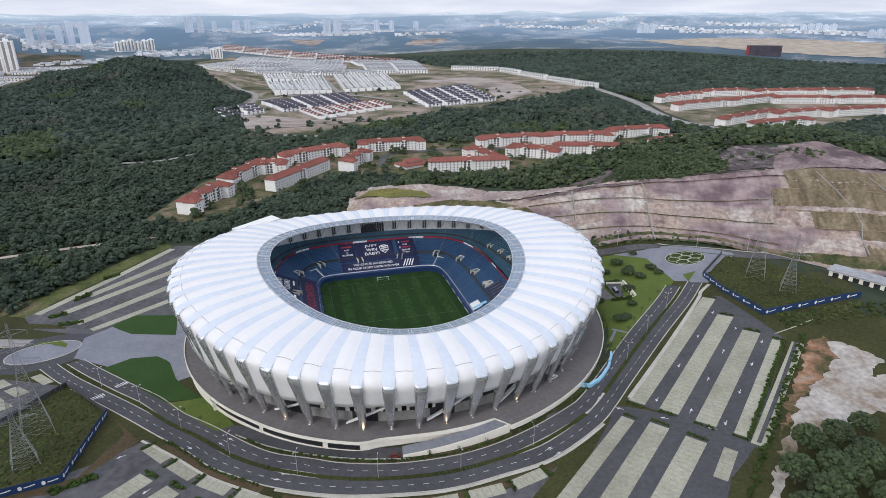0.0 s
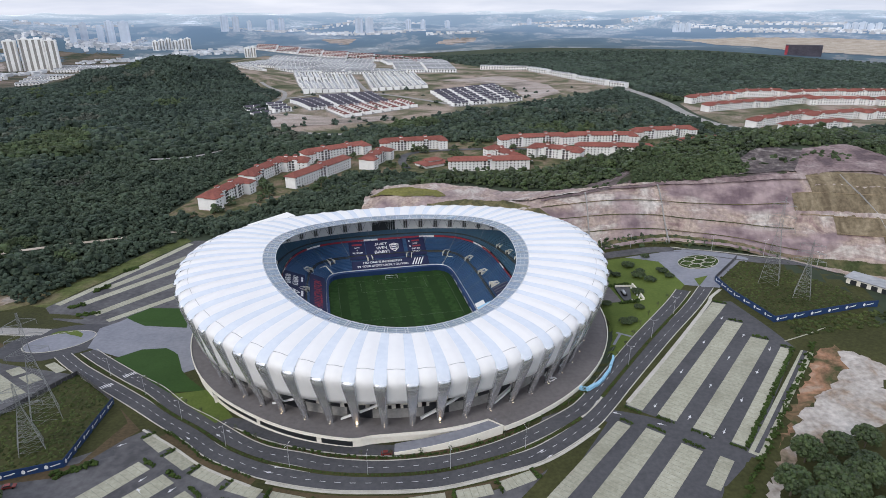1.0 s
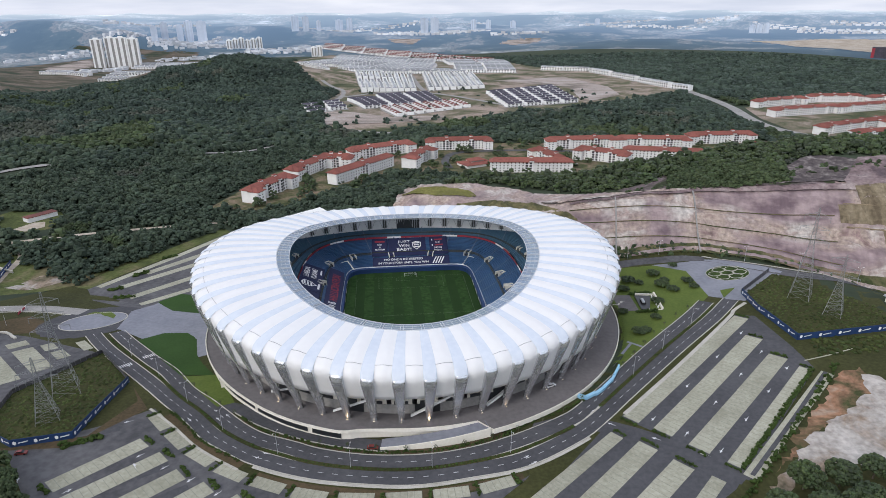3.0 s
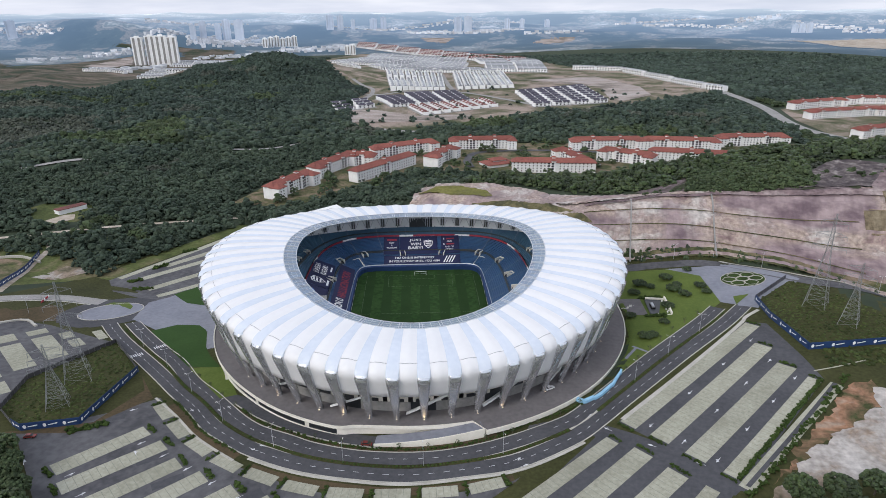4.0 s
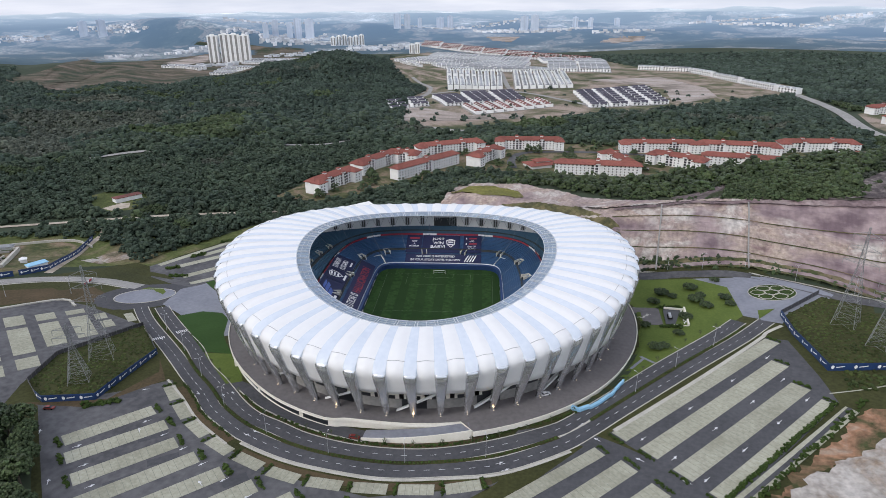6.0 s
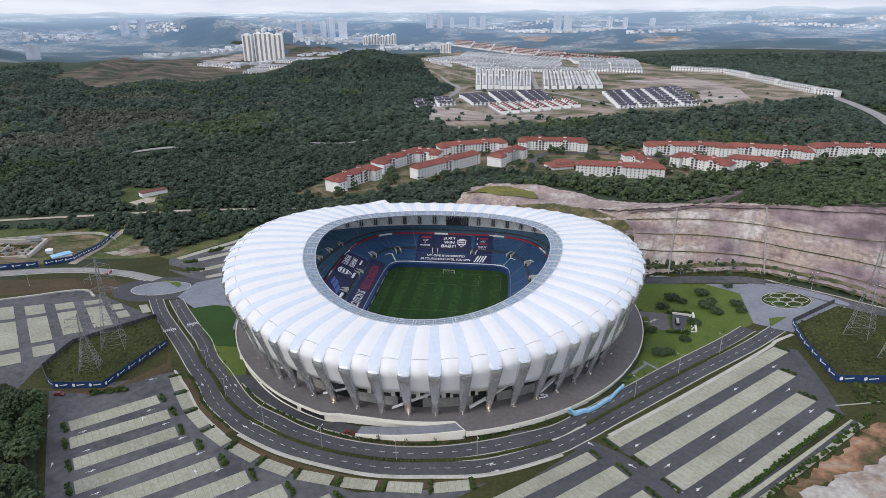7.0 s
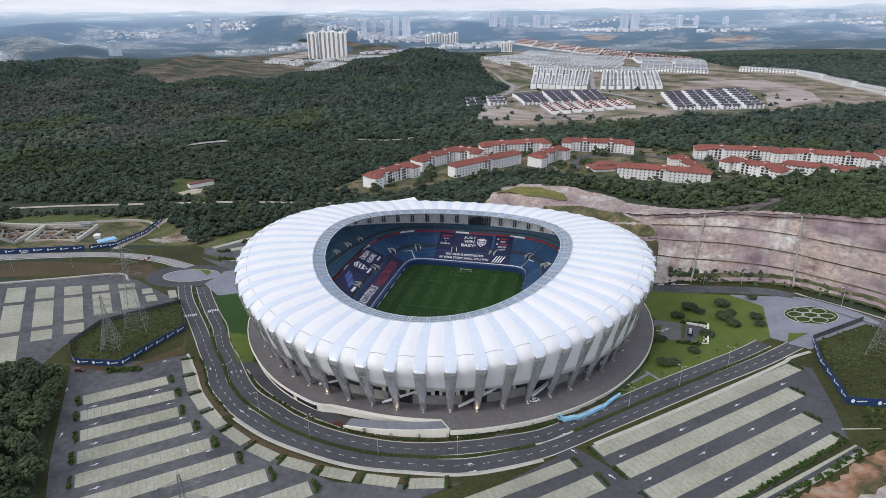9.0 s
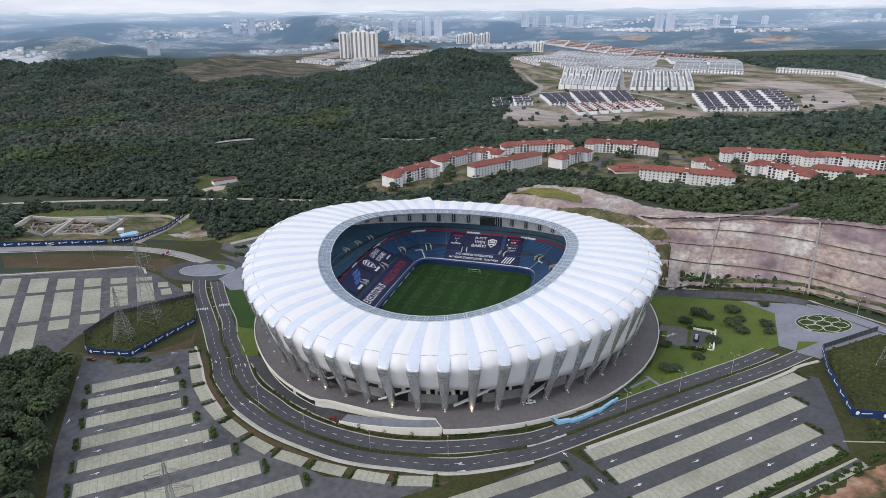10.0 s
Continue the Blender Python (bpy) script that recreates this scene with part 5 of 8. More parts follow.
for turn, t in ((6.6, 0.56), (25.2, 0.52), (43, 0.5), (57.8, 0.38), (76, 0.34), (97.6, 0.34), (117, 0.36), (132, 0.48), (153, 0.45), (181.5, 0.5), (205, 0.5), (225, 0.5), (242, 0.4), (260, 0.34), (282, 0.34), (300, 0.4), (318, 0.5), (340, 0.52)):
    vomitory(radians(turn), t, lower_lo, lower_hi)
for turn in (13.6, 22.5, 31.0, 145.5, 154.5, 165.0, 193, 204, 213, 327, 337, 347):
    vomitory(radians(turn), 0.3, upper_lo, upper_hi, 2.6, 3.2, 2.0)
for s in (-1, 1):
    for c in (-1, 1):
        a = math.atan2(c * 56.5, s * (40.0 if s > 0 else 36.5))
        p = Vector((field_r(a, 1.2) * math.cos(a), field_r(a, 1.2) * math.sin(a), FIELD))
        m = Matrix.Translation(p) @ pose(0, 0, 0, 0, 0, math.degrees(a))
        g = Build()
        for y in (-2.8, 2.8):
            side = [(0, 0), (8.5, 0), (8.5, 7.0), (0, 3.2)]
            g.prism([tuple(m @ Vector((u, y - 0.3, v))) for u, v in side], [tuple(m @ Vector((u, y + 0.3, v))) for u, v in side])
        g.box(8.1, 8.5, -2.8, 2.8, 0, 7.0, m)
        low = [(0.2, 2.2), (8.0, 5.2), (8.0, 4.8), (0.2, 1.8)]
        g.prism([tuple(m @ Vector((u, -2.5, v))) for u, v in low], [tuple(m @ Vector((u, 2.5, v))) for u, v in low])
        mouth = g.done("corner_tunnel", CREAM, stadium, "cream walled vehicle tunnel at the pitch corner")
        g = Build()
        g.box(0.2, 8.0, -2.45, 2.45, 0.1, 1.7, m)
        g.done("tunnel_floor", CONCRETE, mouth)

# ---- pitch ----
pitch = empty("pitch", STADIUM @ pose(2.4, -3.0, FIELD), label="dark green mown football pitch with white lines", category="pitch", kind="structure")
for k in range(14):
    x0, x1 = -40 + k * 79 / 14, -40 + (k + 1) * 79 / 14
    mesh_object("turf_stripe", [(x0, -57.5, 0), (x1, -57.5, 0), (x1, 60.6, 0), (x0, 60.6, 0)], [(0, 1, 2, 3)], TURF if k % 2 else TURFED, pitch)


def pitch_line(pts, w=0.11):
    g = Build()
    for (ax, ay), (bx, by) in zip(pts[:-1], pts[1:]):
        d = math.hypot(bx - ax, by - ay)
        nx, ny = -(by - ay) / d * w / 2, (bx - ax) / d * w / 2
        g.quad((ax - nx, ay - ny, 0.03), (bx - nx, by - ny, 0.03), (bx + nx, by + ny, 0.03), (ax + nx, ay + ny, 0.03))
    g.done("pitch_line", CHALK, pitch)


pitch_line([(-34, -52.5), (34, -52.5), (34, 52.5), (-34, 52.5), (-34, -52.5)])
pitch_line([(-34, 0), (34, 0)])
for s in (-1, 1):
    pitch_line([(-20.15, s * 52.5), (-20.15, s * 36), (20.15, s * 36), (20.15, s * 52.5)])
    pitch_line([(-9.15, s * 52.5), (-9.15, s * 47), (9.15, s * 47), (9.15, s * 52.5)])
    goal = empty("goal", STADIUM @ pose(2.4, s * 52.6 - 3.0, FIELD, 0, 0, 0 if s > 0 else 180), label="white football goal on the pitch's end line", category="goal", group="goals")
    for a, b in (((-3.66, 0, 0), (-3.66, 0, 2.44)), ((3.66, 0, 0), (3.66, 0, 2.44)), ((-3.66, 0, 2.44), (3.66, 0, 2.44))):
        g = Build()
        g.bar(a, b, 0.11, 6)
        g.done("goal_post", WHITE, goal)
    g = Build()
    for a, b in (((-3.66, 0, 2.44), (-3.66, 2.2, 0)), ((3.66, 0, 2.44), (3.66, 2.2, 0)), ((-3.66, 2.2, 0.05), (3.66, 2.2, 0.05))):
        g.bar(a, b, 0.06)
    g.done("net_frame", STEEL, goal)

# ---- video screen ----
screen = empty("video_screen", STADIUM @ pose(3.4, 95.0, 14.0, -6, 0, 0), label="black video screen in a white frame under the roof", category="screen")
g = Build()
g.box(-8.0, 8.0, -0.3, 0.5, 0, 7.4)
g.done("panel", DARK, screen)
for x0, x1, z0, z1 in ((-8.4, 8.4, -0.45, 0.0), (-8.4, 8.4, 7.4, 7.7), (-8.4, -8.0, 0, 7.4), (8.0, 8.4, 0, 7.4)):
    g = Build()
    g.box(x0, x1, -0.5, 0.6, z0, z1)
    g.done("frame_bar", WHITE, screen)


# ---- banners with their lettering ----
def lettering(text, wide, tall, mat, m, parent):
    """Flat letters fitted into a box that is centred on m's origin, reading along its x."""
    cu = bpy.data.curves.new("lettering", "FONT")
    cu.body, cu.align_x, cu.align_y, cu.offset = text, "CENTER", "CENTER", 0.015
    ob = bpy.data.objects.new("lettering", cu)
    me = bpy.data.meshes.new_from_object(ob)
    bpy.data.objects.remove(ob)
    co = np.array([v.co for v in me.vertices])
    lo, hi = co.min(0), co.max(0)
    fit = Matrix.Diagonal((wide / (hi[0] - lo[0]), tall / (hi[1] - lo[1]), 1, 1)) @ Matrix.Translation((-(lo[0] + hi[0]) / 2, -(lo[1] + hi[1]) / 2, 0))
    me.transform(fit)
    me.materials.clear()
    me.materials.append(mat)
    out = new("lettering", me)
    out.parent = parent
    out.matrix_local = m
    return out


def plate(name, x0, x1, y0, y1, mat, parent, z=0.0, skew=0.0):
    g = Build()
    n, m = max(1, int((x1 - x0) / 2)), max(1, int((y1 - y0) / 1.5))
    at = lambda i, j: (x0 + (x1 - x0) * i / n + skew * j / m, y0 + (y1 - y0) * j / m, z)
    for i in range(n):
        for j in range(m):
            g.quad(at(i, j), at(i + 1, j), at(i + 1, j + 1), at(i, j + 1))
    return g.done(name, mat, parent)


def shield(x, y, s, parent, z=0.06):
    """A plain emblem of pale shapes."""
    g = Build()
    outer = [(-0.8, 0.7), (0, 1.0), (0.8, 0.7), (0.7, -0.3), (0, -1.0), (-0.7, -0.3)]
    for p, q in zip(outer, outer[1:] + outer[:1]):
        g.quad((x + p[0] * s, y + p[1] * s, z), (x + q[0] * s, y + q[1] * s, z), (x + q[0] * s * 0.82, y + q[1] * s * 0.82, z), (x + p[0] * s * 0.82, y + p[1] * s * 0.82, z))
    for d in (-0.35, 0.1, 0.5):
        g.quad((x - 0.55 * s, y + (d - 0.12) * s, z), (x + 0.45 * s, y + (d - 0.02) * s, z), (x + 0.5 * s, y + (d + 0.2) * s, z), (x - 0.4 * s, y + (d + 0.14) * s, z))
    return g.done("emblem", WHITE, parent)


SIDES = {"north": ((0.0, 58.5), (1, 0), (0, 1)), "west": ((-38.6, 0.0), (0, 1), (-1, 0)), "east": ((42.0, 0.0), (0, -1), (1, 0))}


def banner(side, label):
    """A banner's frame on a lower stand: x along the row as it reads, y up the stand, z off the seats."""
    (ox, oy), x, y = SIDES[side]
    m = Matrix(((x[0], y[0], 0, ox), (x[1], y[1], 0, oy), (0, 0, 1, 0), (0, 0, 0, 1)))
    return empty("banner", STADIUM @ m, label=label, category="banner", group="stand banners")


b = banner("north", "navy banner with two lines of white letters on the seats")
plate("cloth", -21.4, 29.1, 0.6, 8.3, NAVY, b)
lettering("NO ONE IS INTERESTED", 25.5, 1.75, WHITE, pose(-1.2, 6.2, 0.06), b)
lettering("IN YOUR STORY UNTIL YOU WIN", 33.0, 1.75, WHITE, pose(-1.3, 3.2, 0.06), b)
for i in range(4):
    plate("stripe", 17.6 + i * 1.75, 18.4 + i * 1.75, 1.6, 7.2, WHITE, b, 0.06, 2.6)
b = banner("north", "navy banner with bold white letters and a pale emblem")
plate("cloth", -10.9, 14.4, 9.4, 25.3, NAVY, b)
for word, wide, u, w in (("JUST", 8.6, -0.3, 21.6), ("WIN", 7.2, -0.3, 18.2), ("BABY!", 9.8, -0.4, 14.8)):
    lettering(word, wide, 2.6, WHITE, pose(u, w, 0.06), b)
shield(8.2, 18.0, 3.9, b)
b = banner("north", "narrow navy banner with short white words on the seats")
plate("cloth", -22.0, -11.5, 9.4, 25.3, NAVY, b)
plate("red_bar", -20, -13.2, 21.6, 23.0, RED, b, 0.06)
for word, wide, w in (("NOT", 3.4, 19.6), ("A", 1.1, 17.4), ("MUSEUM", 6.6, 15.2)):
    lettering(word, wide, 1.4, WHITE, pose(-16.6, w, 0.06), b)
b = banner("north", "narrow navy banner with white words and red bars")
plate("cloth", 17.0, 29.2, 9.4, 25.3, NAVY, b)
for w in (22.4, 17.6):
    lettering("1", 0.7, 1.5, WHITE, pose(18.9, w, 0.06), b)
    plate("red_bar", 20.6, 26.0, w - 0.6, w + 0.6, RED, b, 0.06)
for word, wide, w in (("AND", 3.4, 20.0), ("END OF", 5.6, 15.2), ("STORY.", 5.6, 12.8)):
    lettering(word, wide, 1.4, WHITE, pose(22.6, w, 0.06), b)
b = banner("west", "long navy banner with white and red letters along the seats")
plate("cloth", -26, 50, 0.8, 9.6, NAVY, b)
lettering("EXECUTION IS", 25, 4.2, WHITE, pose(-6.5, 5.4, 0.06), b)
lettering("HALLUCINATION", 35, 4.6, RED, pose(25.5, 5.0, 0.06), b)
b = banner("west", "navy banner with a blue flame shape and a white bar")
plate("cloth", -16, 11.8, 12.2, 24.6, NAVY, b)
for u, w, wide, tall, skew in ((-9, 16, 8, 2.2, 3.0), (-5, 18.6, 9, 2.0, 3.4), (-2, 21, 8, 1.4, 2.8)):
    plate("flame", u, u + wide, w, w + tall, FLAME, b, 0.06, skew)
plate("bar", -11, -5, 13.0, 14.4, WHITE, b, 0.06)
b = banner("west", "navy banner with a white emblem on the seats")
plate("cloth", 12.3, 26.0, 12.2, 24.6, NAVY, b)
shield(19.6, 19.2, 4.4, b)
plate("bar", 15.5, 22.5, 13.2, 14.4, WHITE, b, 0.06)
b = banner("west", "navy banner with large white letters on the seats")
plate("cloth", 26.5, 45.0, 12.2, 24.6, NAVY, b)
lettering("LUASKAN", 12.5, 3.2, WHITE, pose(34.4, 21.8, 0.06), b)
lettering("KUASAMU", 12.5, 3.2, WHITE, pose(34.4, 17.6, 0.06), b)
plate("bar", 35, 41, 13.4, 14.4, WHITE, b, 0.06)
b = banner("east", "navy and pale striped banner hung over the seats")
plate("cloth", -3.0, 16.0, 13.0, 22.0, NAVY, b)
for i in range(6):
    plate("stripe", -2.4 + i * 3.0, -1.9 + i * 3.0, 13.4, 21.6, FAINT, b, 0.06)
b = banner("east", "white and light blue flag cloth beside the pitch")
plate("cloth", 4.0, 12.0, 1.0, 6.0, WHITE, b)
plate("stripe", 9.0, 11.5, 1.2, 9.0, SKYBLUE, b, 0.06)


def drape(cloth):
    """Lays a banner's cloth and letters on the slope of the lower tier."""
    for child in cloth.children:
        m = STADIUM.inverted() @ cloth.matrix_world @ child.matrix_local
        back = m.inverted()
        for v in child.data.vertices:
            p = m @ v.co
            a, r = math.atan2(p.y, p.x), math.hypot(p.x, p.y)
            (r0, z0), (r1, z1) = lower_lo(a), lower_hi(a)
            p.z = z0 + (z1 - z0) * min(1.0, (r - r0) / (r1 - r0)) + 0.85 + (child.matrix_local @ v.co).z * 2.5
            v.co = back @ p


bpy.context.view_layer.update()
for ob in list(bpy.data.objects):
    if ob.get("category") == "banner":
        drape(ob)
# white lettering bars on the boards by the pitch
for x, turn in ((40.75, -90), (-37.35, 90)):
    top = empty("board_lettering", STADIUM @ pose(x, 6, FIELD + 1.4, 90, 0, turn), label="row of white lettering bars on the blue pitch board", category="advertising board", group="pitch boards")
    x = -38.0
    k = 0
    while x < 40:
        w = (1.4, 0.8, 2.2, 1.1, 3.0)[k % 5]
        plate("bar", x, x + w, -0.55, 0.55, WHITE, top, 0.08)
        x += w + (0.5 if k % 4 else 5.0)
        k += 1

# warm uplights at a few fin feet
for i in range(34, 56):
    k = i + 0.5 + SHIFT
    a = k * STEP
    m = STADIUM @ Matrix.Translation(polar(FOOT + 1.6, a, 0.0))
    lamp = empty("uplight", m, label="small uplight at a fin's foot on the plaza", category="lamp", group="uplights")
    g = Build()
    g.box(-0.25, 0.25, -0.25, 0.25, 0.03, 0.3)
    g.done("housing", DARK, lamp)
    g = Build()
    g.box(-0.2, 0.2, -0.2, 0.2, 0.3, 0.36)
    g.done("lens", LAMP_ON, lamp)
    if i not in (36, 39, 42, 45):
        continue
    glow = new("uplight_beam", bpy.data.lights.new("uplight_beam", "SPOT"))
    glow.data.energy, glow.data.color, glow.data.spot_size, glow.data.spot_blend = 700, (1.0, 0.62, 0.3), radians(50), 0.6
    glow.matrix_world = m @ Matrix.Translation((0, 0, 0.6)) @ pose(0, 0, 0, 180, 0, 0)
    glow.parent = lamp
    glow.matrix_parent_inverse = lamp.matrix_world.inverted()

# ---- woods ----
def lump(rng, rough=0.3):
    """One small ragged clump of leaves, of twenty triangles."""
    bm = bmesh.new()
    bmesh.ops.create_icosphere(bm, subdivisions=1, radius=1.0)
    co = np.array([v.co for v in bm.verts])
    fa = np.array([[v.index for v in f.verts] for f in bm.faces])
    bm.free()
    return co * (1 + rng.uniform(-rough, rough, len(co)))[:, None], fa


def sprig(rng, rough=0.28):
    """A small ragged dome of leaves, of thirteen triangles."""
    turn, co = rng.uniform(0, 6.28), []
    for ring, z, off in ((1.0, -0.4, 0.0), (0.74, 0.5, 0.63)):
        for i in range(5):
            a = turn + off + i * 1.2566
            co.append((ring * math.cos(a) * (1 + rng.uniform(-rough, rough)), ring * math.sin(a) * (1 + rng.uniform(-rough, rough)), z + rng.uniform(-rough, rough) * 0.8))
    fa = [(i, (i + 1) % 5, 5 + i) for i in range(5)] + [((i + 1) % 5, 5 + (i + 1) % 5, 5 + i) for i in range(5)] + [(5, 6, 7), (5, 7, 8), (5, 8, 9)]
    return np.array(co), np.array(fa)


def crown(rng, lumps, squash=0.9, grain=0.42, fine=False):
    """A tree's crown as a dome of separate ragged clumps."""
    V, F, base = [], [], 0
    for i in range(lumps):
        co, fa = sprig(rng) if fine else lump(rng)
        up = 1 - 1.15 * (i + 0.5) / lumps
        a = i * 2.4 + rng.uniform(-0.5, 0.5)
        ring = math.sqrt(max(0.0, 1 - up * up)) * rng.uniform(0.55, 0.85)
        c = np.array((ring * math.cos(a), ring * math.sin(a), up * squash * rng.uniform(0.55, 0.85)))
        V.append(co * grain * rng.uniform(0.75, 1.3) * np.array((1, 1, 0.8)) + c)
        F.append(fa + base)
        base += len(co)
    return np.vstack(V), np.vstack(F)


def inside(poly, x, y):
    p = np.array(poly, float)
    odd = np.zeros(np.shape(x), bool)
    for (x0, y0), (x1, y1) in zip(p, np.roll(p, -1, 0)):
        cross = (y0 > y) != (y1 > y)
        with np.errstate(divide="ignore", invalid="ignore"):
            odd ^= cross & (x < (x1 - x0) * (y - y0) / (y1 - y0) + x0)
    return odd


ESTATE = [(-430, 1420), (-387, 1182), (-300, 930), (-180, 880), (-115, 988), (105, 1190), (395, 1500), (400, 1640), (60, 2060), (-65, 2330), (-420, 2420), (-830, 2540), (-900, 2300), (-760, 1900), (-560, 1560)]
BEHIND = [(-1215, 1060), (-1215, 1250), (-1090, 1360), (-1010, 1370), (-960, 1480), (-985, 1640), (-900, 1760), (-780, 1790), (-660, 1740), (-560, 1600), (-520, 1560), (-760, 1900), (-1250, 3050), (-2000, 2900), (-1700, 2250), (-2250, 2050), (-1750, 1600), (-1700, 1300), (-1400, 1180)]
GLADE = [(-392, 412), (-366, 430), (-374, 452), (-388, 474), (-412, 468), (-436, 466), (-440, 452), (-416, 432)]
CLEAR = [ESTATE,
         [(-330, 90), (-350, 235), (-420, 240), (-470, 290), (-430, 335), (-330, 360), (-262, 330), (-256, 365), (-218, 456), (-120, 446), (-60, 420), (80, 380), (230, 365), (500, 300), (400, 60), (0, -100)],
         [(-265, 500), (-205, 500), (-150, 590), (-120, 670), (0, 665), (110, 672), (140, 730), (270, 745), (360, 810), (360, 920), (240, 885), (-20, 850), (-140, 800), (-215, 730), (-260, 640)],
         [(430, 920), (600, 940), (830, 1080), (1000, 1200), (980, 1390), (560, 1350), (420, 1260), (405, 1100)],
         [(-100, 420), (80, 370), (240, 350), (420, 300), (420, 430), (335, 470), (318, 500), (250, 505), (215, 470), (160, 484), (120, 466), (90, 458), (60, 478), (0, 515), (-60, 515)],
         [(1000, 2700), (1700, 2350), (2700, 3000), (2500, 4500), (1300, 4300), (1050, 3700)],
         [(372, 1250), (352, 1560), (385, 1570), (430, 1270), (424, 1060), (458, 965), (530, 850), (490, 810), (420, 930), (375, 1045)], [(1041, 2300), (1164, 2420), (1700, 2200), (1500, 2100)],
         BEHIND, [(-560, 262), (-463, 322), (-420, 340), (-392, 370), (-325, 412), (-262, 443), (-262, 460), (-325, 432), (-392, 396), (-463, 356), (-560, 310)],
         ring_of(-374, 424, 20, 13, 12), ring_of(-384, 440, 9, 12, 10), GLADE,
         [(-392, 732), (-325, 795), (-305, 768), (-372, 702)], [(-558, 582), (-530, 620), (-506, 596), (-538, 556)]]


def scatter(rng, near, far, gap):
    """Jittered places over the stretch of land ahead between two distances."""
    span = np.arange(-far, far, gap)
    x, y = np.meshgrid(span, np.arange(0, far, gap))
    x = x.ravel() + rng.uniform(-0.48, 0.48, x.size) * gap
    y = y.ravel() + rng.uniform(-0.48, 0.48, y.size) * gap
    d, a = np.hypot(x - 60, y - 20), np.degrees(np.arctan2(x - 60, y - 20))
    keep = (d > near) & (d < far) & (a > -70) & (a < 44)
    x, y = x[keep], y[keep]
    keep = np.ones(len(x), bool)
    for poly in CLEAR:
        keep &= ~inside(poly, x, y)
    return x[keep], y[keep]


def canopy(name, x, y, size, shapes, rng, label, mat=LEAF, sink=0.35):
    """Joins crowns of the given sizes into one mesh."""
    z = land(x, y)
    pick = rng.integers(0, len(shapes), len(x))
    V, F, base = [], [], 0
    for s, (co, fa) in enumerate(shapes):
        idx = np.where(pick == s)[0]
        if not len(idx):
            continue
        turn = rng.uniform(0, 2 * np.pi, len(idx))
        c, sn = np.cos(turn)[:, None], np.sin(turn)[:, None]
        sz = size[idx][:, None]
        px = x[idx][:, None] + sz * (co[None, :, 0] * c - co[None, :, 1] * sn)
        py = y[idx][:, None] + sz * (co[None, :, 0] * sn + co[None, :, 1] * c)
        tall = rng.uniform(0.75, 1.35, len(idx))[:, None]
        pz = z[idx][:, None] + sz * (co[None, :, 2] * tall + sink)
        V.append(np.stack([px, py, pz], -1).reshape(-1, 3))
        F.append((fa[None] + (np.arange(len(idx)) * len(co))[:, None, None] + base).reshape(-1, 3))
        base += len(idx) * len(co)
    V, F = np.vstack(V), np.vstack(F)
    me = bpy.data.meshes.new(name)
    me.vertices.add(len(V))
    me.vertices.foreach_set("co", V.ravel())
    me.loops.add(F.size)
    me.loops.foreach_set("vertex_index", F.ravel().astype(np.int32))
    me.polygons.add(len(F))
    me.polygons.foreach_set("loop_start", np.arange(0, F.size, 3, dtype=np.int32))
    me.polygons.foreach_set("use_smooth", np.zeros(len(F), bool))
    me.update()
    me.validate()
    me.materials.append(mat)
    return tagged(new(name, me), label, "woods", kind="stuff")


rng = np.random.default_rng(5)
HIGH, LOW = [crown(rng, n, s, 0.4, True) for n, s in ((10, 0.9), (10, 1.2), (11, 0.8), (10, 1.5), (9, 1.0), (10, 1.3), (9, 1.7))], [crown(rng, 4, s, 0.55) for s in (0.8, 1.0, 0.7, 1.2, 1.4)]
MIDDLE, FAR = [crown(rng, 4, s, 0.62, True) for s in (0.8, 1.0, 0.7, 1.2, 1.4)], [crown(rng, 2, s, 0.8, True) for s in (0.8, 1.0, 0.7)]
TUFT, SPRIGS = [lump(rng, 0.4) for _ in range(5)], [sprig(rng, 0.4) for _ in range(7)]
def wood(name, x, y, size, shapes, label):
    """Woods in three tones that change over the land in broad drifts."""
    drift = np.array([noise.noise((a * 0.006, b * 0.006, 3.0)) + 0.35 * noise.noise((a * 0.03, b * 0.03, 8.0)) for a, b in zip(x, y)])
    dry = (x < -600) & (y < 1000)
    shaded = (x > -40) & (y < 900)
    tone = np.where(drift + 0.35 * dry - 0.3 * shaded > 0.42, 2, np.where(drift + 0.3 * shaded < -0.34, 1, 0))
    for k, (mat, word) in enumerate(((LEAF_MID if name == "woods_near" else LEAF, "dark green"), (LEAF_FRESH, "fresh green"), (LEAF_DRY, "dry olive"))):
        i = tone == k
        # The haze-tinted leaves gradually replace the greener ones with distance.
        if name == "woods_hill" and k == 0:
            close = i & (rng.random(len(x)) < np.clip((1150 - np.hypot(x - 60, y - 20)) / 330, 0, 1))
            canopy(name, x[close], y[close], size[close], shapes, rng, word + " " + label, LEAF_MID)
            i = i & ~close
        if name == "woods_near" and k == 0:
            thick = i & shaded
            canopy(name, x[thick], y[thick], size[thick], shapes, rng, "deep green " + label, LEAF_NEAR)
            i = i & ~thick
        if i.any():
            canopy(name, x[i], y[i], size[i] * (1, 0.95, 0.72)[k], shapes, rng, word + " " + label, mat)


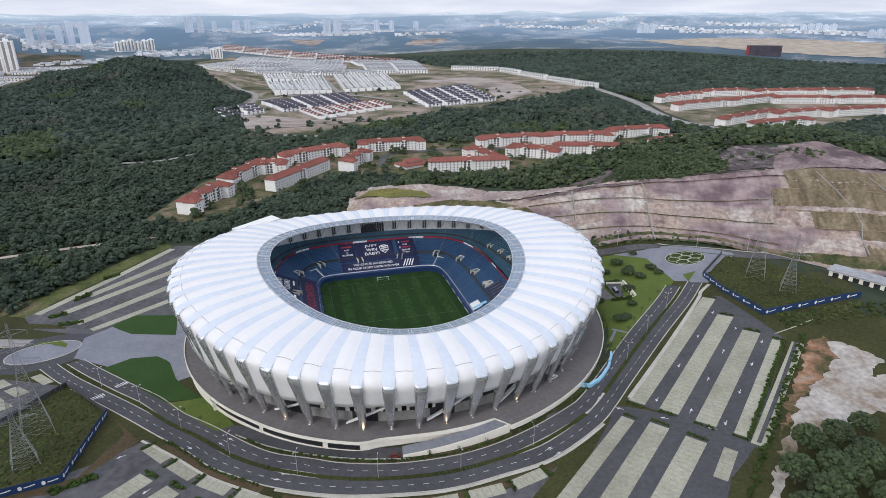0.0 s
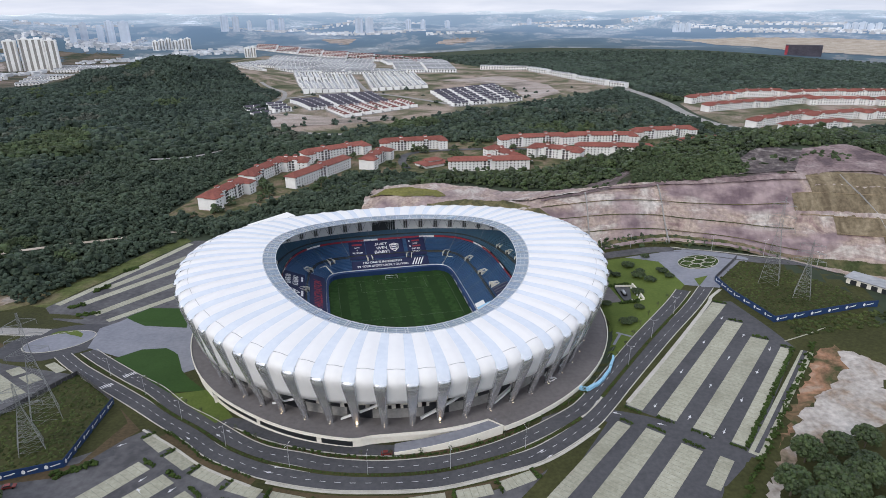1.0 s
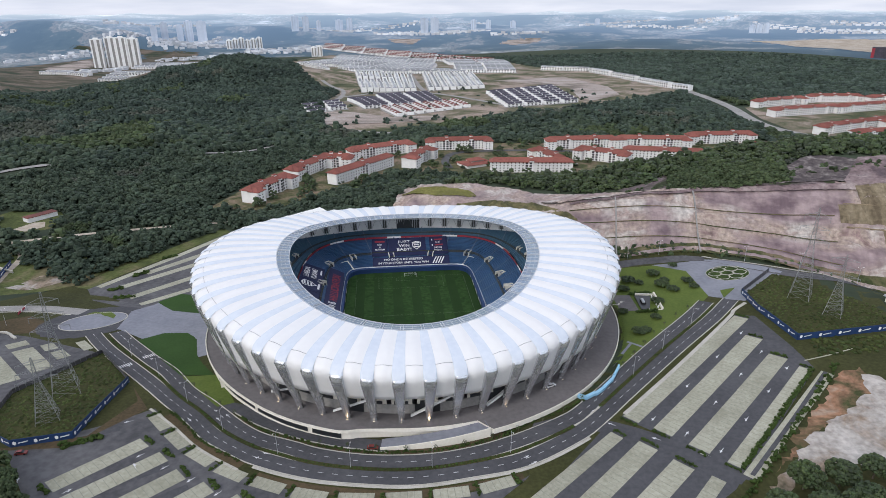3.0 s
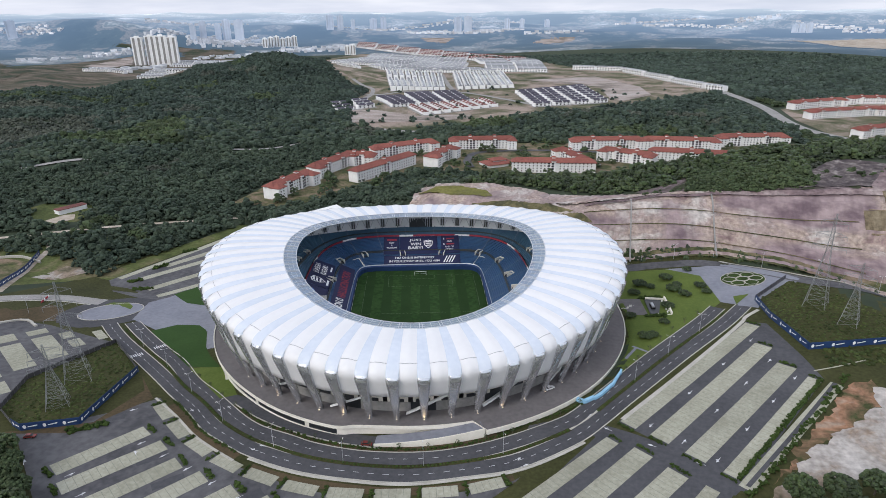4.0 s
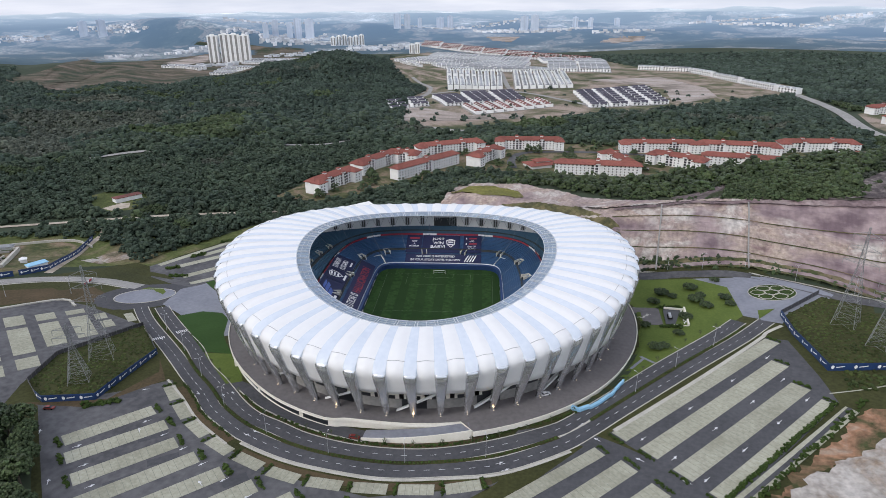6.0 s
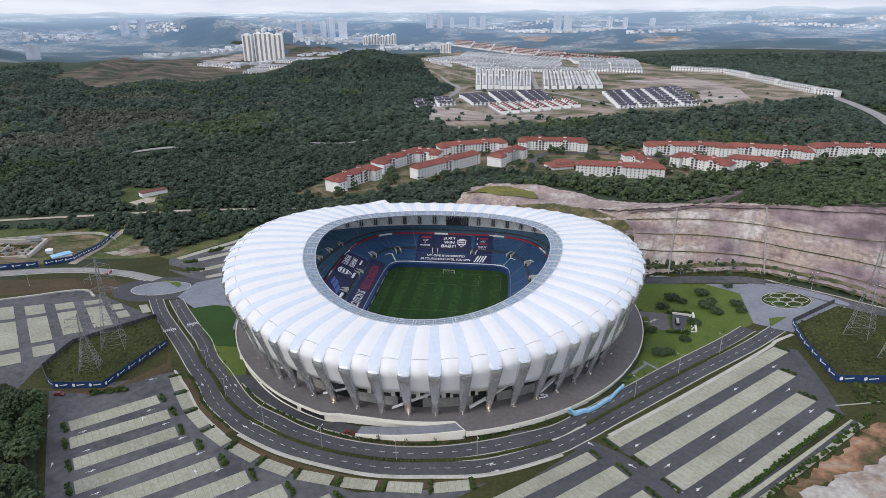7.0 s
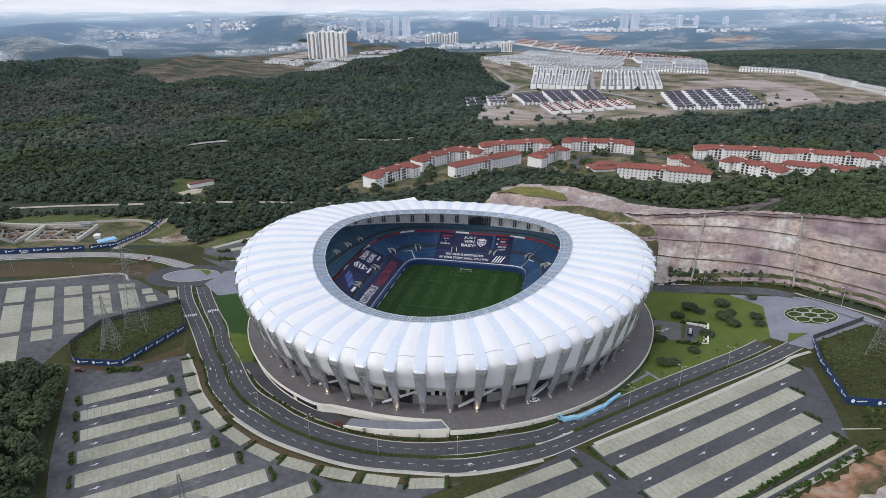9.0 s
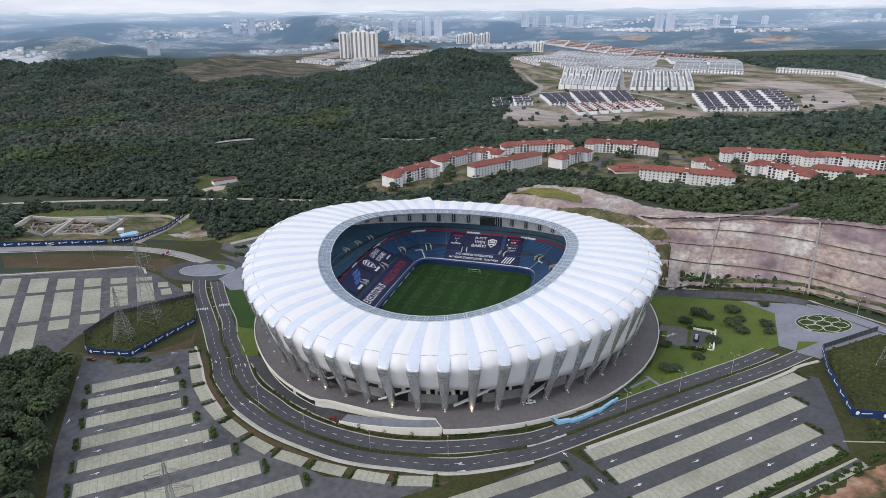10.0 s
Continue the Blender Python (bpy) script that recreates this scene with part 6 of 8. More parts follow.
x, y = scatter(rng, 380, 820, 7.2)
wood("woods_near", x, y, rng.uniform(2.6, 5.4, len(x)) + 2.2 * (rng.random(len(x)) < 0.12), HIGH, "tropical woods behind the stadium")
x, y = scatter(rng, 820, 1450, 9.4)
wood("woods_hill", x, y, rng.uniform(3.6, 6.8, len(x)) + 2.5 * (rng.random(len(x)) < 0.1), MIDDLE, "woods covering the low hill")
x, y = scatter(rng, 1450, 2050, 11.3)
keep = x < -380
wood("woods_mound", x[keep], y[keep], rng.uniform(4.8, 8.0, keep.sum()), MIDDLE, "woods on the round mound")
x, y = scatter(rng, 1450, 2500, 15)
keep = (x > -380) | (y > 1900)
x, y = x[keep], y[keep]
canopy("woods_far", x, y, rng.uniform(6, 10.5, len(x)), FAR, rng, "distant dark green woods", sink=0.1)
x, y = (a.ravel() for a in np.meshgrid(np.arange(-2450, -1450, 15.0), np.arange(850, 1520, 15.0)))
x, y = x + rng.uniform(-7, 7, len(x)), y + rng.uniform(-7, 7, len(y))
keep = inside([(-2420, 1180), (-2080, 1330), (-1850, 1490), (-1640, 1320), (-1500, 1060), (-1640, 870), (-2000, 900), (-2420, 1060)], x, y) & (np.hypot(x - 60, y - 20) > 2040)
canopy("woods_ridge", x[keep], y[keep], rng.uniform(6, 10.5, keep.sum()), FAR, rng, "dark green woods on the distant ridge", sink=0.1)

# ---- apartment blocks ----
def pane_mesh(name, w, h, d=0.15):
    g = Build()
    g.box(-w / 2, w / 2, -d, 0, 0, h)
    me = bpy.data.meshes.new(name)
    me.from_pydata(g.v, [], g.f)
    me.materials.append(DARK)
    return me


WINDOW, BALCONY = pane_mesh("window", 1.35, 1.3), pane_mesh("balcony", 2.7, 2.1)


def hip(g, x0, x1, y0, y1, z, rise, e):
    """A hipped roof with eaves over a rectangle, its ridge along x."""
    k, w = len(g.v), (y1 - y0) / 2
    ring = [(x0 - e, y0 - e), (x1 + e, y0 - e), (x1 + e, y1 + e), (x0 - e, y1 + e)]
    ym = (y0 + y1) / 2
    inset = min(w * 0.85, (x1 - x0) / 2 - 0.1)
    g.v += [(x, y, z) for x, y in ring] + [(x0 + inset, ym, z + rise), (x1 - inset, ym, z + rise)] + [(x, y, z - 0.4) for x, y in ring]
    g.f += [tuple(k + i for i in q) for q in ((0, 1, 5, 4), (1, 2, 5), (2, 3, 4, 5), (3, 0, 4), (6, 7, 1, 0), (7, 8, 2, 1), (8, 9, 3, 2), (9, 6, 0, 3), (9, 8, 7, 6))]


def block(a, b, deep=13.0, tall=15.0, base=-25.2, floors=5, gap=4.3, pane=WINDOW, wings=True, joined=False):
    """A white five-storey block: a long body, a short wing forward at each end, hipped terracotta roofs and gablets."""
    a, b = Vector(a), Vector(b)
    if b.x < a.x:
        a, b = b, a
    ln, mid = (b - a).length + 7, (a + b) / 2
    turn = math.degrees(math.atan2(b.y - a.y, b.x - a.x))
    top = empty("apartment_block", pose(mid.x, mid.y, base, 0, 0, turn), label="white five-storey apartment block with a hipped terracotta roof", category="apartment building", group="apartment blocks")
    h, w = ln / 2, deep / 2
    wide, out = min(12.0, ln * 0.24), 6.5
    g = Build()
    g.box(-h + 0.5, h - 0.5, -w, w, -4, tall)
    g.done("wall", WALL, top)
    g = Build()
    hip(g, -h + 0.5, h - 0.5, -w, w, tall, 4.2, 1.2)
    roof = g.done("roof", TILE, top)
    ends = (-h + wide / 2, h - wide / 2) if wings else ()
    for x in ends:
        g = Build()
        g.box(x - wide / 2, x + wide / 2, -w - out, -w + 1.5, -4, tall - 0.6)
        wing = g.done("wing", WALL, top)
        g = Build()
        e, top_z = 1.0, tall - 0.6
        x0, x1, y0, y1 = x - wide / 2 - e, x + wide / 2 + e, -w - out - e, -w + 5.0
        g.v += [(x0, y0, top_z), (x1, y0, top_z), (x1, y1, top_z), (x0, y1, top_z), (x, y0 + wide * 0.5, top_z + 3.3), (x, y1, top_z + 3.3)] + [(u, v, top_z - 0.4) for u, v in ((x0, y0), (x1, y0), (x1, y1), (x0, y1))]
        g.f += [(0, 1, 4), (1, 2, 5, 4), (3, 0, 4, 5), (2, 3, 5), (6, 7, 1, 0), (7, 8, 2, 1), (9, 6, 0, 3), (9, 8, 7, 6)]
        g.done("wing_roof", TILE, wing)
    n = max(2, int(ln / 34)) if wings else 1
    bays = [(-h + wide + (ln - 2 * wide) * (i + 0.5) / n) if wings else 0.0 for i in range(n)]
    for x in bays:
        g = Build()
        g.box(x - 2.6, x + 2.6, -w - 1.2, -w + 2.5, -4, tall + 1.9)
        bay = g.done("stair_bay", WALL, top)
        g = Build()
        hip(g, x - 2.6, x + 2.6, -w - 1.2, -w + 3.4, tall + 1.9, 1.5, 0.7)
        g.done("bay_roof", TILE, bay)
        g = Build()
        g.box(x - 2.0, x + 2.0, -1.6, 1.6, tall + 2.5, tall + 5.0)
        g.done("roof_gablet", WALL, roof)
        g = Build()
        hip(g, x - 2.0, x + 2.0, -1.6, 1.6, tall + 5.0, 1.1, 0.5)
        g.done("gablet_roof", TILE, roof)
    cols, rows = int((ln - 2) / gap), Build()
    for f in range(floors):
        z = 1.1 + f * tall / floors
        for c in range(cols):
            x = -h + 1 + gap * (c + 0.5)
            y = -w - 0.04
            if any(abs(x - e) < wide / 2 - 0.4 for e in ends):
                y = -w - out - 0.04
            elif any(abs(x - e) < 2.4 for e in bays):
                y = -w - 1.24
            elif any(abs(x - e) < 3.4 for e in bays):
                continue
            near_stair = any(abs(x - e) < 6.2 for e in bays)
            if joined:
                rows.box(x - 1.0, x + 1.0, y - 0.15, y, z, z + 1.4)
                continue
            shared("balcony" if near_stair else "window", BALCONY if near_stair else pane, top, pose(x, y, z - (0.5 if near_stair else 0)))
        for c in range(0 if joined else 2):
            side = 1 if mid.x < 60 else -1
            shared("window", pane, top, pose(side * (h - 0.46), -w * 0.45 + c * w * 0.9, z, 0, 0, 90 * side))
    if joined:
        rows.done("windows", DARK, top, "rows of dark windows")["kind"] = "stuff"
    return top


NEAR_BLOCKS = [((-232, 529), (-219, 589)), ((-224, 613), (-207, 682)), ((-212, 681), (-177, 683)), ((-172, 605), (-134, 694)), ((-189, 720), (-125, 776)), ((-109, 688), (-95, 743)), ((-103, 792), (-23, 812)),
               ((-8, 684), (79, 694)), ((43, 757), (74, 699)), ((55, 818), (143, 841)), ((94, 767), (149, 740)), ((150, 843), (240, 848)), ((151, 772), (241, 765)), ((248, 877), (335, 900)), ((286, 799), (345, 824))]
FAR_BLOCKS = [((447, 1249), (554, 1313)), ((441, 1139), (569, 1200)), ((578, 1343), (679, 1361)), ((574, 1200), (688, 1259)), ((687, 1339), (814, 1355)), ((674, 1231), (786, 1227)), ((820, 1355), (948, 1350)), ((802, 1227), (894, 1224)),
              ((452, 972), (585, 1062)), ((568, 1029), (681, 1072)), ((483, 932), (591, 968)), ((673, 1059), (801, 1090))]
PLAIN = {(151, 772), (286, 799), (-172, 605), (-8, 684)}
for a, b in NEAR_BLOCKS:
    block(a, b, wings=a not in PLAIN)
for a, b in FAR_BLOCKS:
    block(a, b, gap=5.0, joined=True)
hall = empty("community_hall", pose(-31, 711, -25, 0, 0, 38), label="low white hall with a stepped terracotta roof", category="hall")
for x, y, z0, z1, r in ((18, 12, -3, 6, 3.4), (9, 6, 7.5, 9.6, 2.4)):
    g = Build()
    g.box(-x, x, -y, y, z0, z1)
    g.done("wall", WALL, hall)
    g = Build()
    hip(g, -x, x, -y, y, z1, r, 1.5)
    g.done("roof", TILE, hall)
sheet("estate_yard", [(-262, 505), (-205, 505), (-150, 590), (-120, 668), (0, 662), (100, 668), (140, 728), (262, 745), (352, 805), (352, 905), (240, 878), (-20, 845), (-140, 795), (-212, 730), (-256, 640)], SCRUB, 0.4, "yards and lawns between the apartment blocks", "ground", cell=10)
sheet("estate_yard_east", [(430, 925), (600, 945), (830, 1085), (960, 1210), (930, 1380), (560, 1345), (430, 1250), (415, 1100)], CLEARED, 0.5, "paved yards and grass between the distant apartment blocks", "ground", cell=12)
ribbon("estate_road", [(-60, 690), (-70, 730), (-60, 775), (20, 800), (150, 805), (250, 830)], 5, -5, ASPHALT_OLD, 0.9, "asphalt lane between the apartment blocks", "road")
ribbon("highway_east", [(368, 1560), (395, 1380), (404, 1235), (396, 1049), (432, 960), (505, 835)], 10, -10, CONCRETE, 1.0, "grey dual road past the apartments", "road", step=12)

# ---- terraced housing estate ----
sheet("estate_ground", ESTATE, CLEARED, 0.8, "cleared tan and green land round the terraced houses", "ground", cell=18)
for pts, w in (([(-320, 935), (-240, 905), (-170, 900), (-90, 985), (110, 1200), (300, 1400)], 9), ([(-430, 1330), (-300, 1390), (-190, 1380), (-90, 1290), (0, 1190)], 6), ([(-520, 1560), (-420, 1420), (-385, 1250)], 5), ([(-350, 1860), (-230, 1440), (-180, 1380)], 6)):
    ribbon("estate_street", pts, w, -w, CONCRETE, 1.4, "pale street through the housing estate", "road", step=14)


def terrace_row(mid, turn, ln, roof_mat, tall=6.5, deep=11.0, label="row of white terraced houses with dark roofs"):
    top = empty("terraced_row", pose(mid[0], mid[1], height(*mid) + 0.6, 0, 0, turn), label=label, category="terraced houses", group="terraced rows")
    h, w = ln / 2, deep / 2
    g = Build()
    g.box(-h, h, -w, w, -3, tall)
    g.done("wall", WALL, top)
    g = Build()
    k = len(g.v)
    g.v += [(-h, -w - 0.6, tall), (h, -w - 0.6, tall), (h, w + 0.6, tall), (-h, w + 0.6, tall), (-h, 0, tall + 3), (h, 0, tall + 3)]
    g.f += [(0, 1, 5, 4), (2, 3, 4, 5), (1, 2, 5), (3, 0, 4), (3, 2, 1, 0)]
    g.done("roof", roof_mat, top)
    for s in (-1, 1):
        g = Build()
        g.prism([(s * (h - 1.5), -w - 0.8, -3), (s * h + s * 0.3, -w - 0.8, -3), (s * h + s * 0.3, w + 0.8, -3), (s * (h - 1.5), w + 0.8, -3)], [(s * (h - 1.5), -w - 0.8, tall + 1.2), (s * h + s * 0.3, -w - 0.8, tall + 1.2), (s * h + s * 0.3, w + 0.8, tall + 1.2), (s * (h - 1.5), w + 0.8, tall + 1.2)])
        g.done("end_wall", WALL, top)
    g = Build()
    for i in range(max(2, int(ln / 8))):
        x = -h + ln * (i + 0.5) / max(2, int(ln / 8))
        g.box(x - 1.9, x + 1.9, -w - 0.25, -w + 0.1, tall * 0.58, tall * 0.86)
        g.box(x - 1.4, x + 1.4, -w - 0.2, -w + 0.1, 0.6, tall * 0.38)
    band_of = g.done("window_band", DARK, top, "rows of dark windows")
    band_of["kind"] = "stuff"
    g = Build()
    for i in range(1, max(2, int(ln / 16))):
        x = -h + ln * i / max(2, int(ln / 16))
        g.box(x - 0.5, x + 0.5, -w - 0.7, w + 0.7, tall - 1, tall + 2.2)
    if g.v:
        g.done("party_wall", WALL, top)["kind"] = "stuff"


def fill_rows(quad, rows, turn, mat, tall, label, cuts=3):
    """Rows across a four-cornered plot, from its near edge (first two corners) to its far one."""
    a, b, c, d = [np.array(p, float) for p in quad]
    sheet("estate_paving", [tuple(p) for p in (a, b, c, d)], CONCRETE, 1.1, "grey paved lanes between the terraced rows", "road", cell=20)
    for i in range(rows):
        t = (i + 0.5) / rows
        p, q = a + (d - a) * t, b + (c - b) * t
        ang = math.degrees(math.atan2(q[1] - p[1], q[0] - p[0]))
        full = np.linalg.norm(q - p)
        for j in range(cuts):
            m = p + (q - p) * (j + 0.5) / cuts
            terrace_row(m, ang + turn, full / cuts - 9, mat, tall, label=label)


DARK_ROW, PALE_ROW = "row of white terraced houses with dark slate roofs", "row of pale terraced houses with light grey roofs"
STRIPED_ROW = "short terrace with red roof and white rounded end"
fill_rows([(-289, 1130), (-147, 1229), (-207, 1382), (-371, 1276)], 7, 0, SLATE, 6.0, DARK_ROW, 3)
fill_rows([(-373, 1057), (-312, 1118), (-361, 1209), (-430, 1165)], 3, 0, SLATE, 6.0, DARK_ROW, 2)
fill_rows([(-22, 1181), (124, 1272), (70, 1544), (-80, 1400)], 8, 0, SLATE, 6.0, DARK_ROW, 4)
fill_rows([(-85, 1185), (-128, 1275), (-262, 1140), (-205, 1045)], 8, 0, RUSTY_ROOF, 5.0, STRIPED_ROW, 1)
fill_rows([(-241, 1419), (-320, 1752), (-505, 1800), (-366, 1386)], 9, 0, PALE_ROOF, 7.0, PALE_ROW, 3)
fill_rows([(-87, 1494), (-153, 1829), (-303, 1802), (-217, 1431)], 8, 0, PALE_ROOF, 7.0, PALE_ROW, 3)
fill_rows([(-830, 2150), (-290, 1890), (-310, 2140), (-730, 2360)], 8, 0, PALE_ROOF, 8.0, PALE_ROW, 5)
fill_rows([(-215, 1890), (-25, 1860), (-60, 2190), (-262, 2165)], 9, 0, PALE_ROOF, 9.0, PALE_ROW, 2)
fill_rows([(-945, 2774), (-112, 2179), (-132, 2412), (-1003, 2990)], 4, 0, RUSTY_ROOF, 8.0, "distant row of houses with red roofs", 7)
fill_rows([(-500, 1815), (-165, 1850), (-240, 1930), (-640, 2030)], 4, 0, PALE_ROOF, 8.0, PALE_ROW, 4)
fill_rows([(-60, 2205), (-280, 2185), (-330, 2360), (-90, 2320)], 5, 0, PALE_ROOF, 9.0, PALE_ROW, 2)
fill_rows([(-760, 2380), (-330, 2160), (-350, 2350), (-780, 2500)], 5, 0, PALE_ROOF, 8.0, PALE_ROW, 4)
fill_rows([(-760, 2080), (-590, 1830), (-640, 1900), (-820, 2200)], 2, 0, PALE_ROOF, 8.0, PALE_ROW, 2)
sheet("estate_clearing", [(-83, 1665), (106, 1762), (206, 1558), (218, 1408), (153, 1306), (126, 1339), (111, 1540)], PINK, 1.4, "pinkish bare earth cleared beside the terraced houses", "ground", cell=15)
sheet("estate_yard", [(-398, 1086), (-298, 1091), (-220, 1050), (-123, 1069), (-121, 1027), (-229, 978), (-325, 947)], PINK, 1.4, "pinkish bare earth below the terraced houses", "ground", cell=15)
sheet("plain_west", [(-1400, 1185), (-1225, 1080), (-1215, 1255), (-1090, 1375), (-985, 1510), (-990, 1650), (-1000, 1900), (-1100, 2300), (-1700, 2250), (-1750, 1600), (-1700, 1300)], BROWN, 1.5, "brown cleared plain behind the wooded mound", "field", cell=25)
fill_rows([(-1180, 1560), (-1030, 1620), (-1080, 1820), (-1260, 1760)], 5, 0, PALE_ROOF, 8.0, PALE_ROW, 2)
fill_rows([(-1290, 1900), (-1100, 1960), (-1150, 2150), (-1420, 2080)], 4, 0, PALE_ROOF, 8.0, PALE_ROW, 3)
fill_rows([(-1480, 1700), (-1290, 1660), (-1300, 1720), (-1500, 1780)], 2, 0, PALE_ROOF, 8.0, PALE_ROW, 3)
for a, b in (((45, 1975), (110, 1955)), ((115, 1945), (185, 1915)), ((190, 1880), (235, 1790)), ((240, 1775), (290, 1675)), ((295, 1660), (350, 1550)), ((355, 1540), (385, 1500))):
    terrace_row(((a[0] + b[0]) / 2, (a[1] + b[1]) / 2), math.degrees(math.atan2(b[1] - a[1], b[0] - a[0])), math.dist(a, b), PALE_ROOF, 11.0, 14.0, "long white terrace of new houses at the wood's edge")

# ---- towers and sheds in the distance ----
def place(azimuth, depression):
    """Where a sight line from the middle of the walk meets the land, by compass and dip in degrees."""
    x, y, z = 66.9, 8.0, 147.7
    sx, sy, sz = math.sin(radians(azimuth)), math.cos(radians(azimuth)), -math.tan(radians(depression))
    reach = np.arange(2050.0, 4800, 8)
    under = np.nonzero(z + reach * sz <= land(x + reach * sx, y + reach * sy))[0]
    d = float(reach[under[0]]) if len(under) else 4800.0
    return x + d * sx, y + d * sy, height(x + d * sx, y + d * sy), d


def tower(x, y, z, wide, deep, tall, turn, mat, label="high-rise apartment tower painted pale with distance haze"):
    top = empty("apartment_tower", pose(x, y, z, 0, 0, turn), label=label, category="tower block", group="distant towers")
    g = Build()
    g.box(-wide / 2, wide / 2, -deep / 2, deep / 2, -12, tall)
    g.box(-wide * 0.2, wide * 0.2, -deep * 0.3, deep * 0.3, tall, tall + 4)
    g.done("wall", mat, top)
    for i in range(max(2, int(wide / 12))):
        g = Build()
        n = max(2, int(wide / 12))
        cx = -wide / 2 + wide * (i + 0.5) / n
        g.box(cx - wide / n * 0.22, cx + wide / n * 0.22, -deep / 2 - 0.25, -deep / 2 + 0.1, 3, tall - 3)
        g.done("window_column", CONCRETE if mat is WALL else mat, top)


for dx, dy, tall in ((-54, 0, 98), (-18, 7, 102), (18, 0, 102), (55, -6, 98)):
    tower(-1405 + dx * 0.93, 1985 + dx * 0.5 + dy, -25, 34.5, 26, tall, 25, WALL, "white high-rise apartment tower in a cluster")
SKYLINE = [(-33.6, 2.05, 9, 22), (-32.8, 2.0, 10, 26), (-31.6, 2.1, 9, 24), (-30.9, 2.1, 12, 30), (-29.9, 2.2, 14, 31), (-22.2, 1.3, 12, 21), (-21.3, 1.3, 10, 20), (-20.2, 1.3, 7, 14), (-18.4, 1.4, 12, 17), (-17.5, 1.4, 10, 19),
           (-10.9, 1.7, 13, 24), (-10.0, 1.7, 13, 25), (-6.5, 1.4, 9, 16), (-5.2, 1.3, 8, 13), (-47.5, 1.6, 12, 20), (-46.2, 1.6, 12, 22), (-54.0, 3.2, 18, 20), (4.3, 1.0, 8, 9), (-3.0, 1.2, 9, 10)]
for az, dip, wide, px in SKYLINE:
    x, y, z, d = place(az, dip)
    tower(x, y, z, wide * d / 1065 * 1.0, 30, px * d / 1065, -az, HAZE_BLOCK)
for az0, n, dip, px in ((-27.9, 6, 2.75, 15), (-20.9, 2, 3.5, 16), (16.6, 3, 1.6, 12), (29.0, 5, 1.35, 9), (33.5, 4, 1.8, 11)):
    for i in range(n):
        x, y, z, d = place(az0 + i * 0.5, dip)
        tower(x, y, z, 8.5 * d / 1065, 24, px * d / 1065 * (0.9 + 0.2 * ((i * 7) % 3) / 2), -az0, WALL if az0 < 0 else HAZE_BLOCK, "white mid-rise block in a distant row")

rng = np.random.default_rng(11)
sheds = Build()
TOWNS = [((-1690, 2467), (-1722, 2846), 3), ((-1555, 2587), (-1518, 2883), 4), ((-1525, 2454), (-1373, 2578), 4), ((-1336, 2083), (-1000, 1900), 3), ((-833, 3316), (-390, 3284), 3), ((-1045, 3444), (-678, 3592), 2), ((-695, 3687), (-320, 3863), 3),
         ((861, 3668), (1062, 3694), 2), ((1121, 3563), (1361, 3449), 3), ((1272, 3371), (1681, 3124), 4), ((1699, 3159), (2014, 2851), 4), ((253, 3791), (715, 3948), 2), ((-1185, 2484), (-965, 2611), 4), ((-1822, 2133), (-1785, 2255), 2), ((-1780, 2446), (-1730, 2916), 2),
         ((-1591, 2457), (-1303, 2754), 4), ((-1382, 1713), (-1310, 1892), 3), ((-1394, 2191), (-1270, 2325), 3), ((-2488, 1211), (-2399, 1287), 4), ((-2672, 1953), (-2551, 2152), 5), ((-2632, 2407), (-2223, 2412), 3), ((-1938, 1912), (-1862, 2032), 2), ((-1845, 2193), (-1740, 2305), 3),
         ((-1599, 2465), (-1537, 2825), 3), ((-1146, 2564), (-961, 2770), 4), ((-765, 3368), (-280, 3377), 3), ((-210, 3216), (14, 3252), 2), ((400, 3700), (850, 3560), 2), ((1500, 3560), (1900, 3300), 3), ((-1300, 3300), (-1000, 3420), 3), ((-2200, 3000), (-1800, 3300), 3)]
for (ax, ay), (bx, by), rows in TOWNS:
    full = math.hypot(bx - ax, by - ay)
    way = math.atan2(by - ay, bx - ax)
    away_x, away_y = ax / math.hypot(ax, ay), ay / math.hypot(ax, ay)
    for k in range(rows):
        along = rng.uniform(0, 20)
        while along < full + 60 * (k % 2):
            w = rng.uniform(9, 26)
            x = ax + (bx - ax) * along / full + away_x * k * 34 + rng.normal(0, 6)
            y = ay + (by - ay) * along / full + away_y * k * 34 + rng.normal(0, 6)
            sheds.box(-w / 2, w / 2, -6, 6, -6, rng.uniform(5, 9.5), pose(x, y, height(x, y), 0, 0, math.degrees(way) + rng.uniform(-8, 8)))
            along += w + rng.choice((3, 5, 9, 30), p=(0.4, 0.3, 0.2, 0.1))
tagged(sheds.done("distant_buildings", FAR_WALL), "scattered pale low buildings in the distant plain", "buildings", kind="stuff")
FIELDS = [([(877, 3071), (1112, 3079), (1312, 3100), (1638, 2937), (1899, 2677), (1624, 2271), (1428, 2348), (1164, 2473), (1041, 2875)], SAND), ([(-163, 3037), (-109, 3128), (44, 3150), (29, 3057), (-91, 2984)], PINK), ([(-739, 3157), (-558, 3157), (-575, 3019), (-663, 3054)], PINK),
          ([(-1904, 2355), (-1777, 2397), (-1363, 2443), (-1315, 2313), (-1376, 2126), (-1545, 2341)], BROWN), ([(-1601, 1863), (-1677, 2136), (-1677, 2203), (-1495, 1984), (-1467, 1789)], PINK), ([(-1899, 1714), (-1966, 1856), (-1646, 1675), (-1530, 1476), (-1274, 1098), (-1541, 1323)], BROWN)]
for outline, mat in FIELDS:
    sheet("bare_field", ragged(outline, 14.0), mat, 2.6, "bare open field in the distant plain", "field", cell=30)
shed_x, shed_y, shed_z = 1214, 2346, height(1214, 2346)
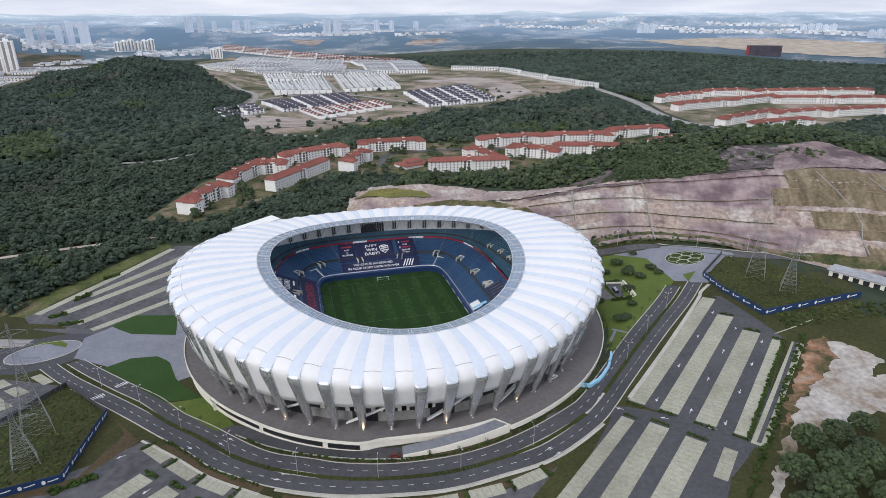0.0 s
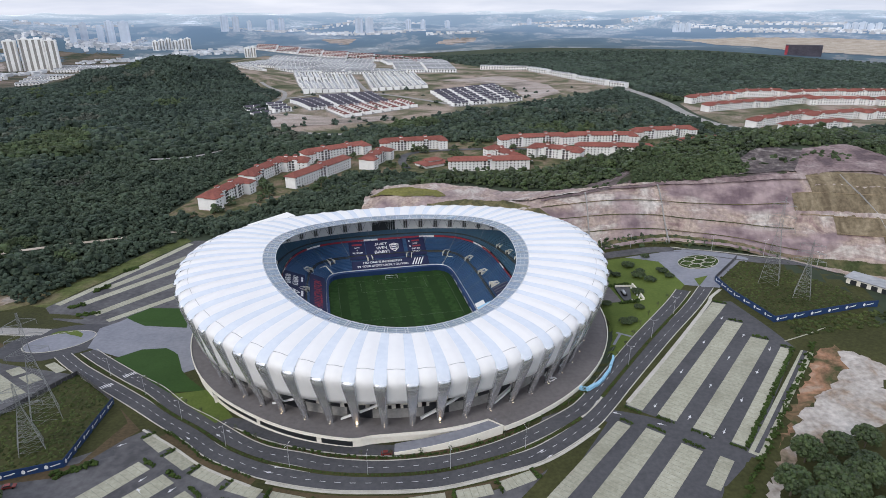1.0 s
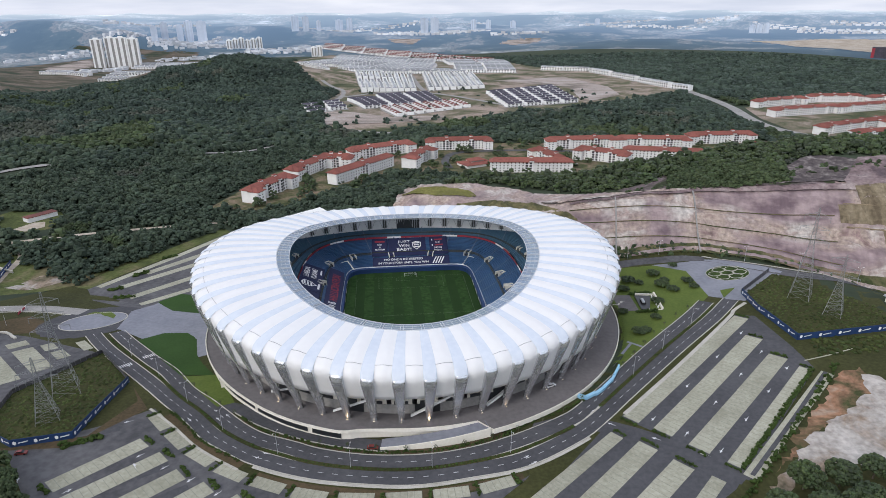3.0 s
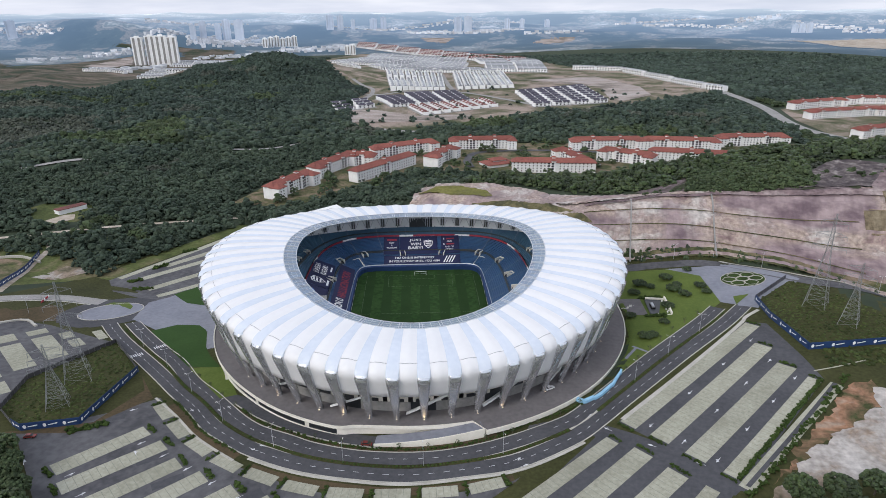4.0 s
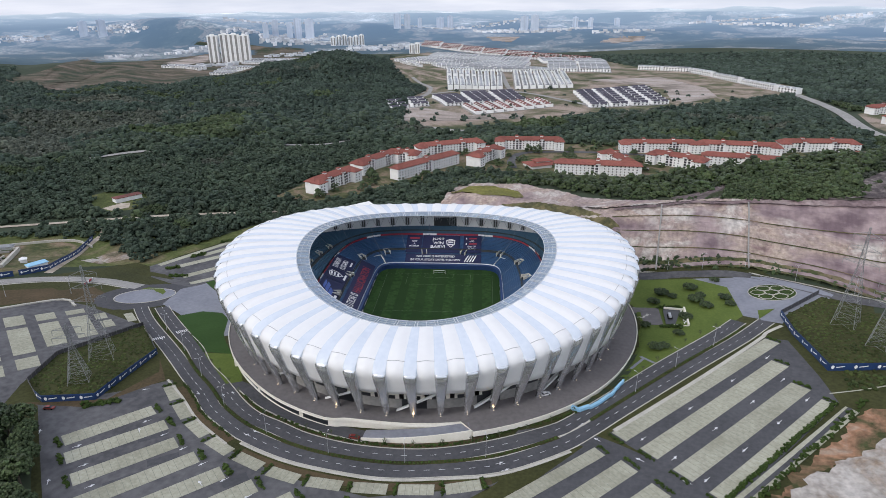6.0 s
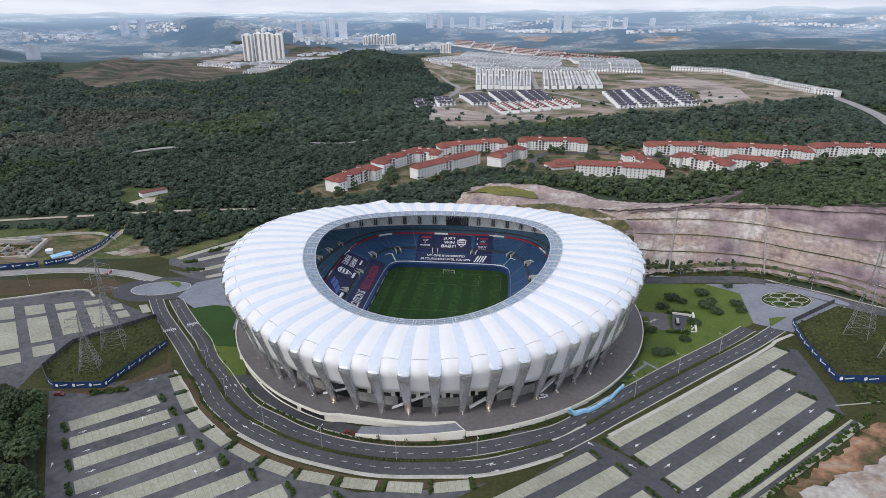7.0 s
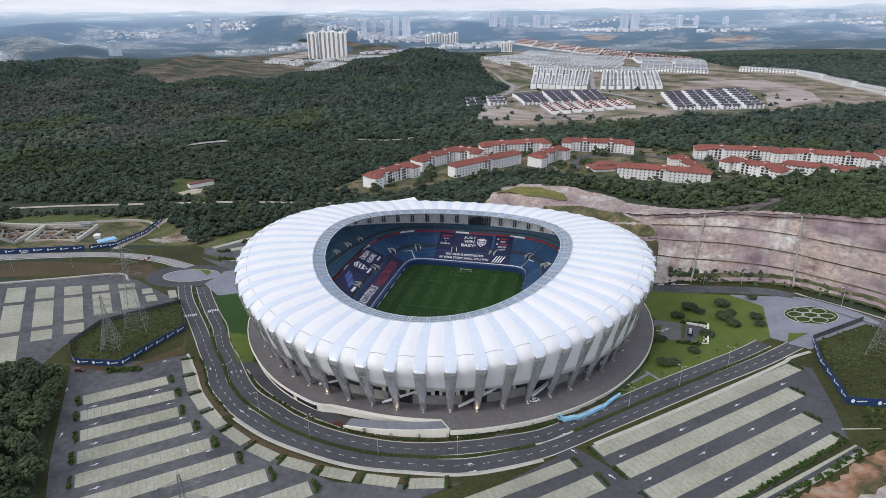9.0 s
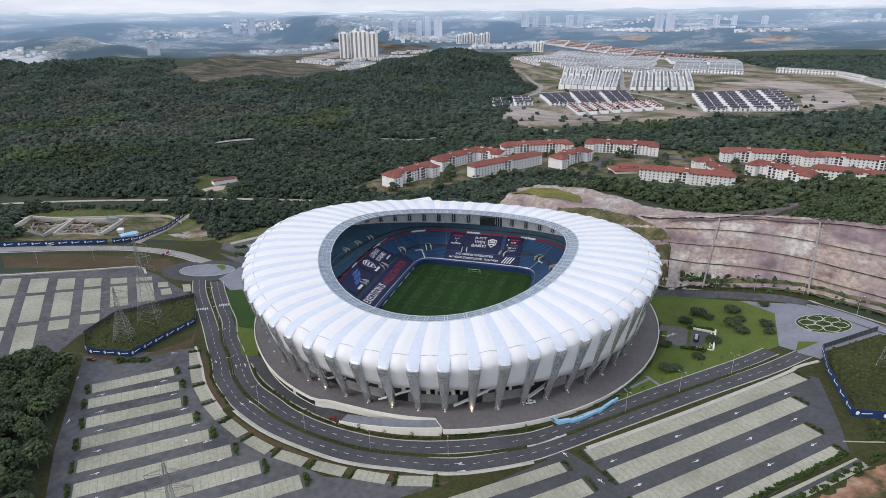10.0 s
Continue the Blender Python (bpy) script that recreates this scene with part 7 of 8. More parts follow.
top = empty("warehouse", pose(shed_x, shed_y, shed_z + 1, 0, 0, -24), label="large blue and red warehouse in the distant field", category="warehouse")
g = Build()
g.box(-58, 58, -20, 20, -4, 34)
g.done("wall", SLATE, top)
g = Build()
g.box(-58.3, -50, -20.3, 20.3, -4, 32)
g.done("end_wall", RED, top)

# ---- planting on the site ----
def leafy(name, places, size, shapes, seed, label, mat, category="hedge", kind="stuff", sink=0.4, spread=0.35):
    r = np.random.default_rng(seed)
    p = np.array(places, float)
    ob = canopy(name, p[:, 0] + r.uniform(-spread, spread, len(p)), p[:, 1] + r.uniform(-spread, spread, len(p)), r.uniform(0.7, 1.3, len(p)) * size, shapes, r, label, mat, sink)
    ob["category"] = category
    return ob


leafy("median_hedge", [q for part_line in (MID1, MID2) for p, n in zip(part_line[:-1], part_line[1:]) for q in (p, (np.array(p) + n) / 2)], 0.5, TUFT, 3, "low clipped hedge along the road's median", HEDGE, spread=0.2)
INNER_EDGE = cut([tuple(p) for p in beside(INNER, 5.2, 1.6)], -80, 36)
leafy("verge_hedge", INNER_EDGE, 0.7, LOW, 4, "low green hedge inside the carriageway", HEDGE)
OUTER_EDGE = cut([tuple(p) for p in beside(OUTER, -4.7, 1.6)], -112, -66)
leafy("outer_hedge", OUTER_EDGE, 0.65, LOW, 6, "low green hedge beside the outer carriageway", HEDGE)
leafy("lot_hedge", [(119.4 + (164 - 119.4) * t, 189.6 + (250.4 - 189.6) * t) for t in np.linspace(0, 1, 150)], 0.8, LOW, 7, "clipped hedge at the car park's edge", HEDGE)
leafy("fence_scrub", [(124 + 52 * t, 185 + 70 * t) for t in np.linspace(-0.6, 1, 90)], 1.0, LOW, 8, "scrubby plants along the boundary fence", HEDGE, spread=1.0)
leafy("plaza_planting", [(34 + 32 * t, 203.5 + 24 * t) for t in np.linspace(0, 1, 46) if not 0.35 < t < 0.5], 0.55, LOW, 9, "green planting below the plaza wall", HEDGE, spread=0.8)


def hedge(a, b, label="clipped green hedge on a car park island", size=0.7):
    """A short hedge or planted island as a thing of its own."""
    n = max(3, int(math.dist(a, b) / 0.8))
    ob = leafy("hedge", [(a[0] + (b[0] - a[0]) * t, a[1] + (b[1] - a[1]) * t) for t in np.linspace(0, 1, n)], size, LOW, int(abs(a[0] * 7 + a[1])) + 1, label, HEDGE, spread=0.3)
    del ob["kind"]
    ob["group"] = "car park hedges"


for a, b, w in EAST[:7]:
    a, b = np.array(a), np.array(b)
    d = (b - a) / np.linalg.norm(b - a)
    nn = np.array((-d[1], d[0])) * w * 0.42
    hedge(tuple(a - d * 1.6 - nn), tuple(a - d * 1.6 + nn))
    if b[1] > 200:
        hedge(tuple(b + d * 1.2 - nn), tuple(b + d * 1.2 + nn))
for k in range(8):
    a, b = [((-126.5, 149), (-109, 178.5)), ((-117, 141.5), (-96.5, 172)), ((-105, 133.5), (-84.5, 164)), ((-94, 125), (-71, 159.5)), ((-83, 117), (-56, 155.5)), ((-72, 109), (-40.5, 153.5)), ((-61, 101), (-23.5, 152.5)), ((-50, 93), (-4.5, 154.5))][k]
    d = np.array(b) - np.array(a)
    d = d / np.linalg.norm(d)
    nn = np.array((-d[1], d[0])) * 3.0
    for e, s in ((np.array(a) - d * 1.8, 0.8), (np.array(b) + d * 1.8, 0.95)):
        hedge(tuple(e - nn), tuple(e + nn), size=s)
for k in range(11):
    i = min(len(BAND) - 2, int(k * len(BAND) / 10))
    d = BAND[min(i + 1, len(BAND) - 1)] - BAND[max(i - 1, 0)]
    d = d / np.linalg.norm(d)
    nn = np.array((-d[1], d[0])) * 2.4
    hedge(tuple(BAND[i] - nn), tuple(BAND[i] + nn), size=0.75)
for a, b in (((-236, 328), (-230, 332)), ((-234, 352), (-229, 360)), ((-232, 384), (-226, 392)), ((-224, 318), (-214, 322)), ((-138, 170), (-128, 178))):
    hedge(a, b, "bushy green island in the car park", 1.3)


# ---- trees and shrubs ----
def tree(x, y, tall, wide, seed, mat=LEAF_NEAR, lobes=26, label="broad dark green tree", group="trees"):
    """A tapered trunk with limbs under a crown of many separate clumps."""
    r = np.random.default_rng(seed)
    z = height(x, y)
    top = empty("tree", Matrix.Translation((x, y, z)), label=label, category="tree", group=group)
    g = Build()
    g.bar((0, 0, -0.4), (0.2, 0.1, tall * 0.55), 0.035 * tall, 6, 0.018 * tall)
    ends = []
    for i in range(5):
        a = i * 2 * math.pi / 5 + r.uniform(0, 1)
        e = (math.cos(a) * wide * 0.32, math.sin(a) * wide * 0.32, tall * r.uniform(0.62, 0.85))
        g.bar((0.1, 0.05, tall * r.uniform(0.35, 0.5)), e, 0.014 * tall, 5, 0.006 * tall)
    g.done("trunk", BARK, top)
    V, F, base = [], [], 0
    for i in range(lobes * 5):
        co, fa = SPRIGS[i % len(SPRIGS)]
        a, rad, up = r.uniform(0, 2 * math.pi), math.sqrt(r.uniform(0, 1)) * wide * 0.44, r.uniform(0, 1) ** 0.7
        size = wide * r.uniform(0.035, 0.08)
        c = np.array((math.cos(a) * rad, math.sin(a) * rad, tall * (0.48 + 0.48 * up * math.sqrt(max(0.05, 1 - (rad / (wide * 0.48)) ** 2)))))
        t, lean = r.uniform(0, 6.28), min(1.0, rad / (wide * 0.44)) * 0.9
        tilt = np.array(Matrix.Rotation(a, 3, "Z") @ Matrix.Rotation(lean, 3, "Y") @ Matrix.Rotation(t, 3, "Z"))
        V.append(co @ tilt.T * size + c)
        F.append(fa + base)
        base += len(co)
    mesh_object("crown", np.vstack(V).tolist(), np.vstack(F).tolist(), mat, top)
    return top


rng = np.random.default_rng(21)
count = 0
GROVE = [(-184, 108), (-175, 128), (-164, 143), (-152, 151), (-146, 150), (-129, 138), (-119, 129), (-99, 113), (-79, 100), (-70, 86), (-100, 76), (-160, 92)]
stood = []
for i in range(900):
    x, y = rng.uniform(-215, -70), rng.uniform(76, 155)
    if count < 85 and inside(GROVE, np.array(x), np.array(y)) and all(math.hypot(x - u, y - v) > 6.0 for u, v in stood):
        stood.append((x, y))
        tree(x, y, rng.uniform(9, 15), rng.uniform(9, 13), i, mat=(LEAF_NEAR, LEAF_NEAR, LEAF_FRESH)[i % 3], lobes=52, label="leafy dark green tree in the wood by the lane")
        count += 1
for i, (x, y, t, w) in enumerate(((136, 181, 11, 12), (124, 166, 12, 13), (148, 183, 10, 12), (137, 166, 12, 13), (160, 187, 9, 11), (148, 168, 12, 13), (118, 148, 13, 14), (128, 154, 14, 15), (140, 162, 12, 13), (131, 140, 12, 13), (146, 150, 13, 14), (152, 172, 11, 12), (163, 163, 12, 13), (172, 180, 11, 12), (185, 190, 10, 11), (160, 145, 13, 14), (178, 165, 12, 13), (121, 135, 12, 13), (200, 205, 9, 10), (196, 180, 11, 12), (212, 195, 10, 11), (232, 215, 9, 10), (141, 176, 7, 8))):
    tree(x, y, t, w, 500 + i, lobes=64, label="broad dark green tree beside the bare dirt")
for i, (x, y, w) in enumerate(((100, 354, 6), (106, 350, 4), (118, 345, 6), (123, 337, 5), (133, 348, 5), (116, 362, 6), (97, 287, 5), (101, 289, 4), (92, 311, 4), (130, 375, 4), (135, 340, 4), (112, 322, 5), (96, 341, 5), (108, 303, 4), (121, 352, 4))):
    tree(x, y, w * 0.6, w * 1.6, 700 + i, lobes=26, label="dark spreading shrub on the lawn", group="lawn shrubs")
for i, p in enumerate(spline([(-140, 240), (-100, 213), (-62, 192), (-30, 187.5), (10, 191), (44, 208), (66, 228), (84, 252), (108, 290), (126, 312)], 11.5)):
    tree(p[0] - 0.5, p[1], 3.4, 2.0, 800 + i, lobes=7, label="young slim street tree by the road", group="street trees")
gx, gy = np.meshgrid(np.arange(-188, -136, 1.3), np.arange(166, 246, 1.3))
gx, gy = gx.ravel() + rng.uniform(-1.5, 1.5, gx.size), gy.ravel() + rng.uniform(-1.5, 1.5, gy.size)
PEN_W = [(-161, 167), (-138, 176), (-144, 219), (-176, 243), (-187, 199), (-177, 176)]
PEN_E = [(158, 326), (160, 307), (167, 276), (193, 279), (219, 282), (214, 300), (196, 330), (180, 350)]
keep = inside(PEN_W, gx, gy) & (rng.random(gx.size) < 0.75)
leafy("pen_scrub", list(zip(gx[keep], gy[keep])), 0.62, TUFT, 31, "rough green scrub inside the hoarding", SCRUBBY, "scrub", sink=0.0)
gx, gy = np.meshgrid(np.arange(156, 240, 1.3), np.arange(245, 352, 1.3))
gx, gy = gx.ravel() + rng.uniform(-1.5, 1.5, gx.size), gy.ravel() + rng.uniform(-1.5, 1.5, gy.size)
keep = inside(PEN_E, gx, gy) & (rng.random(gx.size) < 0.75)
leafy("pen_scrub_east", list(zip(gx[keep], gy[keep])), 0.62, TUFT, 32, "rough green scrub inside the eastern hoarding", SCRUBBY, "scrub", sink=0.0)
keep = (~inside(PEN_E, gx, gy)) & (gx > 172) & (gy < 276) & (gy > 262) & (rng.random(gx.size) < 0.5)
leafy("field_scrub", list(zip(gx[keep], gy[keep])), 0.9, TUFT, 33, "scattered scrub beyond the car park", SCRUBBY, "scrub", sink=0.0)
sheet("grove_floor", GROVE, FLOOR, 0.1, "dark leafy floor under the trees by the lane", "ground")
sheet("pen_ground", PEN_W, GRASS, 0.2, "rough grass inside the western hoarding", "grass")
sheet("pen_ground_east", PEN_E, GRASS, 0.2, "rough grass inside the eastern hoarding", "grass")
sheet("pen_margin", [(-168, 160), (-136, 170), (-122, 200), (-140, 216), (-130, 205), (-134, 178), (-160, 164)], EARTH, 0.14, "brown earth beside the hoarding", "bank")
sx, sy = rng.uniform(84, 330, 520), rng.uniform(8, 15, 520)
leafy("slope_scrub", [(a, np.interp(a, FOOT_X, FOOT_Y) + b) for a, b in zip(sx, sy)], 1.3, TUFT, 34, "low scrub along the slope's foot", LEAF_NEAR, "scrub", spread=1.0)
bx, by = rng.uniform(130, 226, 900), rng.uniform(430, 500, 900)
keep = inside([(136, 440), (146, 490), (190, 494), (222, 476), (212, 436), (180, 433)], bx, by)
leafy("shelf_thicket", list(zip(bx[keep], by[keep])), 3.0, HIGH, 45, "bright green thicket on the bare shelf", LEAF_FRESH, "scrub", sink=0.9, spread=1.0)
cx, cy = rng.uniform(110, 420, 420), rng.uniform(0, 1, 420)
wd = np.interp(cx, [-100, 60, 200, 270, 340], [60, 46, 60, 85, 95])
keep = (np.array([noise.noise((a * 0.05, b * 2, 0)) for a, b in zip(cx, cy)])) > 0.22
leafy("crest_scrub", [(a, np.interp(a, FOOT_X, FOOT_Y) + w * (1.22 + 0.5 * b)) for a, b, w in zip(cx[keep], cy[keep], wd[keep])], 2.6, LOW, 35, "green scrub above the cut slope", LEAF_FRESH, "scrub", spread=2.0)
yx, yy = rng.uniform(-255, 350, 520), rng.uniform(505, 900, 520)
keep = inside(CLEAR[2], yx, yy)
yx, yy = yx[keep], yy[keep]
away = np.ones(len(yx), bool)
for a, b in NEAR_BLOCKS:
    a, b = np.array(a, float), np.array(b, float)
    t = np.clip(((yx - a[0]) * (b - a)[0] + (yy - a[1]) * (b - a)[1]) / ((b - a) @ (b - a)), 0, 1)
    away &= np.hypot(yx - a[0] - t * (b - a)[0], yy - a[1] - t * (b - a)[1]) > 13
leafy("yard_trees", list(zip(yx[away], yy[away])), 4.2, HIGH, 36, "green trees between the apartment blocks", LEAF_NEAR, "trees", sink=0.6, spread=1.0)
ex, ey = rng.uniform(-430, 400, 420), rng.uniform(880, 1500, 420)
keep = inside(ESTATE, ex, ey) & ((ey < 1050) | (rng.random(420) < 0.25))
leafy("estate_trees", list(zip(ex[keep], ey[keep])), 4.5, LOW, 37, "scattered trees on the cleared land", LEAF, "trees", sink=0.3)


# ---- hoardings ----
def hoarding(points, label, tall=3.6, face=1):
    """Blue boards on the ground between points, each with a pale emblem and bar."""
    top = empty("hoarding", Matrix.Translation((points[0][0], points[0][1], height(*points[0]))), label=label, category="hoarding", group="hoardings")
    inv = top.matrix_world.inverted()
    for p, q in zip(points[:-1], points[1:]):
        p, q = np.array(p, float), np.array(q, float)
        n = max(1, int(round(np.linalg.norm(q - p) / 7.5)))
        for i in range(n):
            a, b = p + (q - p) * i / n, p + (q - p) * (i + 1) / n
            d = (b - a) / np.linalg.norm(b - a)
            za, zb = height(*a) - 0.2, height(*b) - 0.2
            m = Matrix(((d[0], 0, -d[1] * face, a[0]), (d[1], 0, d[0] * face, a[1]), (0, 1, 0, za), (0, 0, 0, 1)))
            ln = float(np.linalg.norm(b - a))
            g = Build()
            sh = (zb - za)
            ring = [(0, 0, -0.06), (ln, sh, -0.06), (ln, sh + tall, -0.06), (0, tall, -0.06)]
            g.prism([tuple(inv @ m @ Vector(v)) for v in ring], [tuple(inv @ m @ Vector((v[0], v[1], 0.06))) for v in ring])
            board = g.done("board", BLUE, top)
            g = Build()
            side = 0.09
            def spot(u, v):
                return tuple(inv @ m @ Vector((u, v + sh * u / ln, side)))
            hexa = [(0.7 * math.cos(k * math.pi / 3 + 0.5) + 1.6, 0.95 * math.sin(k * math.pi / 3 + 0.5) + tall * 0.52) for k in range(6)]
            g.v += [spot(*h) for h in hexa]
            g.f.append(tuple(range(6)))
            for y0, y1, x0, x1 in ((0.44, 0.56, 2.8, 5.2), (0.50, 0.62, 4.6, 6.2)):
                g.quad(spot(x0, tall * y0), spot(x1, tall * (y0 + 0.06)), spot(x1, tall * (y1 + 0.06)), spot(x0, tall * y1))
            g.done("emblem", WHITE, board, "white emblem and bar")
    return top


hoarding([(-163, 167.5), (-157, 165.5), (-138, 175.5), (-144, 219)], "long blue hoarding with white emblems round the western pylons", 3.8, -1)
hoarding([(157, 327), (159, 307), (167, 275.5), (193, 278.5), (219, 281)], "long blue hoarding with white emblems round the eastern pylons", 3.8, -1)
hoarding([(-345, 188), (-334, 211), (-306, 268)], "blue hoarding with white emblems before the building site", 4.2, -1)
hoarding([(-305, 271), (-302, 290), (-318, 322), (-336, 357)], "blue hoarding with white emblems beside the dirt track", 4.2, -1)


def mesh_fence(points, label, tall=2.6, gap=3.0):
    top = empty("fence", Matrix.Translation((points[0][0], points[0][1], height(*points[0]))), label=label, category="fence", group="fences")
    o = top.location
    for p, q in zip(points[:-1], points[1:]):
        n = max(1, int(math.dist(p, q) / gap))
        for i in range(n):
            a = (p[0] + (q[0] - p[0]) * i / n, p[1] + (q[1] - p[1]) * i / n)
            b = (p[0] + (q[0] - p[0]) * (i + 1) / n, p[1] + (q[1] - p[1]) * (i + 1) / n)
            A, B = Vector((a[0], a[1], height(*a))) - o, Vector((b[0], b[1], height(*b))) - o
            g = Build()
            g.bar(A, A + Vector((0, 0, tall)), 0.09)
            g.done("post", PYLON, top)
            g = Build()
            side = Vector((-(B - A).y, (B - A).x, 0)).normalized() * 0.03
            low, high = Vector((0, 0, 0.15)), Vector((0, 0, tall * 0.95))
            g.prism([A + low - side, B + low - side, B + low + side, A + low + side], [A + high - side, B + high - side, B + high + side, A + high + side])
            g.done("fence_panel", FENCE, top)


mesh_fence([(-144, 219), (-176, 243), (-187, 199), (-177, 175), (-163, 167.5)], "grey steel fence behind the western pylons")
mesh_fence([(157, 328), (179, 353)], "grey steel fence beside the turning circle", 3.0)


# ---- pylons ----
def pylon(x, y, tall, foot, turn, label):
    """A lattice transmission tower with three pairs of arms."""
    top = empty("pylon", pose(x, y, height(x, y), 0, 0, turn), label=label, category="pylon", group="pylons")
    def half(t):
        return foot * (0.5 - 0.40 * min(1, t / 0.62)) if t < 0.62 else foot * (0.10 - 0.07 * (t - 0.62) / 0.38)
    n = 17
    levels = [1 - (1 - i / n) ** 1.25 for i in range(n + 1)]
    corner = lambda t, i: Vector(((1, -1, -1, 1)[i] * half(t), (1, 1, -1, -1)[i] * half(t), t * tall))
    for i in range(4):
        g = Build()
        rings = [[corner(t, i) + Vector((u * w, v * w, 0)) for u, v in ((-1, -1), (1, -1), (1, 1), (-1, 1))] for t, w in ((0, 0.1), (0.62, 0.075), (1, 0.05))]
        g.v += [tuple(p) for ring in rings for p in ring]
        g.f += [(4 * k + j, 4 * k + (j + 1) % 4, 4 * k + 4 + (j + 1) % 4, 4 * k + 4 + j) for k in range(2) for j in range(4)] + [(3, 2, 1, 0), (8, 9, 10, 11)]
        g.done("leg", PYLON, top)
    for i in range(4):
        g = Build()
        for k, (a, b) in enumerate(zip(levels[:-1], levels[1:])):
            j = (i + 1) % 4
            g.bar(corner(a, i), corner(b, j), 0.045)
            g.bar(corner(a, j), corner(b, i), 0.045)
            g.bar(corner(b, i), corner(b, j), 0.055)
        g.done("bracing", PYLON, top)
    for h, reach in ((0.64, 7.5), (0.77, 6.6), (0.9, 5.8)):
        for s in (-1, 1):
            g = Build()
            tip = Vector((s * reach, 0, h * tall + 0.6))
            for c in (0, 3) if s > 0 else (1, 2):
                g.bar(corner(h, c), tip, 0.07)
                g.bar(corner(min(1, h + 0.05), c), tip, 0.07)
            arm = g.done("cross_arm", PYLON, top)
            g = Build()
            g.bar(tip, tip - Vector((0, 0, 2.4)), 0.09, 6)
            g.done("insulator", PYLON, arm)


pylon(-157.5, 185, 30, 9, 40, "short grey lattice pylon in the western scrub")
pylon(-166, 206, 50, 11, 40, "tall grey lattice pylon in the western scrub")
pylon(183, 318, 50, 10, -30, "tall grey lattice pylon in the eastern scrub")
pylon(191, 298, 32, 8, -30, "short grey lattice pylon in the eastern scrub")
pylon(-8, 108, 43, 10, 40, "tall grey lattice pylon beside the car park")


# ---- street lamps ----
def street_lamp(name="street_lamp", tall=10.0, arms=(-1, 1)):
    top = empty(name, Matrix(), label="slim pale steel street lamp with two arms", category="street lamp", group="street lamps")
    g = Build()
    g.bar((0, 0, -0.3), (0, 0, tall), 0.10, 6, 0.05)
    g.done("pole", STEEL, top)
    for s in arms:
        g = Build()
        g.bar((0, 0, tall - 0.1), (0, s * 1.5, tall + 0.4), 0.04)
        arm = g.done("arm", STEEL, top)
        g = Build()
        g.box(-0.12, 0.12, s * 1.5 - 0.35, s * 1.5 + 0.35, tall + 0.36, tall + 0.46)
        g.done("lantern", WHITE, arm)
    return top


first = None
posts = spline([tuple(p) for p in MID1], 30)[1:-1].tolist() + spline([tuple(p) for p in MID2], 30)[1:-1].tolist() + [(-250, 262), (-276, 240), (-292, 212), (124, 390), (148, 391), (172, 374), (196, 355), (104, 389), (222, 342)]
for i, (x, y) in enumerate(posts):
    turn = math.degrees(math.atan2(y - CY, x - CX))
    m = pose(x, y, height(x, y) + 0.2, 0, 0, turn + 90)
    if first is None:
        first = street_lamp()
        first.matrix_world = m
    else:
        copy_thing(first, m)


# ---- cars ----
def car(x, y, z, turn, paint_mat, label):
    top = empty("car", pose(x, y, z, 0, 0, turn), label=label, category="car", group="parked cars")
    g = Build()
    prof = [(-2.2, 0.35), (2.2, 0.35), (2.25, 0.75), (1.3, 0.95), (-2.15, 1.0)]
    g.prism([(u, -0.88, v) for u, v in prof], [(u, 0.88, v) for u, v in prof])
    g.done("body", paint_mat, top)
    g = Build()
    prof = [(-1.9, 0.98), (1.2, 0.94), (0.55, 1.45), (-1.4, 1.5)]
    g.prism([(u, -0.74, v) for u, v in prof], [(u, 0.74, v) for u, v in prof])
    cab = g.done("cabin", DARK, top)
    g = Build()
    g.box(-1.35, 0.5, -0.72, 0.72, 1.46, 1.54)
    g.done("roof", paint_mat, cab)
    for u in (-1.35, 1.35):
        for s in (-0.85, 0.85):
            g = Build()
            g.bar((u, s - 0.1, 0.33), (u, s + 0.1, 0.33), 0.33, 12)
            g.done("wheel", RUBBER, top)


car(52, 235, PLAZA_Z + 0.03, 40, CAR_WHITE, "white car parked on the plaza")
car(-17.5, 188.5, height(-17.5, 188.5) + 0.16, 8, CAR_RED, "dark red car waiting at the ramp's foot")
car(-150, 163, height(-150, 163) + 0.14, 20, CAR_RED, "red and white car at the lane's end")
car(-322, 236, height(-322, 236) + 0.16, 60, CAR_WHITE, "white car on the access road")
for i in range(16):
    x, y = 30 + 8.5 * (i % 8), 722 + 6 * (i // 8)
    car(x, y, height(x, y) + 0.5, 80, (CAR_WHITE, CAR_RED, SILVER)[i % 3], "parked car between the apartment blocks")

# ---- light blue sculpture gate below the plaza ----
gate = empty("blue_sculpture", Matrix.Translation((65, 231.5, height(65, 231.5))), label="long light blue angular sculpture below the plaza wall", category="sculpture")
o = gate.location
line = [(64, 231), (67, 228.5), (71, 231.5), (75, 236), (79, 242), (80.5, 246), (83, 252), (83.6, 255)]
for i, ((ax, ay), (bx, by)) in enumerate(zip(line[:-1], line[1:])):
    g = Build()
    lift = 0.6 + 0.5 * (i % 2)
    A, B = Vector((ax, ay, height(ax, ay) + lift)) - o, Vector((bx, by, height(bx, by) + lift + 0.4)) - o
    g.bar(A, B, 1.15 - 0.06 * i, 4, 1.0 - 0.06 * i)
    g.bar(A - Vector((0, 0, lift + 0.3)), A + Vector((0, 0, 1.2)), 0.4)
    g.done("segment", SKYBLUE, gate)

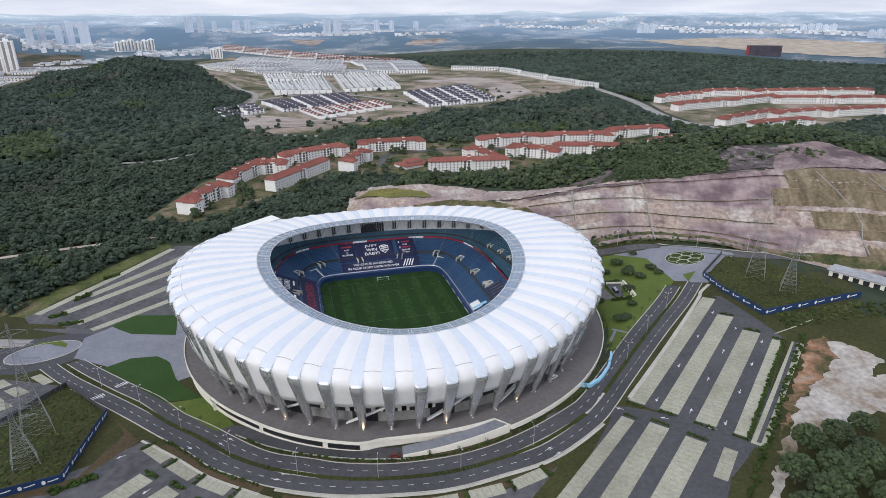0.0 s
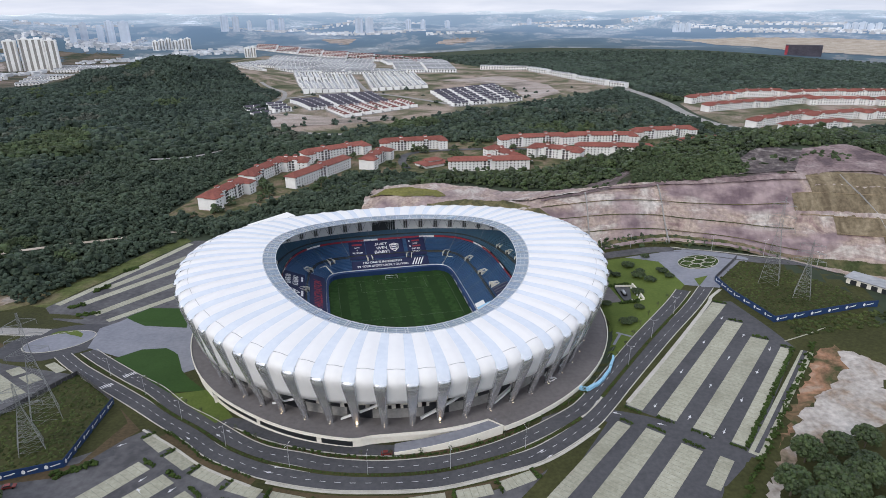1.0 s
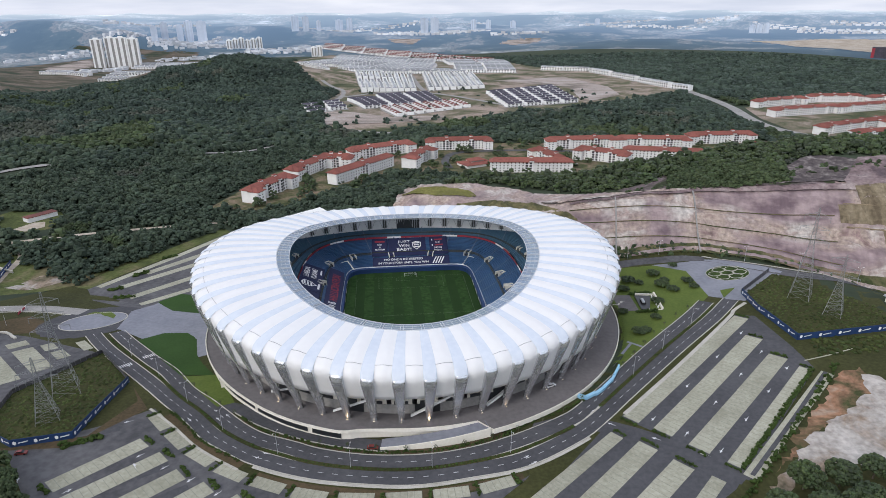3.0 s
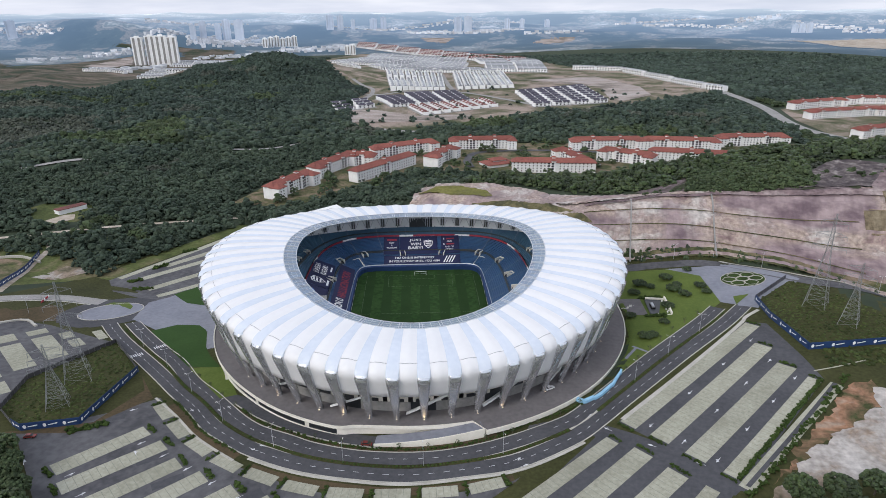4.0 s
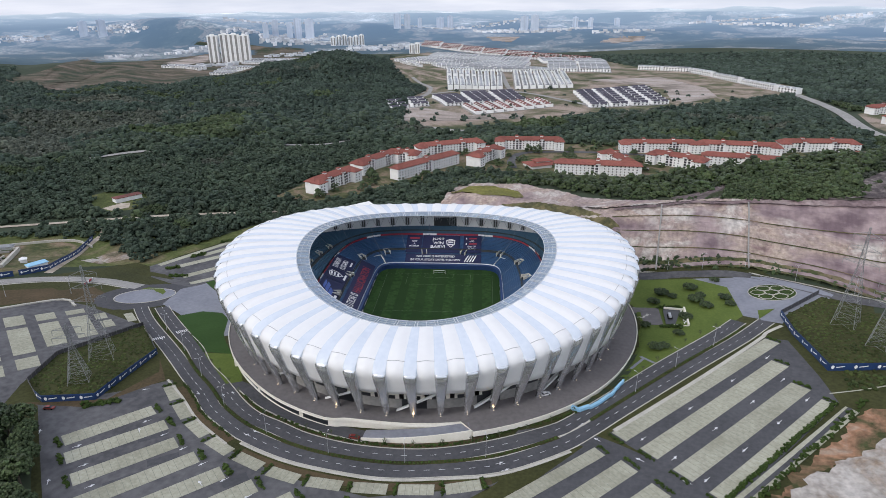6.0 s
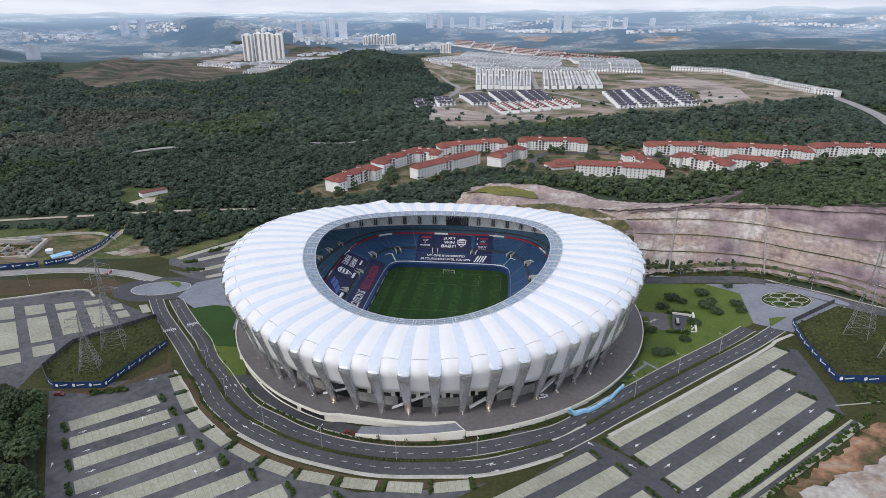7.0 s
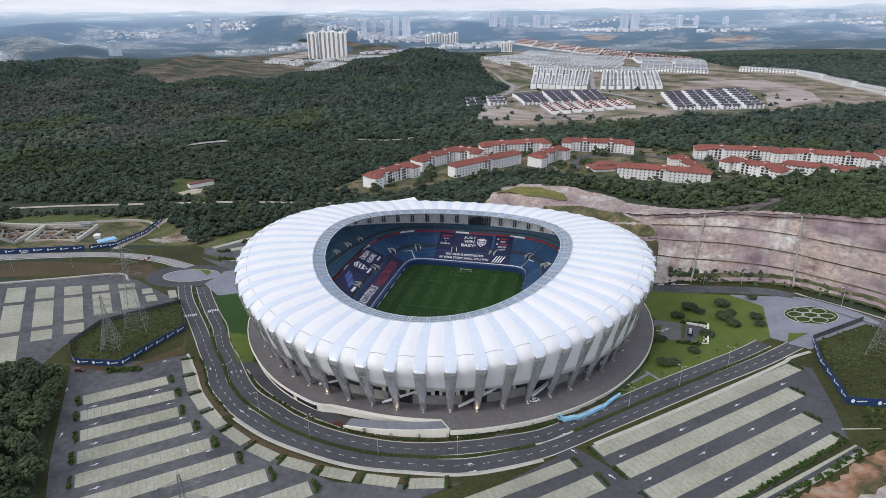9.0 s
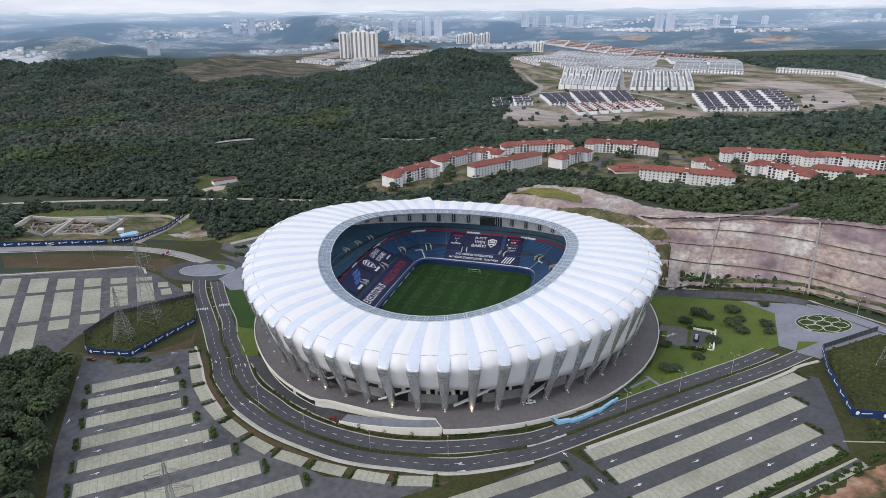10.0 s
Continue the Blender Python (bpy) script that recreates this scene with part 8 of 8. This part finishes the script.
# ---- monument garden east of the plaza ----
mon = empty("monument", pose(106, 322.5, height(106, 322.5) + 0.3, 0, 0, 5), label="dark monument court with pale letters and low walls", category="monument")
g = Build()
g.box(-4.5, 6, -8.5, 9, -0.4, 0.1)
g.done("court_floor", DARK, mon)
for x0, x1, y0, y1, h in ((6, 6.8, -10, 10, 2.2), (-4, 6, 9.4, 10, 1.0), (-2, 6.2, -10.2, -9.6, 1.0)):
    g = Build()
    g.box(x0, x1, y0, y1, -0.4, h)
    g.done("low_wall", CREAM, mon)
for i in range(9):
    g = Build()
    g.box(4.4 + 0.8 * (i % 2), 5.0 + 0.8 * (i % 2), -7.6 + i * 1.75, -6.7 + i * 1.75, 0.1, 1.2)
    g.done("pale_block", WHITE, mon)
g = Build()
g.box(-3.0, -0.6, -2.6, 2.6, 0.1, 0.7)
plinth = g.done("plinth", RUBBER, mon)
for i in range(5):
    g = Build()
    g.box(-2.6 + 0.3 * (i % 2), -1.2, -2.2 + i * 0.95, -1.5 + i * 0.95, 0.7, 1.6)
    g.done("figure_block", STEEL, plinth)
g = Build()
for i in range(7):
    a = i * 0.75
    p = Vector((84 + i * 1.7, 323 + 2.2 * math.sin(a * 1.7), 0))
    q = Vector((85.6 + i * 1.5, 323.6 + 2.6 * math.sin(a * 1.7 + 1.2), 0))
    zz = height(p.x, p.y) + 0.36
    d = (q - p).normalized()
    w = Vector((-d.y, d.x, 0)) * (0.35 + 0.2 * (i % 3))
    g.quad(*[(v.x, v.y, height(v.x, v.y) + 0.34) for v in (p - w, q - w, q + w, p + w)])
tagged(g.done("floor_emblem", KERB), "pale emblem painted on the dark walk", "emblem", kind="stuff")
leafy("court_hedge", [(98 + t, 334.5 + 0.1 * t) for t in np.arange(0, 12, 0.8)] + [(99 + t, 311.0) for t in np.arange(0, 11, 0.8)], 1.1, LOW, 41, "clipped hedges round the monument court", HEDGE)

# ---- building site and sheds in the west ----
sheet("glade", GLADE, MEADOW, 0.2, "yellow green grass in a clearing of the woods", "grass", cell=6)
sheet("house_yard", [(-396, 424), (-382, 421), (-374, 434), (-384, 446), (-392, 442)], SAND, 0.4, "pale bare yard before the house", "yard", cell=3)
sheet("west_meadow", [(-540, 262), (-463, 318), (-420, 338), (-385, 368), (-330, 405), (-300, 400), (-262, 360), (-262, 335), (-300, 300), (-306, 268), (-345, 215), (-420, 225)], MEADOW, 0.1, "rough green meadow beside the building site", "grass", cell=6)
sheet("site_field", [(-480, 268), (-420, 236), (-352, 216), (-306, 268), (-304, 300), (-330, 345), (-356, 345), (-412, 308)], SCRUB, 0.15, "grassy brown field of the building site", "field")
for corners in ([(-372, 238), (-392, 264), (-414, 300), (-456, 286)], [(-383, 268), (-328, 276), (-373, 322), (-414, 302)]):
    q = [Vector((x, y, 0)) for x, y in corners]
    mid_x, mid_y = sum(p.x for p in q) / 4, sum(p.y for p in q) / 4
    base = Vector((mid_x, mid_y, height(mid_x, mid_y)))
    plot = empty("building_site", Matrix.Translation(base), label="half-built concrete footings with timber and rebar", category="building site", group="building plots")
    at = lambda u, v: (q[0] * (1 - u) + q[1] * u) * (1 - v) + (q[3] * (1 - u) + q[2] * u) * v
    r = np.random.default_rng(int(-mid_x))
    def beam(p, e, w, tall, mat, name):
        g = Build()
        d = (e - p).normalized()
        n = Vector((-d.y, d.x, 0)) * w
        ring = [Vector((c.x, c.y, height(c.x, c.y) - 0.6)) - base for c in (p - n, e - n, e + n, p + n)]
        g.prism(ring, [c + Vector((0, 0, tall + 1.4)) for c in ring])
        g.done(name, mat, plot)
    for u0, v0, u1, v1 in ((0, 0, 1, 0), (1, 0, 1, 1), (1, 1, 0, 1), (0, 1, 0, 0)):
        beam(at(u0, v0), at(u1, v1), 0.9, 1.6, KERB, "perimeter_wall")
    for i in range(1, 9):
        beam(at(0.06, i / 9), at(r.uniform(0.5, 0.94), i / 9), 0.4, r.uniform(0.5, 1.3), (CONCRETE, RUST, KERB, EARTH)[i % 4], "footing")
    for i in range(1, 7):
        v0 = r.uniform(0.05, 0.4)
        beam(at(i / 7, v0), at(i / 7, v0 + r.uniform(0.3, 0.55)), 0.4, r.uniform(0.5, 1.5), (KERB, CONCRETE, MESHED)[i % 3], "footing")
    for i in range(58):
        u, v = r.uniform(0.08, 0.92, 2)
        beam(at(u, v), at(min(0.95, u + r.uniform(0.05, 0.2)), v + r.uniform(-0.02, 0.02)), r.uniform(0.2, 0.7), r.uniform(0.3, 1.6), (RUST, HEDGE, EARTH, KERB, RUSTY_ROOF, CONCRETE, DARK, SAND)[i % 8], "timber_stack")
for x, y, w, d, h, wall_mat, roof_mat, turn, label in ((-313, 290, 12, 6, 3.2, WHITE, SKYBLUE, 70, "white site hut with a light blue roof"), (-331, 294, 4, 4, 3.0, WHITE, WHITE, 50, "small white cabin by the hoarding"), (-382, 319, 9, 6, 3.4, STEEL, PALE_ROOF, 30, "open shelter with a pale roof"), (-395, 454, 25, 9, 4.5, WALL, RUSTY_ROOF, 68, "long low house with a rusty red roof in the woods")):
    hut = empty("site_hut", pose(x, y, height(x, y), 0, 0, turn), label=label, category="hut", group="site huts")
    g = Build()
    g.box(-w / 2, w / 2, -d / 2, d / 2, -0.5, h)
    g.done("wall", wall_mat, hut)
    g = Build()
    hip(g, -w / 2, w / 2, -d / 2, d / 2, h, 1.4, 0.5)
    g.done("roof", roof_mat, hut)
depot = empty("depot", pose(234, 301, height(234, 301), 0, 0, -50), label="long low depot with a pale flat roof beside the road", category="shed")
g = Build()
g.box(-16, 16, -5, 5, -2, 3.6)
g.done("wall", CREAM, depot)
g = Build()
g.box(-17, 17, -6, 6, 3.6, 4.1)
g.done("roof", PALE_ROOF, depot)
for i in range(6):
    g = Build()
    g.box(-14 + i * 5, -11 + i * 5, -5.1, -4.9, 0.2, 2.8)
    g.done("door", DARK, depot)
ribbon("dirt_track", [(-296, 284), (-312, 312), (-326, 338), (-338, 368), (-352, 382)], 2.6, -2.6, SAND, 0.3, "pale dirt track beside the hoarding", "track")
sheet("dirt_clearing", [(-306, 318), (-290, 318), (-276, 338), (-286, 350), (-300, 344)], DIRT, 0.3, "pale rubble clearing beside the woods", "bare ground")
ribbon("back_lane", [(-527, 295), (-463, 341), (-392, 384), (-325, 424), (-258, 455), (-200, 480)], 2.6, -2.6, SAND, 0.5, "pale lane along the woods", "track", step=8)
ribbon("woodland_road", [(-640, 470), (-552, 580), (-470, 655), (-385, 726), (-330, 784), (-300, 840), (-290, 930)], 4.5, -4.5, CONCRETE, 1.2, "pale road passing through the woods", "road", step=10)
ribbon("boundary_wall", [(-475, 271), (-410, 310), (-354, 347), (-323, 344)], 0.4, -0.4, KERB, 2.0, "pale boundary wall of the building site", "wall", thick=2.0)
ribbon("bank_wall", [(-300, 162), (-284, 186), (-262, 225), (-246, 252), (-231, 248)], 0.7, -0.7, KERB, 0.9, "pale retaining kerb above the car park", "wall", thick=0.9)
barrier = empty("road_barrier", pose(-260, 284, height(-260, 284)), label="red and white barrier across the access road", category="barrier")
for i in range(6):
    x, y = 2 - i, -5 + 2 * i
    g = Build()
    g.box(-1.1, 1.1, -0.12, 0.12, 0, 1.2, pose(x, y, height(-260 + x, 284 + y) - height(-260, 284) + 0.1, 0, 0, 117))
    g.done("barrier_panel", WHITE if i % 3 == 2 else RED, barrier)
for i, (x, y, sx, sy) in enumerate(((-98, 226, 3.2, 3.2),)):
    kiosk = empty("kiosk", pose(x, y, height(x, y), 0, 0, 30), label="small pale stair kiosk beside the plaza", category="kiosk")
    g = Build()
    g.box(-sx, sx, -sy, sy, -0.5, 5.0)
    g.done("wall", CREAM, kiosk)
    g = Build()
    g.box(-sx - 0.3, sx + 0.3, -sy - 0.3, sy + 0.3, 5.0, 5.4)
    g.done("roof", KERB, kiosk)

# ---- pale entrance canopy behind the stadium ----
canopy_top = empty("entrance_canopy", pose(-137, 430, height(-137, 430), 0, 0, 47), label="white wedge-shaped entrance canopy behind the stadium", category="canopy")
rise = 1.0 - height(-137, 430)
g = Build()
g.prism([(-17, -6, rise - 1.6), (17, -6, rise - 0.8), (17, 6, rise - 0.8), (-17, 6, rise - 1.6)], [(-17, -6, rise - 0.9), (17, -6, rise + 1.2), (17, 6, rise + 1.2), (-17, 6, rise - 0.9)])
g.done("roof", WHITE, canopy_top)
for u in (-14, 0, 14):
    for v in (-5, 5):
        g = Build()
        g.bar((u, v, -0.5), (u, v, rise - 1.3), 0.4, 8)
        g.done("column", WHITE, canopy_top)
